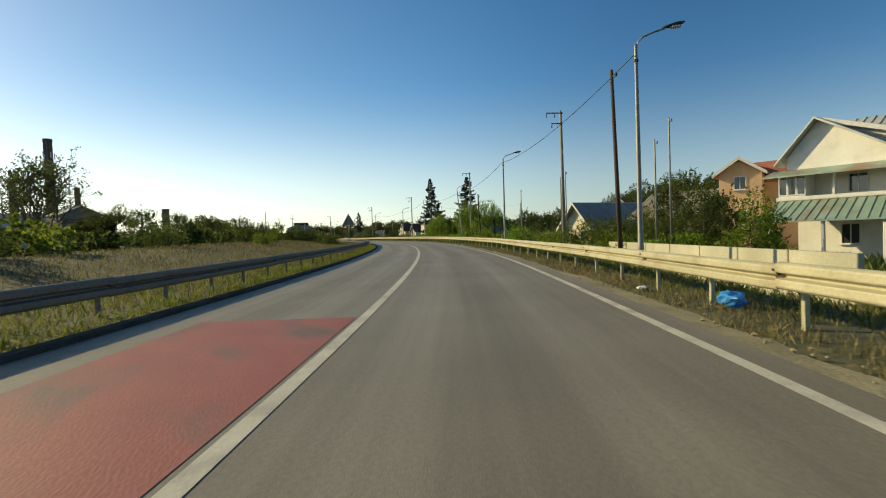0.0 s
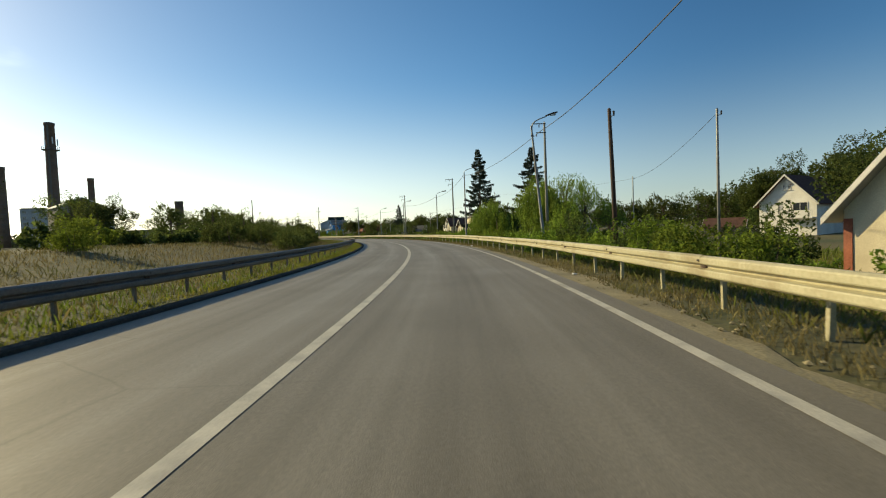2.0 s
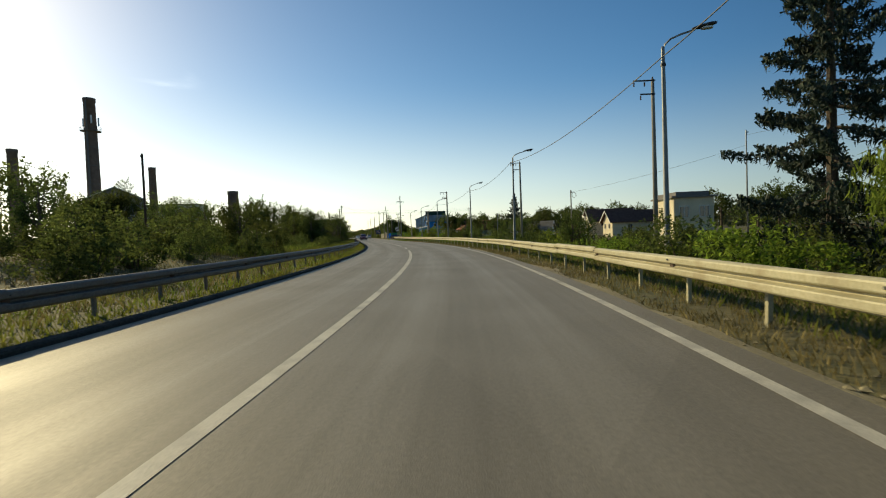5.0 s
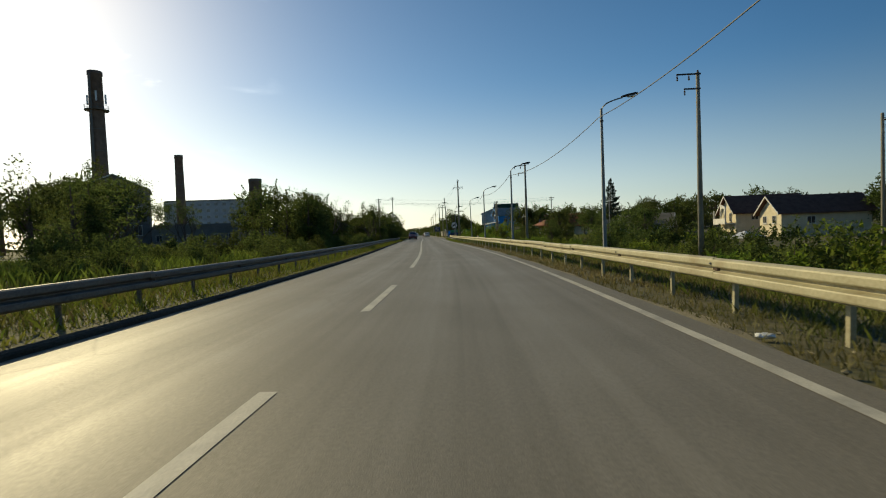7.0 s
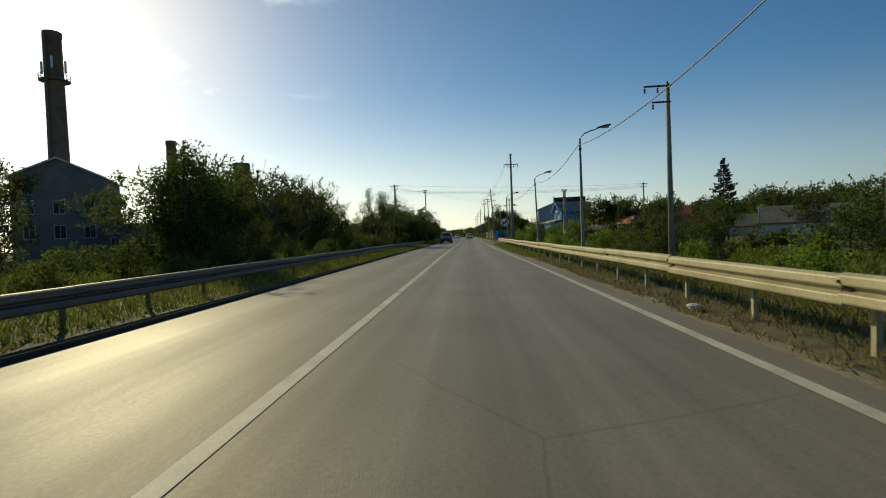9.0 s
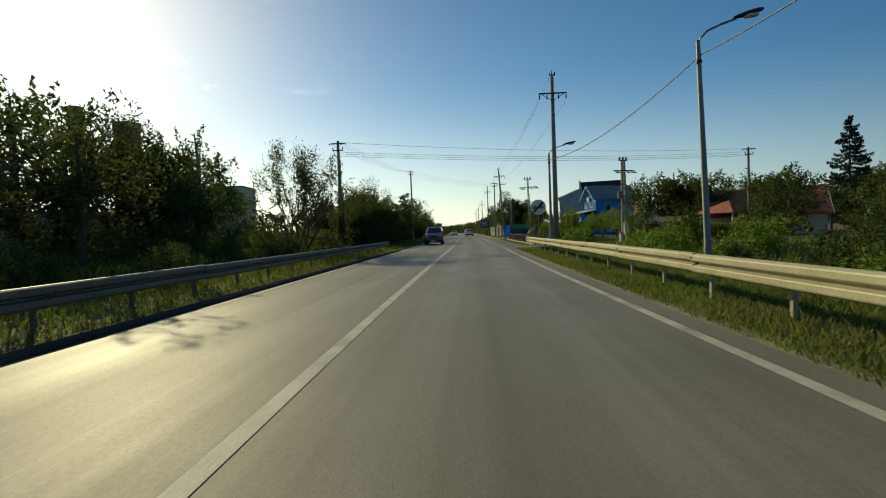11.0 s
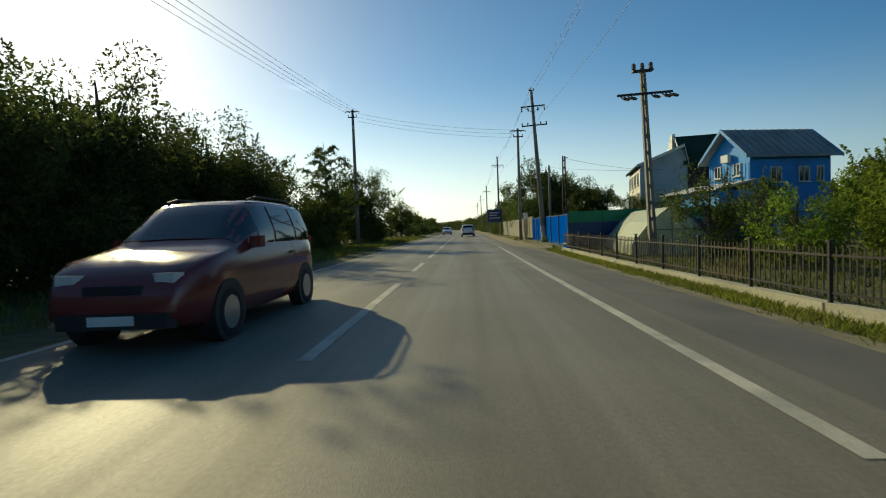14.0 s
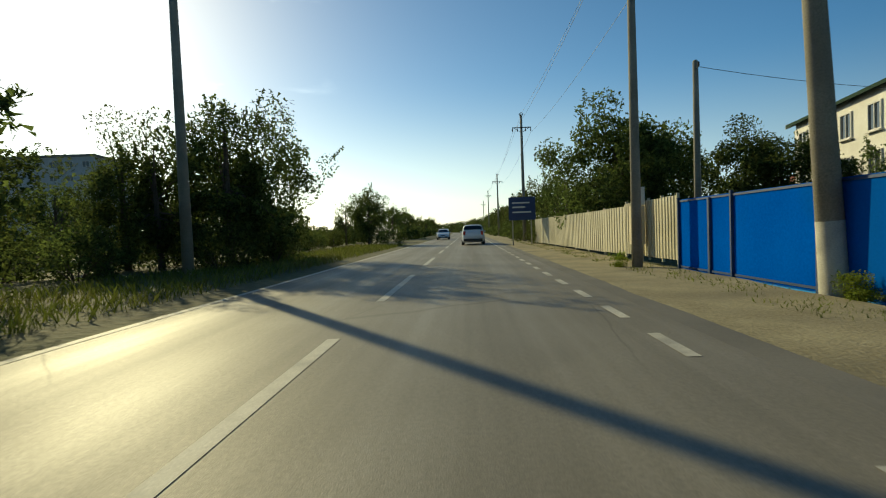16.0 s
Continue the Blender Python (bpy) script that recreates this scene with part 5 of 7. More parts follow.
for i in range(20):
    xx = -4.7 + i * 0.49
    part("seam", Shape().add([(xx, -3.4, 2.01), (xx + 0.04, -3.4, 2.01), (xx * 0.92 + 0.04, -1.53, 3.26), (xx * 0.92, -1.53, 3.26), (xx + 0.02, -3.4, 2.06), (xx * 0.92 + 0.02, -1.53, 3.31)],
                             [(0, 4, 5, 3), (4, 1, 2, 5), (0, 1, 4), (3, 5, 2)]), TEAL_ROOF, cn)
part("balcony", Shape().box(0, -0.76, 3.35, 8.9, 1.5, 0.14).box(0, -1.5, 3.42, 8.9, 0.06, 0.22), WOOD_TRIM, g0, "white balcony edge")
for q in (-4.2, -1.4, 1.4, 4.2):
    part("column", Shape().box(q, -3.1, 0.5, 0.18, 0.18, 2.9, chamfer=0.03), WHITE_WALL, g0)
for q in (-1.4, 1.4, 4.2):
    part("post", Shape().box(q, -1.4, 4.25, 0.12, 0.12, 1.6), WOOD_TRIM, g0)
sh = Shape()
for i in range(7):
    a, b = road_at(11.5 + i * 2.3, 10.8), road_at(13.75 + i * 2.3, 10.8)
    c = (a + b) / 2
    sh.box(0, 0, 0, 0.18, (b - a).length, 1.7, pose(c.x, c.y, -0.5, 0, 0, bearing(12.6 + i * 2.3)), 0.02)
tagged(part("garden_wall", sh, PLINTH), "pale concrete garden wall behind the barrier", "wall")
# apricot house with a red roof
gable_house(40.3, 24.0, -66, 3.0, 5.0, 6.35, 7.4, ORANGE_WALL, ROOF_RED, "apricot house wing with a small red tiled gable", 0.5, z=-1.2, windows=[("-y", 0.0, 5.5, 0.9, 1.1), ("-y", 0.0, 2.7, 0.9, 1.2)])
gable_house(46.2, 21.6, 14, 6.0, 4.5, 5.7, 7.35, ORANGE_WALL, ROOF_RED, "apricot two-storey house with a red tiled roof", 0.5, z=-1.2,
            windows=[("-x", 1.2, 4.6, 0.9, 1.1), ("-x", 3.2, 4.6, 0.9, 1.1), ("-y", 0.0, 4.7, 0.9, 1.2)])
# grey-roofed shed house with a cream gable
ch = gable_house(38.5, 40.7, -88, 4.1, 10.5, 2.65, 5.0, CREAM_WALL, ROOF_GREY, "low cream house with a dark sheet roof and deep eaves", 0.7, z=-1.25, seams=0.6,
            windows=[("-y", 0.9, 1.5, 1.0, 1.1)])
part("corner_strip", Shape().box(-1.9, -0.02, 0.6, 0.3, 0.06, 3.4), ROOF_RED, ch, "faded red corner strip")
part("corner_strip", Shape().box(1.9, -0.02, 0.6, 0.3, 0.06, 3.4), ROOF_RED, ch, "faded red corner strip")
gable_house(46.0, 30.0, 4, 7.6, 6.0, 3.3, 5.55, GREY_WALL, ROOF_OLD, "old house with a broad mossy grey roof", 0.6, z=-1.25, windows=[("-x", 1.5, 2.4, 1.0, 1.1), ("-x", 4.3, 2.4, 1.0, 1.1)])
# white house with a brown roof and a small balcony
w1 = gable_house(82.7, 73.7, -78, 6.6, 11, 4.4, 7.9, WHITE_WALL, ROOF_BROWN, "white gabled house with a brown roof and small balcony", 0.7, z=-1.3,
                 windows=[("-y", -0.9, 3.6, 0.4, 1.4), ("-y", 1.5, 3.6, 1.7, 1.5), ("-y", -0.3, 6.4, 0.3, 0.7), ("-y", 0.3, 6.4, 0.3, 0.7), ("-y", -1.8, 0.9, 1.0, 1.0)])
part("balcony", Shape().box(1.4, -0.6, 2.35, 3.6, 1.2, 0.14).box(1.4, -1.15, 2.85, 3.6, 0.06, 0.9), WHITE_WALL, w1, "white balcony with solid parapet")
# roofs among the trees
gable_house(92.2, 86.6, 32, 5.0, 5.5, 1.3, 2.6, GREY_WALL, ROOF_BROWN, "low cottage with a reddish brown roof", z=-1.3)
gable_house(82.0, 208.0, 60, 6.5, 9, 2.5, 4.4, WHITE_WALL, ROOF_OLD, "low white cottage with an old grey roof", z=-1.2, windows=[("-y", -1.3, 1.4, 0.9, 1.1), ("-y", 1.3, 1.4, 0.9, 1.1)])
flat_block(63.5, 124.5, -12, 3.6, 5, 4.8, CREAM_WALL, "small cream block with open upper windows", "house", "annex", rows=2, cols=2, win=(0.9, 1.1), storey=2.2, first=1.3, z=-1.2)
gable_house(56.5, 91.7, -103, 6.5, 7, 1.2, 3.5, GREY_WALL, ROOF_OLD, "collapsing shed with a patched dark roof", 0.5, z=-1.25, name="shed")
hb = gable_house(89.5, 203.0, -98, 6.2, 11, 4.2, 6.9, CREAM_WALL, ROOF_BROWN, "cream two-storey house with a brown roof and an arched balcony", 0.7, z=-1.3,
                 windows=[("-y", -1.2, 3.3, 0.8, 1.5), ("-y", 1.0, 3.3, 0.8, 1.5), ("-y", 1.5, 0.9, 1.0, 1.2), ("+x", 3, 3.2, 1.2, 1.0), ("+x", 8, 3.2, 1.2, 1.0)])
part("balcony", Shape().box(-0.3, -0.7, 2.2, 5.0, 1.4, 0.16).box(-0.3, -1.37, 2.7, 5.0, 0.08, 0.9), WHITE_WALL, hb, "white balcony with solid parapet")
for q in (-2.7, 0.2, 2.1):
    part("column", Shape().box(q, -1.3, 3.4, 0.22, 0.22, 2.3, chamfer=0.03), WHITE_WALL, hb)
part("arch", Shape().extrude_y([(0.2, 4.2), (0.6, 4.75), (1.2, 4.95), (1.8, 4.75), (2.2, 4.2), (2.2, 5.1), (0.2, 5.6)], -1.4, -1.2), WHITE_WALL, hb, "white arched balcony front")
gable_house(88.6, 190.5, -98, 6.2, 12, 3.7, 6.0, CREAM_WALL, ROOF_BROWN, "cream house with a brown tiled roof and shaded long wall", 0.7, z=-1.3,
            windows=[("-y", -1.5, 2.6, 1.1, 1.2), ("-y", 1.2, 2.6, 1.1, 1.2), ("-y", 1.2, 0.5, 1.0, 1.1), ("+x", 4, 2.4, 1.2, 1.1)])
gz = thing("garden_canopy", "white pavilion canopy on thin posts", "canopy", pose(76.0, 176.5, -2.75, 0, 0, 20))
part("roof", Shape().add([(-1.6, -1.6, 2.1), (1.6, -1.6, 2.1), (1.6, 1.6, 2.1), (-1.6, 1.6, 2.1), (0, 0, 2.8), (-1.6, -1.6, 1.9), (1.6, -1.6, 1.9), (1.6, 1.6, 1.9), (-1.6, 1.6, 1.9)],
                         [(0, 1, 4), (1, 2, 4), (2, 3, 4), (3, 0, 4), (0, 5, 6, 1), (1, 6, 7, 2), (2, 7, 8, 3), (3, 8, 5, 0), (8, 7, 6, 5)]), SIGN_WHITE, gz, "white fabric roof")
for a in (-1.5, 1.5):
    for b in (-1.5, 1.5):
        part("post", Shape().box(a, b, 0.9, 0.06, 0.06, 2.1), ZINC_DARK, gz)
gable_house(84.0, 222.0, 70, 6, 9, 2.2, 3.8, WHITE_WALL, ROOF_OLD, "low white house with a weathered grey roof", z=-1.2)
gable_house(72.0, 228.0, 65, 7, 10, 2.8, 5.4, CREAM_WALL, ROOF_RED, "cream cottage with a red tiled roof", z=-1.0)
gable_house(78.0, 300.0, 20, 8, 12, 4.2, 6.8, WHITE_WALL, ROOF_RED, "white village house with a red roof", z=-0.5)
gable_house(59.6, 231.0, 60, 3.0, 3.2, 1.6, 2.2, GREY_WALL, ROOF_OLD, "low grey garden shed with a shallow roof", 0.35, z=-0.4, name="shed")
# open garden shelter with a red roof
sp = thing("garden_shelter", "open garden shelter with a red tiled hipped roof", "shelter", pose(63.4, 227.0, -0.1, 0, 0, 20))
part("roof", Shape().add([(-3.2, -2.4, 2.2), (3.2, -2.4, 2.2), (3.2, 2.4, 2.2), (-3.2, 2.4, 2.2), (-1.2, 0, 3.4), (1.2, 0, 3.4), (-3.2, -2.4, 2.1), (3.2, -2.4, 2.1), (3.2, 2.4, 2.1), (-3.2, 2.4, 2.1)],
                         [(0, 1, 5, 4), (1, 2, 5), (2, 3, 4, 5), (3, 0, 4), (0, 6, 7, 1), (1, 7, 8, 2), (2, 8, 9, 3), (3, 9, 6, 0), (9, 8, 7, 6)]), ROOF_RED, sp)
for a in (-2.8, 2.8):
    for b in (-2.0, 2.0):
        part("post", Shape().box(a, b, 1.05, 0.16, 0.16, 2.3, chamfer=0.03), WOOD_TRIM, sp)

# blue house with gables and the white house with a dark green roof
bh = gable_house(54.6, 255.5, -77, 4.2, 6.4, 5.75, 7.55, BLUE_WALL, ROOF_GREY, "bright blue wooden house with a dark roof", 0.6, z=-0.1, seams=0.6,
                 windows=[("-y", -1.1, 4.7, 0.7, 0.9), ("-y", 0.9, 4.7, 0.7, 0.9), ("-y", 0.0, 1.8, 1.2, 1.2), ("+x", 2.0, 4.2, 0.9, 1.1), ("+x", 4.2, 4.2, 0.9, 1.1), ("+x", 5.5, 4.2, 0.6, 1.1)])
part("air_conditioner", Shape().box(0.0, -0.2, 5.6, 0.8, 0.3, 0.55, chamfer=0.04), SIGN_WHITE, bh, "white air-conditioner box")
strip_mesh = Shape().box(0, -0.012, 2.6, 0.03, 0.03, 5.0).mesh("batten", BLUE_WALL)
for i in range(14):
    part("batten", strip_mesh, BLUE_WALL, bh, m=pose(-2.0 + i * 0.307, 0, 0))
lean = thing("lean_to", "low blue lean-to with a grey sheet roof", "shed", pose(52.1, 255.9, -0.1, 0, 0, -80))
part("wall", Shape().extrude_y([(-3.2, 0), (3.2, 0), (3.2, 3.2), (-3.2, 3.2)], 0, 2.4), BLUE_WALL, lean)
part("roof", Shape().add([(-3.6, -0.5, 3.2), (3.6, -0.5, 3.2), (3.6, 2.5, 3.8), (-3.6, 2.5, 3.8), (-3.6, -0.5, 3.32), (3.6, -0.5, 3.32), (3.6, 2.5, 3.92), (-3.6, 2.5, 3.92)],
                         [(3, 2, 1, 0), (4, 5, 6, 7), (0, 1, 5, 4), (1, 2, 6, 5), (2, 3, 7, 6), (3, 0, 4, 7)]), GREYBLUE_WALL, lean)
# grey render holds the shade of the side wall; the lit front gets white
wh = gable_house(53.62, 265.84, -10, 4.1, 9.4, 6.6, 8.1, GREYBLUE_WALL, ROOF_GREEN, "pale three-storey house wing with a single-pitch roof, side walls greyed for shade", 0.4, z=-0.1, skew=0.93)
part("facade", Shape().box(-2.08, 4.7, 2.65, 0.06, 9.4, 7.2), WHITE_WALL, wh, "white rendered street front")
for zz in (1.3, 3.4, 5.4):
    for q in (1.4, 3.7, 6.0, 8.2):
        window(wh, -2.12, q, zz, 1.0, 1.2, "-x")
part("ledge", Shape().box(0.2, -0.35, 3.05, 4.4, 0.7, 0.1, chamfer=0.02), CREAM_FENCE, wh, "cream canopy edge along the side wall")
# dark kerb colour on these walls puts their shadow into the material
wb = gable_house(56.25, 268.94, -100, 7.0, 6.5, 6.6, 9.4, KERB, ROOF_GREEN, "rear wing of a house with a broad dark green roof, walls darkened for shadow", 0.4, z=-0.1,
                 windows=[("+x", 1.6, 4.2, 1.1, 1.3), ("+x", 4.4, 4.2, 1.1, 1.3)])
part("parapet", Shape().box(-0.5, -0.5, 9.0, 1.0, 0.3, 1.7).box(-1.45, -0.5, 8.55, 0.9, 0.3, 1.6).box(-2.3, -0.5, 8.0, 0.8, 0.3, 1.5), WHITE_WALL, wb, "stepped white gable parapet")


# ---- fences ----
def picket_fence(pts, h, label, z0=-0.25):
    """Black iron fence on a pale plinth through the given (s, u) points."""
    P = [road_at(s, u) for s, u in pts]
    root = thing("iron_fence", label, "fence", pose(P[0].x, P[0].y, z0))
    inv = root.matrix_basis.inverted()
    post = Shape().box(0, 0, h / 2, 0.06, 0.06, h + 0.06, chamfer=0.01).box(0, 0, h + 0.05, 0.09, 0.09, 0.03).mesh("post", FENCE_IRON)
    picket = Shape().box(0, 0, h / 2, 0.026, 0.016, h - 0.12).mesh("picket", FENCE_IRON)
    rail = Shape().box(1.0, 0, 0, 1.98, 0.03, 0.035).mesh("rail", FENCE_IRON)
    for a, b in zip(P[:-1], P[1:]):
        L = (b - a).length
        n = max(1, round(L / 2.0))
        d = (b - a) / n
        ang = math.degrees(math.atan2(d.y, d.x))
        sh = Shape().box(L / 2, 0, -0.06, L, 0.22, 0.4, chamfer=0.02)
        part("plinth", sh, PLINTH, root, "pale concrete plinth", inv @ pose(a.x, a.y, z0, 0, 0, ang))
        for i in range(n):
            q = a + d * i
            part("post", post, FENCE_IRON, root, m=inv @ pose(q.x, q.y, z0 + 0.14, 0, 0, ang))
            for zz in (0.33, h + 0.02):
                part("rail", rail, FENCE_IRON, root, m=inv @ Matrix.Translation((q.x, q.y, z0 + zz - 0.04)) @ pose(0, 0, 0, 0, 0, ang) @ Matrix.Diagonal((d.length / 2.0, 1, 1, 1)))
            for k in range(1, 14):
                w = q + d * (k / 14)
                part("picket", picket, FENCE_IRON, root, m=inv @ pose(w.x, w.y, z0 + 0.16, 0, 0, ang))
    return root


picket_fence([(226.6, 9.4), (227.2, 8.2), (229.0, 7.35), (232.0, 6.9), (240.0, 6.78), (252.6, 7.05)], 0.86, "black iron picket fence on a pale plinth")


def gate_pillar(x, y):
    root = thing("gate_pillar", "white gate pillar with a small red tile cap", "pillar", pose(x, y, ground_at(x, y) - 0.08, 0, 0, 22), "gate pillars")
    part("pillar", Shape().box(0, 0, 0.42, 0.26, 0.26, 1.0, chamfer=0.02), WHITE_WALL, root)
    part("cap", Shape().add([(-0.19, -0.19, 0.9), (0.19, -0.19, 0.9), (0.19, 0.19, 0.9), (-0.19, 0.19, 0.9), (0, 0, 1.06)], [(0, 1, 4), (1, 2, 4), (2, 3, 4), (3, 0, 4), (3, 2, 1, 0)]), ROOF_RED, root, "red tile cap")


for x, y in ((44.1, 219.4), (46.5, 220.7), (50.4, 222.2), (53.1, 223.9), (55.7, 225.8), (58.3, 227.6)):
    gate_pillar(x, y)


def sheet_fence(s0, s1, u0, u1, z0, h, panel, mat, label, rib, frame=None, group="", depth=0.022, proud=0.0):
    """A fence of ribbed metal sheets between steel posts."""
    a, b = road_at(s0, u0), road_at(s1, u1)
    L = (b - a).length
    ang = math.degrees(math.atan2(b.y - a.y, b.x - a.x))
    root = thing("sheet_fence", label, "fence", pose(a.x, a.y, z0, 0, 0, ang), group)
    n = max(1, round(L / panel))
    w = L / n
    o, x = [], 0.0
    while x < w - rib * 0.5:
        o += [(x, 0.0), (x + rib * 0.42, 0.0), (x + rib * 0.5, -depth), (x + rib * 0.92, -depth)]
        x += rib
    o.append((w, 0.0))
    me = Shape().slab(o + [(p, q + 0.006) for p, q in reversed(o)], 0.06, h).mesh("panel", mat)
    post = Shape().box(0, proud - 0.03, h / 2 + 0.02, 0.07, 0.07, h + 0.1, chamfer=0.01).mesh("post", frame or mat)
    rail = Shape().box(w / 2, proud - 0.05, 0, w, 0.035, 0.045).mesh("rail", frame or mat)
    rng = random.Random(int(s0))
    for i in range(n):
        part("panel", me, mat, root, m=pose(i * w, 0, rng.uniform(-0.015, 0.015)))
        part("post", post, frame or mat, root, m=pose(i * w, 0, 0))
        for zz in (0.12, h - 0.03):
            part("rail", rail, frame or mat, root, m=pose(i * w, 0, zz))
    part("post", post, frame or mat, root, m=pose(L, 0, 0))
    return root


bf = sheet_fence(253.2, 266.0, 7.46, 7.2, -0.1, 1.87, 2.65, BLUE_FENCE, "bright blue sheet-metal fence and gate", 1.32, depth=0.002, frame=BLUE_DARK, proud=0.06)
part("base_wall", Shape().box(6.4, -0.05, -0.2, 12.8, 0.2, 0.5, chamfer=0.02), BLUE_WALL, bf, "light blue low base wall")
part("gate_post", Shape().box(11.2, 0.0, 0.9, 0.12, 0.12, 1.9, chamfer=0.02), BLUE_DARK, bf, "dark blue gate post")
sheet_fence(266.05, 270.2, 7.15, 7.1, 0.1, 1.8, 1.05, CREAM_FENCE, "cream ribbed sheet-metal fence", 0.2)
sheet_fence(270.3, 290.0, 7.1, 6.6, 0.05, 1.75, 2.4, CREAM_FENCE, "long cream sheet-metal fence under trees", 0.3)
p = road_at(268.3, 6.85)
mb = thing("meter_cabinet", "pale meter cabinet fixed by the pole", "cabinet", pose(p.x, p.y, 0, 0, 0, bearing(268)))
part("body", Shape().box(0, 0, 1.15, 0.42, 0.25, 1.2, chamfer=0.02).box(0, 0, 0.3, 0.3, 0.2, 0.6), CREAM_WALL, mb)
part("box", Shape().box(0.05, 0.0, 2.05, 0.34, 0.22, 0.55, chamfer=0.02), WHITE_WALL, mb, "white upper box")
# fence that turns in beside the garden, with a green net
a, b = road_at(253.5, 7.5), road_at(254.2, 19.0)
ang = math.degrees(math.atan2(b.y - a.y, b.x - a.x))
nf = thing("net_fence", "dark blue boarded fence topped with green netting", "fence", pose(a.x, a.y, -0.2, 0, 0, ang))
for i in range(6):
    part("panel", Shape().box(1.0 + i * 2.0, 0, 0.72, 1.96, 0.05, 1.44), BLUE_DARK, nf)
    part("net", Shape().box(1.0 + i * 2.0, 0.01, 1.78, 1.98, 0.02, 0.66), TURQUOISE, nf, "green shade netting")
    if i:
        part("post", Shape().box(i * 2.0, 0.04, 1.02, 0.06, 0.06, 2.2), FENCE_IRON, nf)
p = road_at(252.3, 7.2)
cb = thing("kerb_block", "low concrete block with a blue face", "block", pose(p.x, p.y, -0.24, 0, 0, bearing(252)))
part("block", Shape().box(0, 0, 0.15, 0.3, 0.9, 0.36, chamfer=0.04), BLUE_FENCE, cb)
part("top", Shape().box(0, 0, 0.36, 0.34, 0.95, 0.06, chamfer=0.04), PLINTH, cb, "concrete top")
p = road_at(253.0, 7.5)
ep = thing("end_pillar", "pale concrete pillar at the end of the blue wall", "pillar", pose(p.x, p.y, -0.25, 0, 0, bearing(252)))
part("shaft", Shape().box(0, 0, 0.4, 0.26, 0.26, 0.8, chamfer=0.03), PLINTH, ep)
part("cap", Shape().box(0, 0, 0.83, 0.32, 0.32, 0.06, chamfer=0.03), PLINTH, ep)

# greenhouse
gh = thing("greenhouse", "low greenhouse with milky plastic sheeting", "greenhouse", pose(44.5, 239.0, -0.28, 0, 0, -5) @ Matrix.Diagonal((0.97, 0.72, 0.9, 1)))
prof = [(-1.75, 0.0), (-1.7, 0.55), (-0.9, 1.6), (-0.2, 2.2), (0.0, 2.28), (0.2, 2.2), (0.9, 1.6), (1.7, 0.55), (1.75, 0.0)]
sh = Shape()
n = len(prof)
for yy in (0.0, 2.6, 5.2, 7.8, 10.4):
    sh.v += [(x, yy, z) for x, z in prof]
for i in range(4):
    sh.f += [(i * n + k, i * n + k + 1, (i + 1) * n + k + 1, (i + 1) * n + k) for k in range(n - 1)]
part("cover", sh, FILM, gh, "milky sheeting over hoops")
part("end_wall", Shape().add([(x, 0.02, z) for x, z in prof], [tuple(range(n))]), FILM, gh)
fr = Shape()
for yy in (-0.01, 2.6, 5.2, 7.8, 10.4):
    fr.tube([(x * 0.985, yy, z * 0.985) for x, z in prof], 0.014, 5)
fr.tube([(0, -0.02, 0), (0, -0.02, 2.25)], 0.025, 5).tube([(-1.2, -0.02, 1.2), (1.2, -0.02, 1.2)], 0.022, 5).tube([(0.9, -0.02, 0), (0.9, -0.02, 1.6)], 0.02, 5)
part("frame", fr, LAMP_STEEL, gh, "thin steel hoops")

# ---- plants ----
def leaf_mesh(name, centres, size, mat, rng, droop=0.3, slim=0.55):
    """One pointed leaf at each centre, turned at random."""
    c = np.asarray(centres, float)
    n = len(c)
    a = rng.normal(size=(n, 3))
    a[:, 2] -= droop
    a /= np.linalg.norm(a, axis=1)[:, None]
    b = rng.normal(size=(n, 3))
    b -= (b * a).sum(1)[:, None] * a
    b /= np.linalg.norm(b, axis=1)[:, None]
    k = (size * rng.uniform(0.6, 1.35, n))[:, None]
    v = np.stack([c - a * k * 0.5 + b * k * slim * 0.5, c - a * k * 0.5 - b * k * slim * 0.5, c + a * k * 0.5], 1).reshape(-1, 3)
    me = bpy.data.meshes.new(name)
    me.vertices.add(3 * n)
    me.vertices.foreach_set("co", v.ravel())
    me.loops.add(3 * n)
    me.loops.foreach_set("vertex_index", np.arange(3 * n))
    me.polygons.add(n)
    me.polygons.foreach_set("loop_start", np.arange(0, 3 * n, 3))
    me.polygons.foreach_set("loop_total", np.full(n, 3))
    me.materials.append(mat)
    me.update(calc_edges=True)
    me.validate()
    return me


def clumps(rng, count, leaves, rx, rz, z0, clump, low=0.25, shell=0.55):
    """Leaf places in uneven clumps that fill an egg-shaped crown; also the clumps' own centres."""
    d = rng.normal(size=(count, 3))
    d /= np.linalg.norm(d, axis=1)[:, None]
    r = rng.uniform(shell, 1.0, count) ** 0.7
    lump = 1 + 0.28 * np.sin(d[:, 0] * 3.1 + rng.uniform(0, 6)) + 0.22 * np.sin(d[:, 1] * 4.3 + rng.uniform(0, 6))
    cc = d * (r * lump)[:, None] * [rx, rx, rz]
    cc[:, 2] = np.where(cc[:, 2] < -low * rz, -low * rz + rng.uniform(-0.1, 0.1, count) * rz, cc[:, 2]) + z0
    which = rng.integers(0, count, leaves)
    size = clump * rng.uniform(0.55, 1.25, count)
    off = rng.normal(size=(leaves, 3))
    off *= (size[which] * rng.uniform(0.2, 1.0, leaves) ** 0.5 / (np.linalg.norm(off, axis=1) + 1e-6))[:, None]
    return cc[which] + off, cc


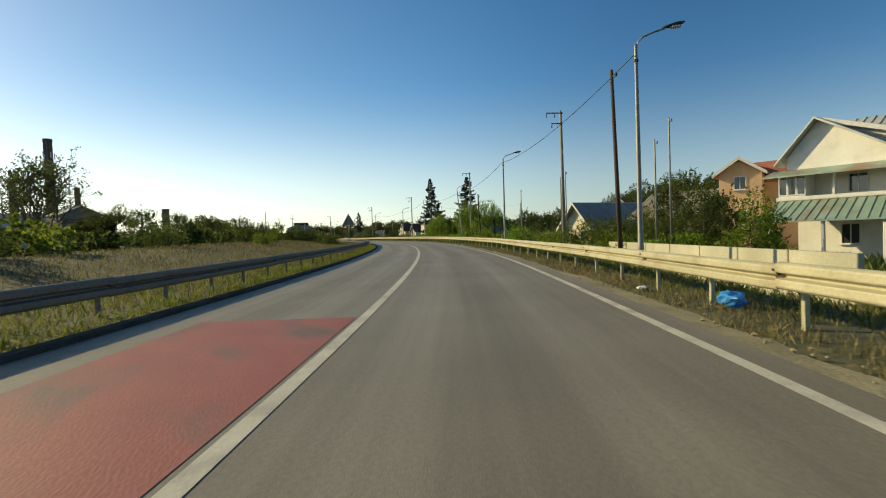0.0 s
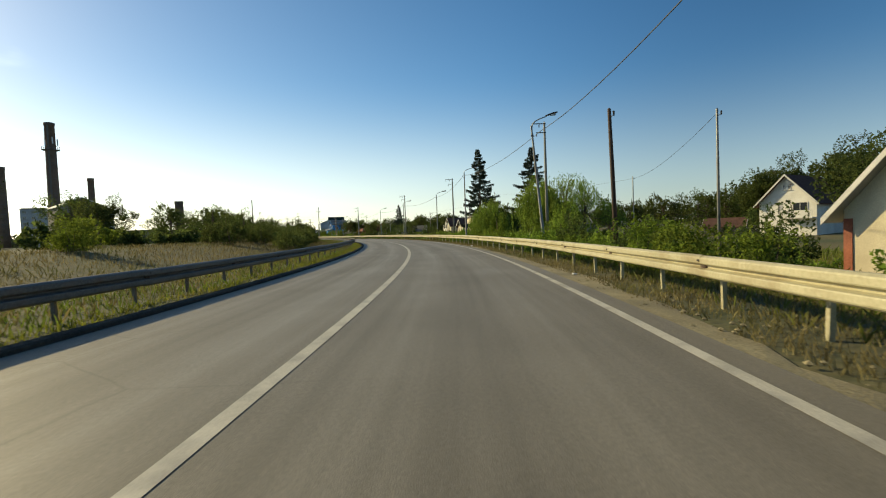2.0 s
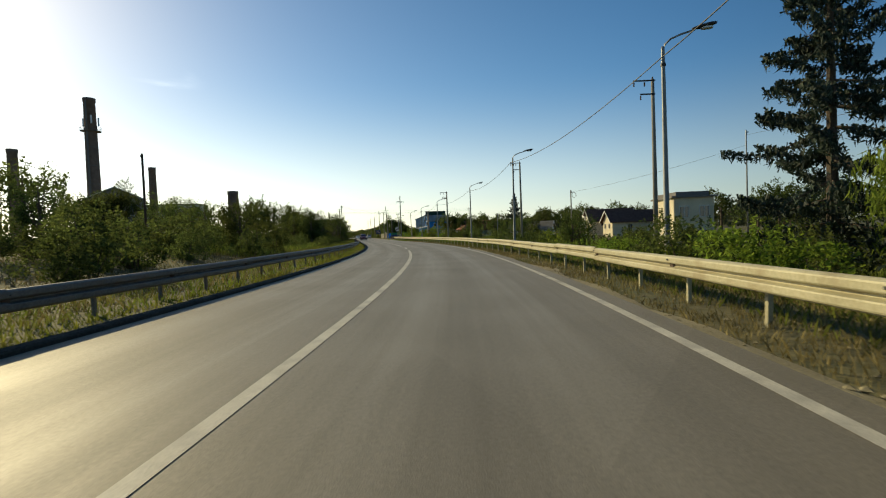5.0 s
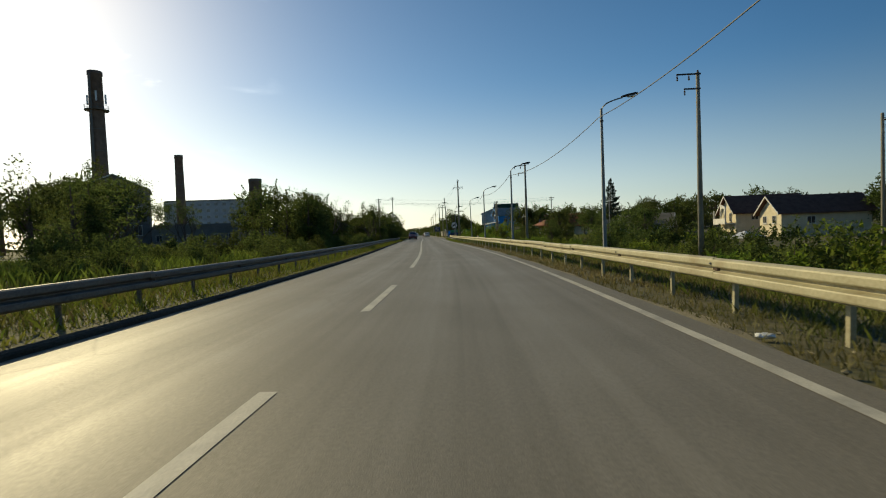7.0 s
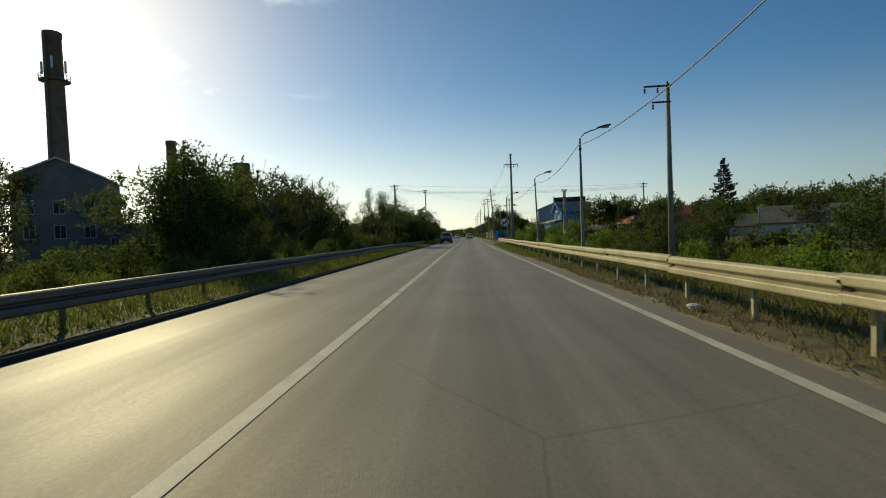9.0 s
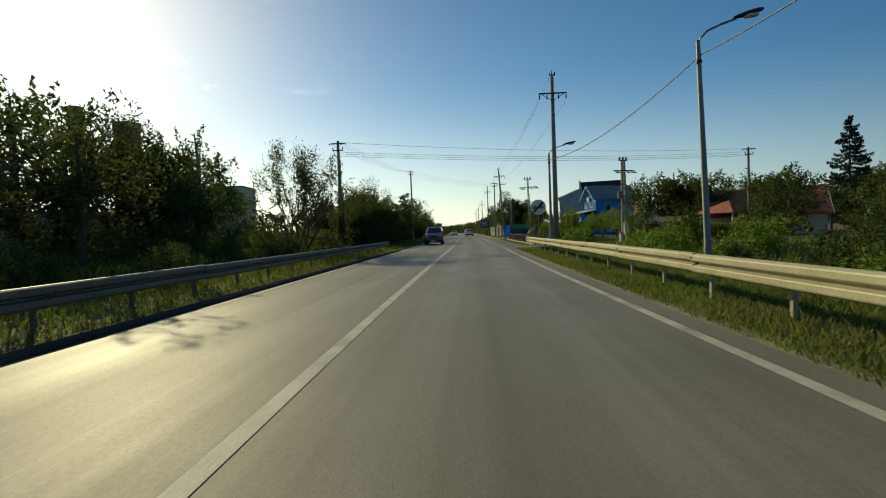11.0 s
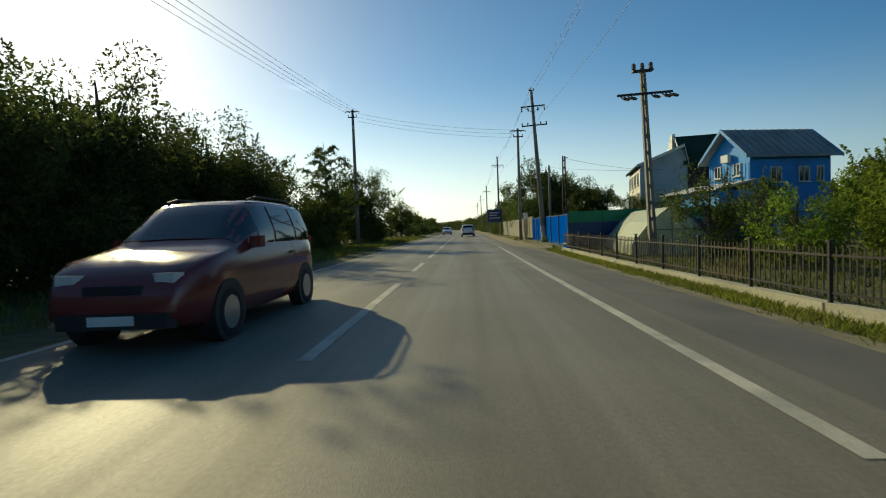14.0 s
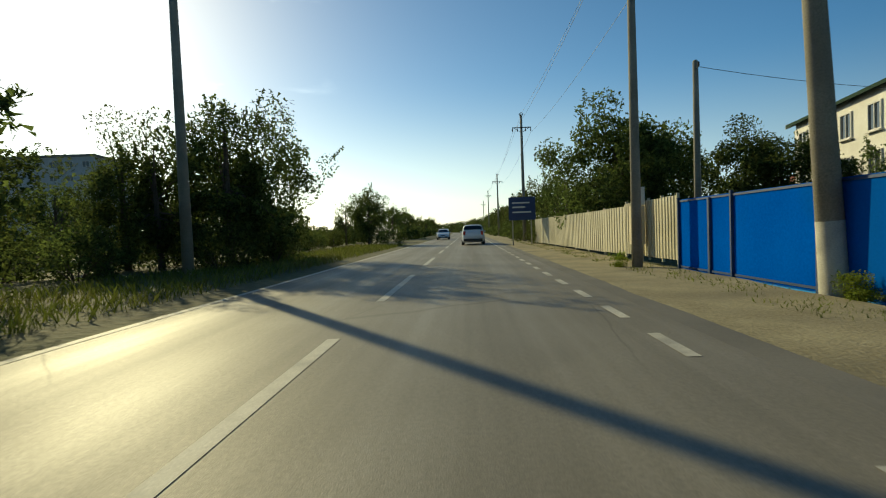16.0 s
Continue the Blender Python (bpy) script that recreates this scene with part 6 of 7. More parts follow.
def broad_tree(h, spread, seed, leaves=4500, size=0.2, mat=None, trunk=0.28, label="leafy dark green roadside tree", clump=0.75, shell=0.5, count=46):
    rng = np.random.default_rng(seed)
    root = thing("tree", label, "tree")
    rz = h * (0.5 - trunk * 0.35)
    z0 = h - rz
    pts, cc = clumps(rng, count, leaves, spread, rz * 0.92, z0, clump, 0.75, shell)
    if trunk < 0.15:
        m = leaves // 4
        a, r = rng.uniform(0, 6.283, m), spread * rng.uniform(0.15, 1.0, m) ** 0.5 * rng.uniform(0.7, 1.0, m)
        pts = np.concatenate([pts, np.stack([r * np.cos(a), r * np.sin(a), rng.uniform(0.02, 0.42, m) * h], 1)])
    # leafy shoots that stand out of the crown
    out = cc[(np.hypot(cc[:, 0], cc[:, 1]) > 0.5 * spread) | (cc[:, 2] > z0)]
    spray = []
    for c in out[rng.integers(0, len(out), 26)]:
        d = np.array([c[0], c[1], (c[2] - z0) + 0.9 * spread]) + rng.normal(size=3) * 0.5
        d /= np.linalg.norm(d)
        reach, lean = clump * rng.uniform(1.0, 2.0), rng.uniform(-0.15, 0.1)
        q = np.linspace(0.3, 1, int(reach * 3.4 / size))[:, None]
        spray.append(c + d * q * reach + np.array([0, 0, lean]) * q * q + rng.normal(size=(len(q), 3)) * size * 0.32 * (1.3 - q))
    pts = np.concatenate([pts[:int(len(pts) * 0.93)]] + spray)
    pts[:, 2] = np.maximum(pts[:, 2], 0.15)
    sh = Shape()
    bend = rng.uniform(-0.25, 0.25, 2)
    r = 0.022 * h
    zt = z0 + rz * 0.2
    sh.tube([(0, 0, -0.3), (bend[0] * 0.3, bend[1] * 0.3, zt * 0.4), (bend[0], bend[1], zt), (bend[0] * 0.5, bend[1] * 0.5, h * 0.9)], [r * 1.25, r, r * 0.7, r * 0.15], 8)
    for c in cc[rng.choice(len(cc), 14, replace=False)]:
        f = rng.uniform(0.35, 0.8)
        a = Vector((bend[0] * f, bend[1] * f, zt * f + 0.2))
        c = Vector(c)
        m = a.lerp(c, 0.5) + Vector((0, 0, 0.25))
        sh.tube([a, m, c], [r * 0.4, r * 0.22, r * 0.07], 5)
    part("trunk", sh, BARK, root)
    part("crown", leaf_mesh("crown", pts, size, mat or LEAF, rng), mat or LEAF, root)
    return root


def bush(w, h, seed, leaves=2900, size=0.155, mat=None, label="dense dark green roadside bush"):
    rng = np.random.default_rng(seed)
    root = thing("bush", label, "bush")
    pts, cc = clumps(rng, 34, leaves, w, h * 0.55, h * 0.45, 0.42 * min(w, h) * 0.75, 0.8, 0.35)
    shoots = []
    for _ in range(16):
        a, r = rng.uniform(0, 6.28), rng.uniform(0.1, 0.8) * w
        x, y, z, k = r * math.cos(a), r * math.sin(a), h * rng.uniform(0.75, 0.95), rng.uniform(0.3, 0.8)
        for i in range(18):
            shoots.append((x + rng.normal() * 0.05, y + rng.normal() * 0.05, z + k * i / 18))
    pts = np.concatenate([pts, np.array(shoots)])
    pts[:, 2] = np.maximum(pts[:, 2], 0.03 + 0.1 * rng.random(len(pts)))
    sh = Shape()
    for c in cc[:10]:
        sh.tube([(0.1 * c[0], 0.1 * c[1], -0.2), (0.5 * c[0], 0.5 * c[1], 0.45 * c[2]), tuple(c)], [0.04, 0.028, 0.008], 5)
    part("wood", sh, BARK, root)
    part("foliage", leaf_mesh("foliage", pts, size, mat or LEAF, rng), mat or LEAF, root)
    return root


def spruce_tree(h, spread, seed):
    rng = np.random.default_rng(seed)
    root = thing("spruce", "tall dark spruce with drooping layered branches", "spruce tree")
    part("trunk", Shape().tube([(0, 0, -0.3), (0, 0, h * 0.5), (0, 0, h)], [h * 0.016, h * 0.01, 0.015], 8), BARK, root)
    pts, sh = [], Shape()
    z = h * 0.12
    while z < h * 0.985:
        f = 1 - z / h
        L0 = spread * (f ** 0.8) * rng.uniform(0.75, 1.1) * (0.75 if z < h * 0.2 else 1.0) + 0.15
        for k in range(int(5 + 4 * f)):
            a = rng.uniform(0, 2 * math.pi)
            L = L0 * rng.uniform(0.6, 1.15)
            dz = -0.28 * L * rng.uniform(0.5, 1.2)
            end = Vector((L * math.cos(a), L * math.sin(a), z + dz + 0.18 * L))
            mid = Vector((0.55 * L * math.cos(a), 0.55 * L * math.sin(a), z + dz * 0.75))
            sh.tube([(0, 0, z), mid, end], [0.03 + 0.02 * f, 0.018, 0.006], 4, cap=False)
            m = int(26 + 62 * L)
            for t in rng.uniform(0.05, 1.0, m) ** 0.62:
                p = Vector((0, 0, z)).lerp(mid, t / 0.55) if t < 0.55 else mid.lerp(end, (t - 0.55) / 0.45)
                side = rng.normal() * 0.16 * (1.15 - t) * L ** 0.5
                pts.append((p.x - math.sin(a) * side, p.y + math.cos(a) * side, p.z - abs(rng.normal()) * 0.16))
        z += rng.uniform(0.4, 0.7) * (0.55 + f)
    part("wood", sh, BARK, root)
    part("foliage", leaf_mesh("foliage", np.array(pts), 0.3, NEEDLE, rng, droop=1.4, slim=0.28), NEEDLE, root)
    return root


def willow_tree(h, spread, seed, leaves=20000, thick=2.0, reach=(0.4, 0.9)):
    rng = np.random.default_rng(seed)
    root = thing("willow", "weeping willow with hanging yellow-green strands", "willow tree")
    sh = Shape().tube([(0, 0, -0.3), (0.1, 0, h * 0.3), (0, 0.1, h * 0.6)], [0.24, 0.17, 0.09], 8)
    pts = []
    boughs = int(11 * thick)
    per = leaves // (boughs * 14)
    for b in range(boughs):
        a0, r0 = 2 * math.pi * (b * 0.618), spread * (0.12 + 0.88 * ((b + 0.5) / boughs) ** 0.6) * rng.uniform(0.85, 1.1)
        crest = h * (1 - 0.42 * (r0 / spread) ** 2) * rng.uniform(0.84, 1.05)
        fall = rng.uniform(*reach)
        bx, by = r0 * math.cos(a0), r0 * math.sin(a0)
        part("bough", Shape().tube([(0.04, 0.05, h * 0.45), (bx * 0.45, by * 0.45, crest * 0.92), (bx * 0.85, by * 0.85, crest)], [0.045, 0.028, 0.01], 5), BARK, root)
        for _ in range(14):
            x, y = bx + rng.normal() * 0.36, by + rng.normal() * 0.36
            top_z = crest + rng.normal() * 0.18
            length = fall * top_z * rng.uniform(0.65, 1.15)
            sway = rng.normal(size=2) * 0.2
            for t in rng.uniform(0, 1, per) ** 0.85:
                arch = math.sin(min(1.0, t * 2.5) * 1.57)
                pts.append((x * (0.74 + 0.28 * arch) + sway[0] * t + rng.normal() * 0.09, y * (0.74 + 0.28 * arch) + sway[1] * t + rng.normal() * 0.09, max(0.1, top_z + 0.22 * (1 - arch) - length * t)))
    part("trunk", sh, BARK, root)
    part("foliage", leaf_mesh("foliage", np.array(pts), 0.26, LEAF_WILLOW, rng, droop=2.6, slim=0.2), LEAF_WILLOW, root, "hanging leafy strands")
    return root


def thin_tree(h, spread, seed, leaves=700, label="half-bare tree with sparse foliage"):
    """Fine bare branches with a few leaves."""
    rng = np.random.default_rng(seed)
    root = thing("tree", label, "tree")
    sh, tips = Shape(), []
    def grow(p, d, L, r, depth):
        q = p + d * L
        sh.tube([p, p.lerp(q, 0.5) + Vector(rng.normal(size=3)) * L * 0.05, q], [r, r * 0.8, r * 0.55], 5 if depth else 7, cap=False)
        if depth >= 4:
            tips.append((p, q))
            return
        for _ in range(3 if depth < 3 else 2):
            e = (d + Vector(rng.normal(size=3)) * 0.5 + Vector((0, 0, 0.12))).normalized()
            grow(p.lerp(q, rng.uniform(0.55, 1.0)), e, L * rng.uniform(0.55, 0.85), r * 0.55, depth + 1)
    for _ in range(3):
        e = Vector((rng.normal() * 0.22 * spread / h * 4, rng.normal() * 0.22 * spread / h * 4, 1)).normalized()
        grow(Vector((rng.normal() * 0.2, rng.normal() * 0.2, -0.2)), e, h * 0.36, 0.013 * h, 0)
    part("trunk", sh, BARK, root)
    if leaves:
        k = rng.integers(0, len(tips), leaves)
        pts = np.array([tuple(tips[i][0].lerp(tips[i][1], rng.uniform(0.3, 1.1))) for i in k]) + rng.normal(size=(leaves, 3)) * (0.12 if leaves < 4000 else 0.26)
        part("foliage", leaf_mesh("foliage", pts, 0.2 if leaves < 4000 else 0.15, LEAF, rng), LEAF, root)
    return root


def spray_tree(h, spread, seed, leaves, label):
    """Long rising limbs hung with drooping leaf sprays, over a dense foot."""
    rng = np.random.default_rng(seed)
    root = thing("tree", label, "tree")
    sh = Shape().tube([(0, 0, -0.3), (0.1, 0, h * 0.5), (0, 0.1, h * 0.97)], [0.014 * h, 0.01 * h, 0.012], 7)
    pts, n = [], 22
    for b in range(n):
        f = b / (n - 1)
        a, z = 2.4 * b + rng.uniform(-0.4, 0.4), h * (0.2 + 0.66 * f)
        L = spread * (1 - 0.62 * f) * rng.uniform(0.7, 1.1)
        e = Vector((L * math.cos(a), L * math.sin(a), z + L * rng.uniform(0.25, 0.7)))
        m = Vector((0.5 * e.x, 0.5 * e.y, z + (e.z - z) * 0.65))
        sh.tube([(0, 0, z), m, e], [0.035, 0.022, 0.006], 5)
        for t in rng.uniform(0.15, 1.05, 11):
            p = Vector((0, 0, z)).lerp(m, t * 2) if t < 0.5 else m.lerp(e, t * 2 - 1)
            c, k = rng.uniform(0, 6.28), rng.uniform(0.35, 0.75)
            for q in np.linspace(0, 1, max(4, int(leaves * 0.7 / (n * 11)))):
                pts.append((p.x + math.cos(c) * k * q, p.y + math.sin(c) * k * q, p.z + 0.12 * k * q - 0.55 * k * q * q))
    pts = np.array(pts) + rng.normal(size=(len(pts), 3)) * 0.055
    foot, _ = clumps(rng, 40, int(leaves * 0.45), spread * 0.62, h * 0.3, h * 0.3, 0.6, 0.9, 0.3)
    part("trunk", sh, BARK, root)
    part("foliage", leaf_mesh("foliage", np.concatenate([pts, foot]), 0.17, LEAF, rng, droop=0.7, slim=0.42), LEAF, root)
    return root


def scaled(x, y, turn, k, kz=None, sink=0.0):
    z = ground_at(x, y) - sink
    return pose(x, y, z, 0, 0, turn) @ Matrix.Diagonal((k, k, kz or k, 1))


# the kinds, each built once and then copied
KINDS = {}
SCRUB = []


def plant(kind, x, y, k=1.0, kz=None, turn=None, group=""):
    """Stands a plant of a kind at a place; the first of a kind is the one that was built."""
    rng = PLANT_RNG
    t = rng.uniform(0, 360) if turn is None else turn
    along, off = to_road(x, y)
    off = abs(off) if along < 312 else 30.0
    if off > 17 and "far_" + kind in KINDS:
        if "bush" in kind or off > 22:
            kind = "far_" + kind
    if kind in ("far_bush", "far_light_bush"):
        SCRUB.append((x, y, ground_at(x, y), k, kind))
        return None
    root = KINDS[kind][rng.randrange(len(KINDS[kind]))]
    m = scaled(x, y, t, k, kz)
    if not root.get("placed"):
        root["placed"] = 1
        root.matrix_basis = m
        return root
    made = copy_thing(root, Matrix.Identity(4))
    made.matrix_basis = m
    return made


PLANT_RNG = random.Random(11)
GARDEN = "sunlit yellow-green garden tree"
ROADSIDE = "dense bushy roadside tree leafed to the ground"
KINDS["bush"] = [bush(1.7, 2.3, 1), bush(2.0, 2.0, 2), bush(1.5, 2.8, 3)]
KINDS["light_bush"] = [bush(1.6, 1.9, 4, mat=LEAF_YELLOW, label="yellow-green bush behind the barrier"), bush(1.9, 1.6, 5, mat=LEAF_YELLOW, label="low yellow-green bush in the sun")]
KINDS["far_bush"] = KINDS["far_light_bush"] = []
KINDS["tree"] = [broad_tree(6.5, 2.3, 6, 4500, 0.19, trunk=0.14), broad_tree(7.0, 2.6, 7, 5200, 0.19, trunk=0.12), broad_tree(6.0, 2.1, 8, 4200, 0.19)]
KINDS["far_tree"] = [broad_tree(6.6, 2.4, 54, 2500, 0.275, label="green tree away from the road"), broad_tree(6.9, 2.7, 55, 2700, 0.275, label="green tree away from the road")]
KINDS["poplar"] = [broad_tree(7.0, 1.6, 9, 4800, 0.19, trunk=0.12, label="upright dense tree by the roadside"), broad_tree(6.5, 1.9, 10, 5200, 0.19, trunk=0.1, label="upright dense tree by the roadside")]
KINDS["light_tree"] = [broad_tree(6.0, 2.2, 12, 4600, 0.18, trunk=0.13, mat=LEAF_YELLOW, label=GARDEN), broad_tree(5.2, 2.4, 13, 4600, 0.18, mat=LEAF_YELLOW, label=GARDEN)]
KINDS["walnut"] = [broad_tree(7.6, 3.6, 14, 25000, 0.195, trunk=0.14, label="broad walnut tree with a full dark crown", clump=0.95, count=110, shell=0.35)]
KINDS["thin"] = [thin_tree(7.5, 3.0, 15, 1300), thin_tree(7.0, 2.6, 16, 1800)]
KINDS["thicket"] = [broad_tree(6.8, 2.7, 31, 12500, 0.16, trunk=0.03, label=ROADSIDE, count=90, shell=0.3), broad_tree(6.4, 2.5, 32, 12000, 0.16, trunk=0.03, label=ROADSIDE, count=90, shell=0.3)]
KINDS["ragged"] = [spray_tree(7.6, 2.7, 43, 11000, "ragged leafy roadside tree with spiky shoots")]
KINDS["autumn"] = [thin_tree(9.0, 4.2, 41, 8500, "large thinning tree with ragged foliage")]
KINDS["bare"] = [thin_tree(7.5, 3.0, 17, 60, "nearly leafless grey tree")]
KINDS["spruce"] = [spruce_tree(16.0, 5.4, 18), spruce_tree(15.6, 5.0, 28)]
KINDS["willow"] = [willow_tree(6.8, 3.1, 19), willow_tree(6.2, 2.8, 20)]
KINDS["thin_willow"] = [willow_tree(7.8, 3.3, 29, 4300, 1.2, (0.16, 0.42))]


def by_road(kind, s, u, k=1.0, kz=None):
    p = road_at(s, u)
    return plant(kind, p.x, p.y, k, kz)


R = random.Random(5)
# works' side, first stretch: low scrub on the bank, thickening towards the straight
for s in range(14, 128, 5):
    for base, k0 in ((-15.5, 0.6), (-21.0, 0.68), (-29.0, 0.78)):
        if R.random() < 0.85:
            by_road("bush" if R.random() < 0.75 else "light_bush", s + R.uniform(-2.5, 2.5), base + R.uniform(-2.5, 2.0), k0 * R.uniform(0.75, 1.15))
by_road("thin", 49, -34, 1.45), by_road("thin", 54, -36.5, 1.35), by_road("tree", 123, -24, 0.85), by_road("tree", 126, -11.8, 0.6), by_road("tree", 101, -17.5, 0.55)
for s, u, k in ((66, -31, 0.7), (84, -27, 0.65), (93, -33, 0.8), (112, -28, 0.8), (118, -20, 0.65)):
    by_road("tree", s, u, k)
for s in range(74, 130, 4):
    by_road("bush", s + R.uniform(-1.5, 1.5), -9.6 + R.uniform(-1.3, 0.8), R.uniform(0.5, 0.82))
    if R.random() < 0.7:
        by_road("bush", s + R.uniform(-1.5, 1.5), -13.0 + R.uniform(-1.5, 1.0), R.uniform(0.65, 0.95))
plant("autumn", 0.8, 171.0, 1.25)
# works' side, along the straight behind the barrier
for s in range(128, 218, 3):
    by_road("bush", s + R.uniform(-1.5, 1.5), -8.8 + R.uniform(-1.0, 0.6) - (2.0 if s < 150 else 0), R.uniform(0.36, 0.56))
    if R.random() < 0.8:
        by_road("bush", s + R.uniform(-1.5, 1.5), -12.5 + R.uniform(-2, 1), R.uniform(0.45, 0.68))
    if R.random() < 0.7:
        by_road("bush", s + R.uniform(-1.5, 1.5), -18 + R.uniform(-2, 2), R.uniform(0.5, 0.8))
for s, u, kind, k in ((169, -32, "thin", 1.15), (174, -30, "thin", 1.25), (183, -12.9, "tree", 0.9), (179, -15, "tree", 0.85), (198, -12, "tree", 0.88), (212, -18.8, "walnut", 1.04), (192, -13.1, "bare", 1.2),
                      (201.6, -25, "tree", 1.36), (206, -22, "tree", 1.45), (214, -26, "tree", 1.6), (209, -30, "tree", 1.15), (190, -14.5, "tree", 0.5), (211, -40.8, "thin", 1.4), (213.5, -9.6, "thin", 0.95), (202.5, -54, "walnut", 1.7), (206, -60, "walnut", 1.5), (171.5, -29.5, "autumn", 0.85), (176, -11.8, "thicket", 0.95), (179.5, -12.6, "thicket", 0.85), (187, -15.5, "thin", 0.85), (223, -12.5, "bush", 0.8), (219, -11.5, "bush", 0.7), (214.8, -10.5, "bush", 0.6), (221, -15, "bush", 0.9), (218.5, -19.5, "tree", 1.5), (225.4, -34, "thin", 1.2),
                      (160, -24, "tree", 0.95), (152, -20, "tree", 0.75), (145, -17, "tree", 0.65), (139, -22, "tree", 0.75), (208, -13.5, "tree", 0.8), (197, -16, "tree", 0.95)):
    by_road(kind, s, u, k)
# works' side, dense belt close to the road, stepping back past the bend of the verge
for s in range(227, 263, 3):
    back = 1.2 * smooth(235, 240, s) + 2.4 * smooth(245, 249, s)
    by_road("thicket" if R.random() < 0.85 else "poplar", s + R.uniform(-1, 1), -9.8 - back + R.uniform(-0.7, 0.4), (0.64 + 0.24 * smooth(226, 236, s) + 0.18 * smooth(237, 242, s)) * R.uniform(0.94, 1.06))
    by_road("bush", s + R.uniform(-1, 1), -7.6 - back * 0.3 + R.uniform(-0.3, 0.4), R.uniform(0.5, 0.75))
    by_road("bush", s + R.uniform(-1, 1), -9.2 - back * 0.5 + R.uniform(-0.5, 0.4), R.uniform(0.7, 0.95))
    if s > 237:
        by_road("tree", s + R.uniform(-1, 1), -15 - back * 0.4 + R.uniform(-1, 1), R.uniform(0.85, 1.0))
for s in range(221, 256, 4):
    for u in (-14, -19, -25, -32):
        by_road("bush", s + R.uniform(-2, 2), u + R.uniform(-2, 2), R.uniform(0.55, 0.85))
by_road("ragged", 260.3, -8.4, 1.05), by_road("ragged", 257.0, -11.4, 0.75), by_road("thicket", 258.8, -10.2, 0.62), by_road("thicket", 262.5, -9.8, 0.66), by_road("thicket", 251.0, -10.4, 0.96), by_road("thicket", 247.5, -10.6, 0.96), by_road("thicket", 254.2, -11.8, 0.86), plant("autumn", -18.6, 99.0, 1.6), by_road("thicket", 274.4, -9.2, 1.18), by_road("thicket", 277.5, -9.4, 1.05), by_road("thicket", 273.0, -13.0, 0.88), by_road("poplar", 272.2, -11.0, 0.85)
by_road("bush", 271.5, -8.2, 0.8), by_road("bush", 275.0, -7.4, 0.7), by_road("bush", 279.0, -8.5, 0.8), by_road("bush", 268.0, -14.0, 0.9), by_road("bush", 265, -16, 0.9), by_road("thicket", 302, -8.4, 0.9)
for s in range(256, 330, 4):
    by_road("bush", s, -13 + R.uniform(-2, 2), R.uniform(0.55, 0.8))
    by_road("bush", s, -19 + R.uniform(-3, 2), R.uniform(0.8, 1.1))
    by_road("tree", s, -27 + R.uniform(-3, 3), R.uniform(0.7, 0.95))
for s in range(308, 640, 8):
    by_road("tree", s + R.uniform(-3, 3), -10.5 + R.uniform(-2, 1), R.uniform(0.6, 0.85))
    if R.random() < 0.6:
        by_road("bush", s + R.uniform(-3, 3), -8.0, R.uniform(0.7, 1.0))
# village side, gardens behind the barrier
for s in range(24, 76, 4):
    by_road("bush" if R.random() < 0.5 else "light_bush", s + R.uniform(-2, 2), 14.5 + R.uniform(-1.5, 3.5), R.uniform(0.85, 1.25))
    by_road("light_bush", s + R.uniform(-2, 2), 11.5 + R.uniform(-1, 1), R.uniform(0.6, 0.95))
for s, u, kind, k in ((24.5, 17.0, "light_tree", 0.6), (27.0, 17.0, "tree", 0.75), (29.5, 17.5, "tree", 0.72), (28.5, 15.5, "light_bush", 0.9), (33.5, 17.0, "tree", 0.55), (36, 19, "tree", 0.5), (41.5, 16, "bush", 1.3), (55.5, 35, "tree", 1.3), (63, 40, "tree", 1.3), (74.7, 42.4, "tree", 1.4), (69, 36, "tree", 1.15), (44.5, 21, "bush", 1.3),
                      (63.1, 9.6, "light_bush", 1.0), (66.5, 9.8, "light_bush", 1.1), (69, 11.5, "light_tree", 0.65), (73, 13, "light_bush", 1.4), (48, 30, "tree", 1.0), (58, 28, "tree", 0.8)):
    by_road(kind, s, u, k)
for s, u, kind, k in ((211, 7.4, "light_bush", 0.5), (212.6, 7.7, "light_bush", 0.6), (214.0, 8.2, "light_bush", 0.6), (215.0, 8.8, "light_bush", 0.5), (209, 12.5, "light_bush", 0.7), (212, 13.0, "light_bush", 0.6), (214.3, 14.8, "light_bush", 0.8)):
    by_road(kind, s, u, k)
for x, y, k in ((46.2, 201.5, 0.4), (47.4, 203.6, 0.5), (46.6, 205.8, 0.36), (48.6, 206.8, 0.5)):
    plant("light_bush", x, y, k)
# willows and spruces
plant("willow", 46.7, 76.7, 0.92, 1.26), plant("thin_willow", 50.0, 77.0, 1.1), plant("thin_willow", 48.2, 74.2, 0.98), plant("thin_willow", 49.8, 73.0, 0.95), plant("bush", 47.5, 71.5, 0.7), plant("bush", 49.0, 75.0, 0.75), plant("thin_willow", 48.8, 78.6, 0.95), plant("light_tree", 45.6, 84.6, 0.72), plant("tree", 48.0, 88.5, 0.85), plant("thin_willow", 51.5, 71.0, 0.6), plant("bush", 50.5, 69.5, 0.75)
plant("tree", 36.5, 33.5, 0.47), plant("light_tree", 38.0, 31.0, 0.62), plant("tree", 39.6, 29.2, 0.9), plant("willow", 46.4, 88.0, 0.85), plant("light_tree", 50.0, 90.0, 0.9), plant("willow", 49.5, 92.5, 0.95), plant("tree", 59.0, 97.5, 0.8), plant("tree", 39.6, 33.4, 0.58), plant("tree", 38.4, 35.2, 0.56), plant("tree", 52.0, 81.5, 0.8)
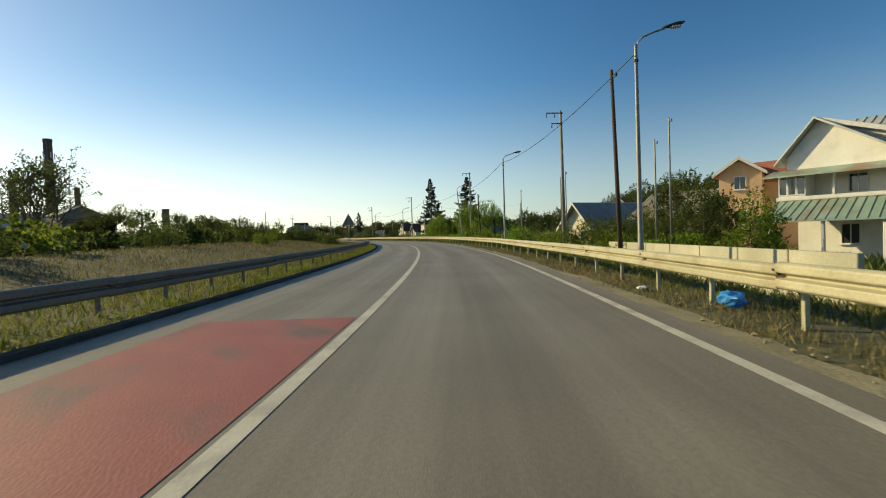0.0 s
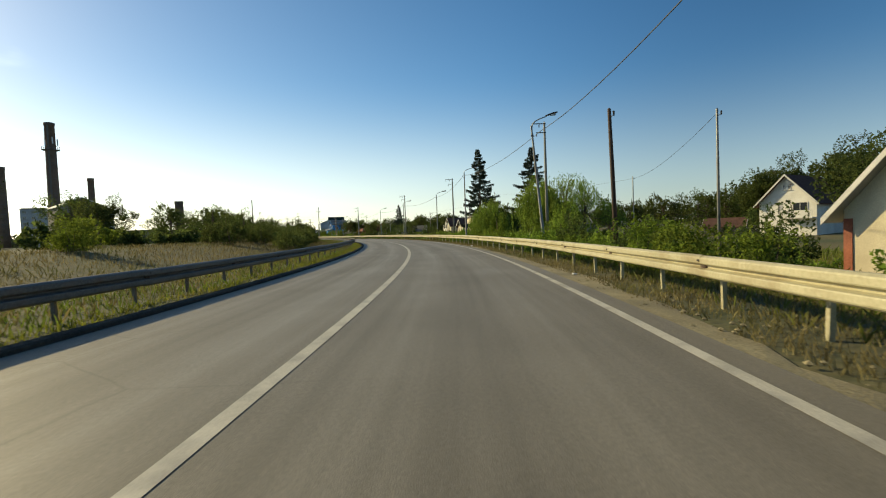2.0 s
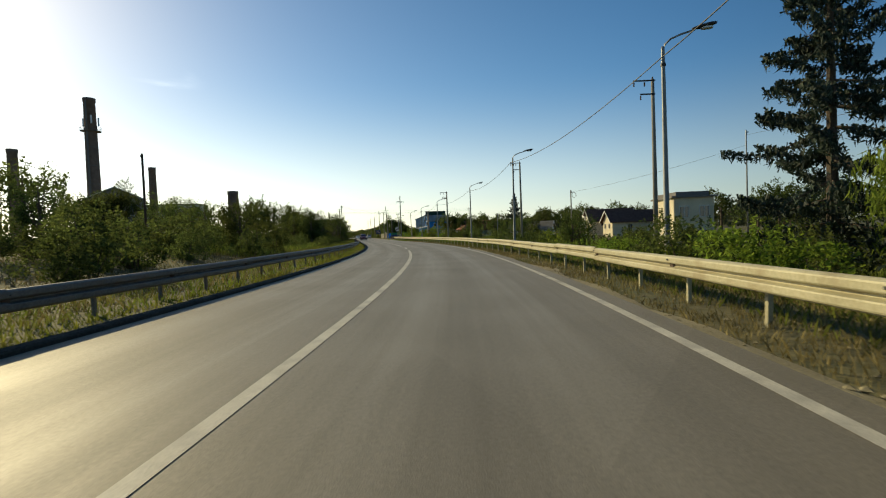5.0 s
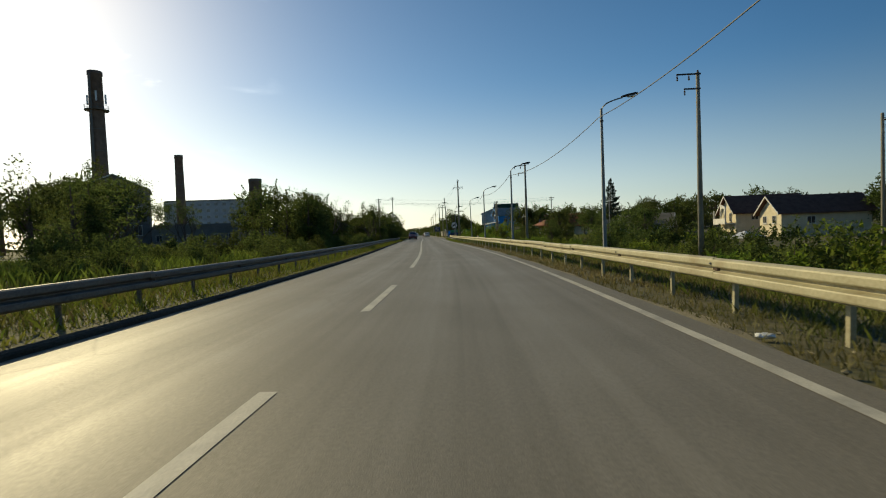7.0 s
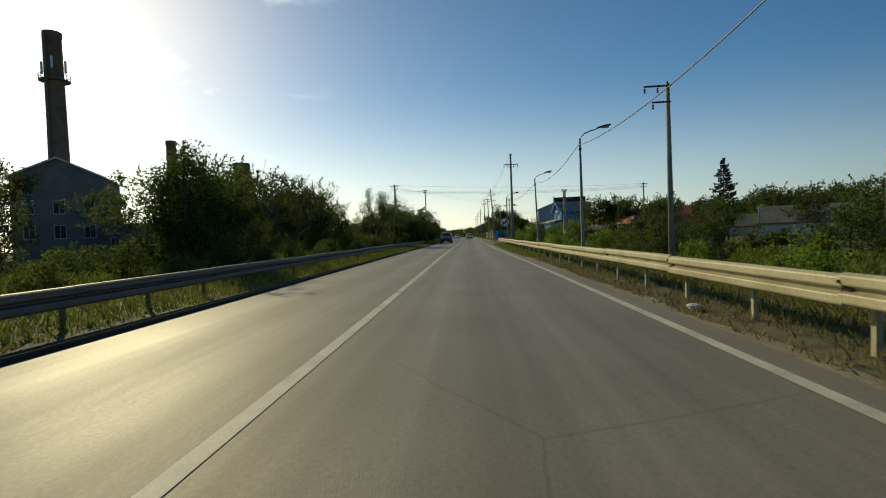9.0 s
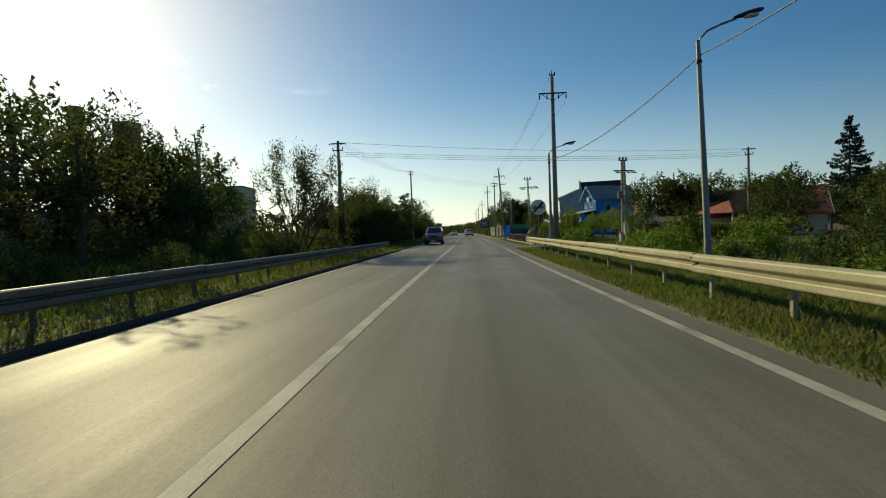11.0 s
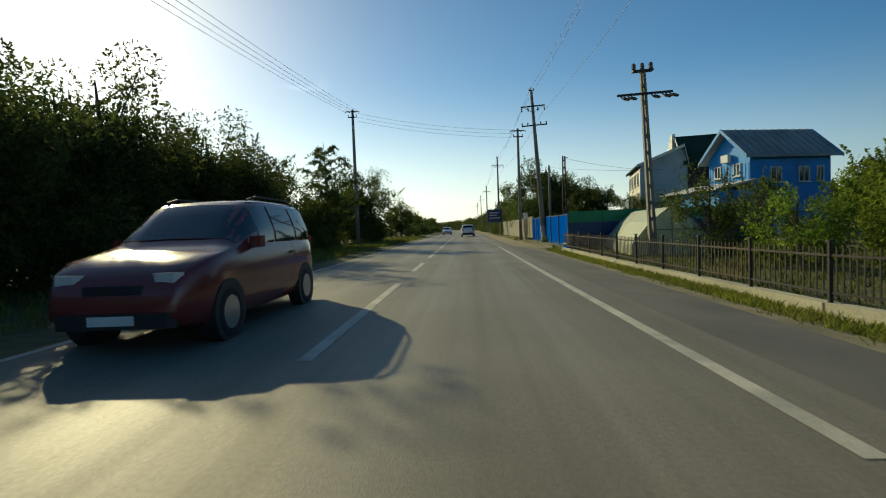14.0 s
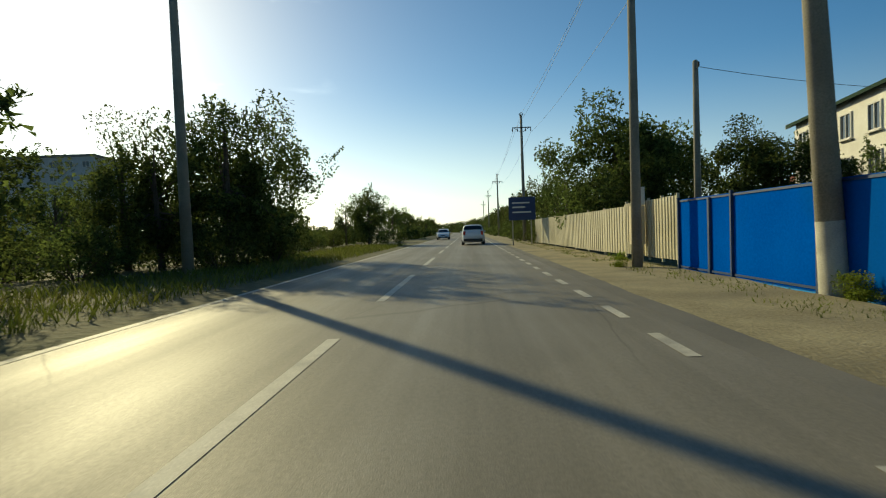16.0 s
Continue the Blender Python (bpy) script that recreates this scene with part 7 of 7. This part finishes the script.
plant("tree", 46.4, 139.6, 0.45), plant("bush", 57.0, 160.0, 1.0), plant("tree", 62.5, 166.5, 0.5), by_road("autumn", 210.8, -9.2, 0.64, 0.96), plant("tree", 50.2, 121.2, 0.6), plant("tree", 52.0, 123.8, 0.62), plant("light_bush", 54.2, 134.0, 0.95), plant("light_bush", 56.0, 133.0, 0.9), plant("spruce", 50.3, 98.3, 0.94, 0.955), plant("spruce", 60.4, 99.5, 1.06, 0.97), plant("spruce", 80.3, 236.0, 0.86)
for s in range(74, 214, 4):
    by_road("light_bush" if R.random() < 0.75 else "bush", s + R.uniform(-2, 2), 10.2 + R.uniform(-1.0, 1.4), R.uniform(0.55, 0.85))
    if s > 98:
        by_road("bush" if R.random() < 0.6 else "light_bush", s + R.uniform(-2, 2), 14.5 + R.uniform(-1.5, 3), R.uniform(0.6, 0.95))
for s in range(104, 184, 6):
    for u in (24, 36, 50):
        if R.random() < 0.75:
            by_road(R.choice(["bush", "light_bush", "bush"]), s + R.uniform(-3, 3), u + R.uniform(-5, 5), R.uniform(0.6, 0.95))
for s in range(184, 240, 5):
    for u in (15, 22, 30, 40):
        if u < 0.42 * (s - 112) and (s < 214 or u > 24) and R.random() < 0.85:
            by_road(R.choice(["tree", "tree", "light_tree", "bush"]), s + R.uniform(-2, 2), u + R.uniform(-3, 3), R.uniform(0.42, 0.58) if u < 26 else R.uniform(0.65, 0.85))
for s in range(112, 330, 9):
    for u in (62, 72, 84):
        if not 196 < s < 222:
            by_road("tree", s + R.uniform(-3, 3), u + R.uniform(-5, 5), R.uniform(1.0, 1.4))
# low hedge growth before the garden trees by the side street
for x, y, k in ((47.8, 210.0, 0.36), (50.0, 212.5, 0.42), (52.8, 213.5, 0.6), (55.5, 216.5, 0.66), (53.5, 218.0, 0.36), (58.0, 219.5, 0.7), (60.8, 221.0, 0.8), (49.0, 208.5, 0.4), (57.0, 213.0, 0.75), (61.5, 216.0, 0.9)):
    plant("light_bush", x, y, k)
for x, y, k in ((57.8, 234.5, 1.1), (60.8, 233.8, 1.2), (64.5, 232.0, 1.1), (66.5, 230.0, 1.2), (56.2, 237.0, 1.1)):
    plant("bush", x, y, k)
# garden by the side street and behind the fences
for x, y, kind, k in ((59.1, 240.5, "tree", 1.12), (61.5, 236.0, "tree", 1.05), (64, 243, "tree", 1.1), (47.1, 246.8, "tree", 0.42), (47.7, 231.5, "light_tree", 0.5), (50.5, 234.5, "light_tree", 0.55), (53.0, 231.0, "light_tree", 0.6),
                      (49.0, 241.0, "tree", 0.6), (52.5, 238.5, "light_tree", 0.62), (46.5, 234.5, "light_bush", 0.8), (55.5, 243.5, "light_tree", 0.75), (59, 236, "tree", 1.1), (62.5, 233, "tree", 1.05), (56.0, 231.5, "bush", 1.0),
                      (63.5, 236.5, "tree", 1.15), (66.5, 226.5, "tree", 1.0), (70, 238, "tree", 1.1), (43.9, 234.0, "tree", 0.46), (44.9, 231.0, "light_tree", 0.42), (46.8, 229.6, "light_tree", 0.6), (100, 76, "walnut", 1.7), (104, 70, "walnut", 1.6), (97, 85, "walnut", 1.5), (96, 93, "tree", 1.3)):
    plant(kind, x, y, k)
plant("walnut", 43.9, 274.6, 1.04), plant("tree", 46.5, 283.0, 0.9), plant("walnut", 45.6, 279.5, 0.85), plant("tree", 43.4, 280.5, 0.86), plant("bush", 66.5, 178.0, 1.1), plant("bush", 69.0, 176.5, 1.1), plant("bush", 64.5, 180.0, 1.0), plant("tree", 43.5, 290.0, 0.85), plant("walnut", 47.5, 268.0, 0.7), plant("tree", 49.5, 262.5, 0.62), plant("tree", 52.0, 258.5, 0.6)
for s in range(291, 660, 7):
    by_road("tree", s + R.uniform(-2, 2), 8.8 + R.uniform(-0.6, 2.0), R.uniform(0.7, 1.0))
    by_road("bush", s + R.uniform(-2, 2), 7.4, R.uniform(0.6, 0.9))
for x, y, k in ((40.75, 252.7, 0.2), (41.35, 253.0, 0.26), (40.0, 262.6, 0.18), (39.2, 259.6, 0.16)):
    plant("light_bush", x, y, k)
for x, y, k in ((42.9, 271.5, 1.1), (44.2, 276.5, 1.3), (42.7, 281.5, 1.2), (45.5, 270.0, 1.1), (43.0, 286.0, 1.1)):
    plant("bush", x, y, k)
# ivy climbing the pole where the barrier ends
rng_ivy = np.random.default_rng(77)
ivy = thing("ivy", "dark ivy clump climbing a concrete pole", "climbing plant", pose(P_LN[0], P_LN[1], ground_at(P_LN[0], P_LN[1])))
low_z = 2.9 * rng_ivy.uniform(0, 1, 2900) ** 1.4
low_r = 0.1 + (0.08 + 0.52 * (1 - low_z / 2.9)) * rng_ivy.uniform(0.05, 1, 2900) ** 0.6
high_z = np.concatenate([rng_ivy.normal(c, w, n) for c, w, n in ((4.4, 0.25, 40), (5.7, 0.3, 60), (6.5, 0.2, 30), (3.2, 0.4, 160))])
high_r = 0.08 + 0.2 * rng_ivy.uniform(0.1, 1, len(high_z))
iz, ir = np.concatenate([low_z, high_z]), np.concatenate([low_r, high_r])
ia = np.concatenate([rng_ivy.uniform(0, 6.283, 2900), rng_ivy.normal(0.2, 1.1, len(high_z))])
part("foliage", leaf_mesh("foliage", np.stack([ir * np.cos(ia), ir * np.sin(ia), 0.05 + iz], 1), 0.12, LEAF, rng_ivy, droop=0.6, slim=0.8), LEAF, ivy)
stem = Shape()
for a0 in (0.4, 2.6, 4.5):
    stem.tube([(0.2 * math.cos(a0 + z * 0.5), 0.2 * math.sin(a0 + z * 0.5), z) for z in (-0.1, 1.5, 3.0, 4.5, 6.0)], [0.03, 0.025, 0.02, 0.015, 0.008], 5)
part("stems", stem, BARK, ivy)
# weeds and low shoots right behind the village-side barrier
for s in range(30, 110, 2):
    by_road("light_bush" if R.random() < 0.93 else "bush", s + R.uniform(-0.8, 0.8), 7.3 + R.uniform(-0.5, 0.9), R.uniform(0.5, 0.72))
spare = 0
for lst in KINDS.values():
    for root in lst:
        if root.get("placed"):
            del root["placed"]
        else:
            p = road_at(340 + 9 * spare, -16)
            root.matrix_basis = scaled(p.x, p.y, 40 * spare, 0.8)
            spare += 1


def scrub(kind, name, mat, label, seed):
    """The uncounted bushes well away from the road, as one sheet of scrub."""
    rng = np.random.default_rng(seed)
    pts = []
    for x, y, z, k, what in SCRUB:
        if what == kind:
            p, _ = clumps(rng, 24, 700, 1.8, 1.25, 1.0, 0.62, 0.8, 0.35)
            p[:, 2] = np.maximum(p[:, 2], 0.05)
            pts.append(p * k + np.array([x, y, z]))
    tagged(new(name, leaf_mesh(name, np.concatenate(pts), 0.3, mat, rng)), label, "scrub", kind="stuff")


scrub("far_bush", "scrub", LEAF, "dark green scrub well away from the road", 61)
scrub("far_light_bush", "light_scrub", LEAF_YELLOW, "yellow-green scrub over the gardens", 62)


def far_woods():
    """Woods and scrub along the skyline."""
    rng = np.random.default_rng(77)
    pts = []
    def belt(x, y, w, h, n):
        c = rng.normal(size=(n, 3))
        c /= np.linalg.norm(c, axis=1)[:, None]
        c *= rng.uniform(0.4, 1.0, n)[:, None] ** 0.5
        pts.append(np.stack([x + c[:, 0] * w, y + c[:, 1] * w, np.maximum(0.0, h * 0.45 + c[:, 2] * h * 0.55)], 1))
    for _ in range(420):
        side = rng.random()
        if side < 0.62:
            s, u = rng.uniform(60, 620), rng.uniform(70, 210)
        elif side < 0.8:
            s, u = rng.uniform(480, 900), rng.uniform(-120, 120)
            if abs(u) < 9:
                u += 18
        else:
            s, u = rng.uniform(250, 700), rng.uniform(-190, -45)
        p = road_at(s, u)
        if u > 60 and s > 150 and s < 240 and u < 95:
            continue
        belt(p.x, p.y, rng.uniform(3.5, 7.0), rng.uniform(4.5, 8.5), 260)
    me = leaf_mesh("far_woods", np.concatenate(pts), 1.1, FAR_LEAF, rng, slim=0.7)
    tagged(new("far_woods", me), "distant hazy woods and scrub along the skyline", "woods", kind="stuff")


far_woods()


def blades(name, spots, h, w, mat, label, seed):
    """Grass: one bent blade of two triangles at each spot (x, y, z)."""
    rng = np.random.default_rng(seed)
    c = np.array(spots)
    n = len(c)
    a = rng.uniform(0, 6.283, n)
    k = h * rng.uniform(0.45, 1.25, n)
    dx, dy = np.cos(a), np.sin(a)
    lean = rng.normal(size=(n, 2)) * 0.3 * k[:, None]
    w2 = w * rng.uniform(0.6, 1.3, n)
    v = np.zeros((n, 4, 3))
    v[:, 0] = c - np.stack([dx * w2, dy * w2, 0 * dx], 1)
    v[:, 1] = c + np.stack([dx * w2, dy * w2, 0 * dx], 1)
    v[:, 2] = c + np.stack([lean[:, 0] * 0.4 + dx * w2 * 0.7, lean[:, 1] * 0.4 + dy * w2 * 0.7, k * 0.6], 1)
    v[:, 3] = c + np.stack([lean[:, 0], lean[:, 1], k], 1)
    me = bpy.data.meshes.new(name)
    me.vertices.add(4 * n)
    me.vertices.foreach_set("co", v.reshape(-1))
    me.loops.add(4 * n)
    me.loops.foreach_set("vertex_index", np.arange(4 * n))
    me.polygons.add(n)
    me.polygons.foreach_set("loop_start", np.arange(0, 4 * n, 4))
    me.polygons.foreach_set("loop_total", np.full(n, 4))
    me.materials.append(mat)
    me.update(calc_edges=True)
    tagged(new(name, me), label, "grass", kind="stuff")


def spots(s0, s1, u0, u1, count, rng, patch=0.0, z=None):
    out = []
    while len(out) < count:
        s, u = rng.uniform(s0, s1), rng.uniform(u0, u1)
        if patch and noise.noise((s * 0.8, u * 1.5, 4.0)) < patch - 0.45 * rng.random():
            continue
        p = road_at(s, u)
        out.append((p.x, p.y, (ground_height(s, u) if z is None else z) - 0.02))
    return out


G = random.Random(21)
blades("grass_strip", spots(-5, 222, -4.35, -3.66, 46000, G), 0.12, 0.012, STRIP_GRASS, "strip of sunlit green-yellow grass behind the kerb", 1)
blades("bank_grass", spots(-2, 140, -16, -4.5, 52000, G), 0.22, 0.012, GRASS_DRY, "tall dry grass on the bank behind the barrier", 2)
blades("bank_turf", spots(-2, 222, -7.5, -4.2, 46000, G), 0.17, 0.013, GRASS_GREEN, "short green turf along the barrier on the works' side", 13)
blades("bank_weeds", spots(125, 300, -9.5, -4.3, 52000, G), 0.26, 0.011, GRASS_GREEN, "weeds and grass under the roadside bushes", 3)
blades("works_weeds", spots(120, 224, -24, -9.3, 52000, G), 0.5, 0.02, GRASS_GREEN, "rank weeds between the bushes on the works' side", 12)
blades("verge_grass", spots(-4, 212, 4.55, 7.2, 105000, G, -0.1), 0.13, 0.008, GRASS_DRY, "dry tufted grass under the barrier", 4)
blades("verge_weeds", spots(-4, 213, 5.4, 10.5, 60000, G, -0.05), 0.23, 0.009, GRASS_GREEN, "green weeds on the bank behind the barrier", 5)
blades("corner_grass", spots(226.6, 228.4, 7.0, 20, 5000, G), 0.09, 0.016, GRASS_GREEN, "narrow grass strip before the gate pillars", 9)
blades("verge_lush", spots(178, 213, 4.3, 7.5, 52000, G), 0.16, 0.0075, GRASS_GREEN, "lush green verge grass near the side street", 11)
blades("garden_grass", spots(229, 262, 7.3, 18, 20000, G, 0.0), 0.16, 0.02, GRASS_GREEN, "short grass of the garden and footway edge", 6)
blades("fence_grass", spots(227, 252.5, 6.0, 6.72, 16000, G, 0.0), 0.17, 0.014, STRIP_GRASS, "yellow-green grass along the fence foot", 10)
blades("footway_grass", spots(226, 300, 5.7, 6.9, 9000, G, 0.2), 0.14, 0.01, GRASS_GREEN, "sparse grass along the footway", 7)
blades("garden_scrub", spots(10, 214, 9.5, 30, 60000, G, -0.1), 0.5, 0.032, GRASS_GREEN, "rank weeds over the gardens behind the barrier", 8)


# ---- cars ----
ROOF_LINE = ((-1.0, 0.50), (-0.985, 0.62), (-0.955, 0.72), (-0.87, 0.955), (-0.78, 0.985), (-0.5, 1.0), (-0.1, 1.0), (0.1, 0.975), (0.2, 0.92), (0.5, 0.655), (0.56, 0.62), (0.8, 0.57), (0.93, 0.50), (0.985, 0.42), (1.0, 0.33))


def car(x, y, turn, paint, label, tall=1.55, length=4.4, width=1.8):
    """A closed car, its nose towards +y: lofted body, windows, wheels, lamps, plate."""
    root = thing("car", label, "car", pose(x, y, 0, 0, 0, turn))
    L, W, H = length / 2, width / 2, tall
    def line(f, pts):
        for (a, p), (b, q) in zip(pts[:-1], pts[1:]):
            if f <= b:
                return p + (q - p) * (f - a) / (b - a)
        return pts[-1][1]
    def half(f):
        """Right half of the cross-section at f of the half length, from the sill up to the roof's middle."""
        top_z = line(f, ROOF_LINE) * H
        e = max(0.0, abs(f) - 0.72) / 0.28
        w = W * (1 - 0.22 * e ** 2.2)
        z0 = 0.2 + 0.12 * e ** 2
        b = min(0.61 * H, top_z - 0.03)
        pts = [(0.0, z0), (0.8 * w, z0), (0.95 * w, z0 + 0.07), (w, z0 + 0.3 * (b - z0)), (w, z0 + 0.62 * (b - z0)), (0.975 * w, b - 0.04), (0.95 * w, b)]
        for k, g in ((0.3, 0.93), (0.6, 0.85), (0.85, 0.77), (0.96, 0.68)):
            pts.append((w * g, b + (top_z - b) * k))
        return pts + [(w * 0.45, top_z - 0.004 * H), (0.0, top_z)]
    st = [-1.0, -0.985, -0.955, -0.91, -0.87, -0.78, -0.65, -0.5, -0.3, -0.1, 0.1, 0.2, 0.35, 0.5, 0.56, 0.68, 0.8, 0.93, 0.985, 1.0]
    sh = Shape()
    n = 24
    for f in st:
        h = half(f)
        ring = h + [(-px, pz) for px, pz in reversed(h[1:-1])]
        sh.v += [(px, f * L, pz) for px, pz in ring]
    for i in range(len(st) - 1):
        sh.f += [(i * n + k, i * n + (k + 1) % n, (i + 1) * n + (k + 1) % n, (i + 1) * n + k) for k in range(n)]
    sh.f += [tuple(range(n - 1, -1, -1)), tuple(range((len(st) - 1) * n, len(st) * n))]
    part("body", sh, paint, root, smooth=True)
    def surf(f, a):
        """A point on the upper body: a = -1 and 1 at the waist, 0 on the middle line."""
        up = half(f)[6:]
        k = (1 - abs(a)) * (len(up) - 1)
        i = min(int(k), len(up) - 2)
        px, pz = up[i][0] + (up[i + 1][0] - up[i][0]) * (k - i), up[i][1] + (up[i + 1][1] - up[i][1]) * (k - i)
        v = Vector((math.copysign(px, a), f * L, pz))
        out = (v - Vector((0, f * L * 0.8, 0.45 * H))).normalized()
        return v + out * 0.012
    def pane(name, f0, f1, a0, a1, lab, nf=5, na=8):
        g = Shape()
        for i in range(nf + 1):
            for k in range(na + 1):
                g.v.append(tuple(surf(f0 + (f1 - f0) * i / nf, a0 + (a1 - a0) * k / na)))
        for i in range(nf):
            g.f += [(i * (na + 1) + k, i * (na + 1) + k + 1, (i + 1) * (na + 1) + k + 1, (i + 1) * (na + 1) + k) for k in range(na)]
        return part(name, g, CAR_GLASS, root, lab, smooth=True)
    pane("windscreen", 0.16, 0.47, -0.8, 0.8, "sloping dark windscreen")
    pane("rear_window", -0.945, -0.875, -0.62, 0.62, "dark rear window")
    for sx in (-1, 1):
        for f0, f1 in ((-0.8, -0.5), (-0.46, -0.1), (-0.06, 0.17)):
            pane("side_window", f0, f1, sx * 0.97, sx * 0.5, "dark side window", 3, 4)
        part("tail_lamp", Shape().box(sx * W * 0.74, -L * 0.965, 0.58 * H, 0.2, 0.16, 0.32, chamfer=0.05), TAIL_RED, root, "red tail lamp")
        part("head_lamp", Shape().box(sx * W * 0.62, L * 0.93, 0.44 * H, 0.34, 0.2, 0.16, chamfer=0.07), HEAD_CLEAR, root, "clear headlamp")
        mir = part("mirror", Shape().box(sx * (W + 0.06), L * 0.32, 0.645 * H, 0.2, 0.1, 0.15, chamfer=0.035), paint, root)
        part("mirror_arm", Shape().box(sx * (W - 0.05), L * 0.32, 0.61 * H, 0.16, 0.05, 0.05), PLASTIC, mir, "black mirror arm")
        part("roof_rail", Shape().tube([(sx * W * 0.66, -L * 0.75, H - 0.03), (sx * W * 0.68, -L * 0.6, H + 0.03), (sx * W * 0.68, -L * 0.05, H + 0.03), (sx * W * 0.66, L * 0.08, H - 0.03)], 0.015, 6), PLASTIC, root, "dark roof rail")
        part("door_handle", Shape().box(sx * (W + 0.005), -L * 0.35, 0.53 * H, 0.03, 0.16, 0.03), PLASTIC, root)
    wheel = Shape().tube([(-0.1, 0, 0), (-0.085, 0, 0), (0.085, 0, 0), (0.1, 0, 0)], [0.26, 0.315, 0.315, 0.26], 20).mesh("tyre", TYRE)
    rim = Shape().tube([(-0.106, 0, 0), (-0.1, 0, 0), (0.1, 0, 0), (0.106, 0, 0)], [0.06, 0.2, 0.2, 0.06], 16).mesh("rim", RIM)
    for sx in (-1, 1):
        for yy in (-L * 0.62, L * 0.64):
            w = part("wheel", wheel, TYRE, root, m=pose(sx * (W - 0.085), yy, 0.315))
            part("rim", rim, RIM, w, "alloy rim")
            part("wheel_arch", Shape().tube([(sx * (W - 0.2), yy, 0.33), (sx * (W + 0.006), yy, 0.33)], [0.37, 0.385], 20), PLASTIC, root, "black wheel arch")
    part("rear_bumper", Shape().box(0, -L + 0.04, 0.4, W * 1.62, 0.14, 0.2, chamfer=0.05), PLASTIC, root, "black lower bumper")
    part("front_bumper", Shape().box(0, L - 0.05, 0.36, W * 1.5, 0.16, 0.16, chamfer=0.06), PLASTIC, root, "black lower air intake")
    part("grille", Shape().box(0, L * 0.985, 0.39 * H, W * 0.75, 0.05, 0.1, chamfer=0.02), PLASTIC, root, "black grille")
    part("number_plate", Shape().box(0, -L - 0.015, 0.41 * H, 0.52, 0.02, 0.11), SIGN_WHITE, root, "blank pale plate")
    part("number_plate", Shape().box(0, L + 0.03, 0.37, 0.5, 0.02, 0.1), SIGN_WHITE, root, "blank pale plate")
    part("aerial", Shape().tube([(0, -L * 0.6, H), (0, -L * 0.68, H + 0.22)], 0.006, 5), PLASTIC, root)
    return root


p = road_at(294.0, 1.95)
car(p.x, p.y, bearing(293), CAR_WHITE, "white estate car on the road, seen from behind", 1.62, 4.6, 1.84)
p = road_at(322.0, -1.9)
car(p.x, p.y, bearing(320) + 180, CAR_WHITE, "white oncoming hatchback on the road", 1.48, 4.1, 1.72)
p = road_at(345.0, 1.9)
car(p.x, p.y, bearing(340), CAR_GREY, "dark grey car further along the road", 1.5, 4.3, 1.76)
p = road_at(231.6, -2.15)
car(p.x, p.y, bearing(232) + 180, CAR_RED, "dark red oncoming people carrier in shade", 1.75, 4.4, 1.76)

# ---- litter on the verge ----
def crumpled(name, x, y, z, r, mat, label, seed, flat=0.6):
    rng = random.Random(seed)
    bm = bmesh.new()
    bmesh.ops.create_icosphere(bm, subdivisions=3, radius=r)
    for v in bm.verts:
        k = 1 + 0.35 * noise.noise(v.co / r * 1.7 + Vector((seed, 0, 0))) + 0.18 * noise.noise(v.co / r * 4.1)
        v.co = Vector((v.co.x * k * 1.3, v.co.y * k, v.co.z * k * flat))
    me = bpy.data.meshes.new(name)
    bm.to_mesh(me)
    bm.free()
    me.materials.append(mat)
    ob = new(name, me)
    ob.matrix_basis = pose(x, y, z + r * flat * 0.7, 0, 0, rng.uniform(0, 360))
    return tagged(ob, label, "litter")


crumpled("plastic_bag", 7.05, 4.4, -0.03, 0.17, BAG_BLUE, "crumpled bright blue plastic bag on the verge", 3, 0.7)
crumpled("paper_scrap", 31.7, 62.9, -0.03, 0.07, LITTER, "scrap of white paper on the shoulder", 4)
for s, u, r in ((28.0, 4.3, 0.06), (9.5, 4.95, 0.09), (47, 4.6, 0.05), (160.5, 4.9, 0.09), (128, 4.7, 0.07), (247.5, 6.0, 0.07), (240, 6.1, 0.05)):
    p = road_at(s, u)
    crumpled("litter_scrap", p.x, p.y, -0.03, r, LITTER, "small pale scrap of litter on gravel", int(s), 0.45)


def verge_stones():
    rng = random.Random(8)
    sh = Shape()
    for _ in range(1500):
        s, u = rng.uniform(-4, 214), 4.2 + abs(rng.gauss(0, 0.5))
        p, r = road_at(s, u, -0.03), rng.uniform(0.012, 0.05)
        vs = [(p.x + r * rng.uniform(0.6, 1.2) * a, p.y + r * rng.uniform(0.6, 1.2) * b, p.z + r * c) for a, b, c in ((1, 0, 0.2), (0, 1, 0.2), (-1, 0, 0.2), (0, -1, 0.2), (0.1, 0.1, 0.8), (0, 0, -0.4))]
        sh.add(vs, [(0, 1, 4), (1, 2, 4), (2, 3, 4), (3, 0, 4), (1, 0, 5), (2, 1, 5), (3, 2, 5), (0, 3, 5)])
    tagged(part("verge_stones", sh, GRAVEL), "loose small stones on the shoulder", "stones", kind="stuff")


verge_stones()
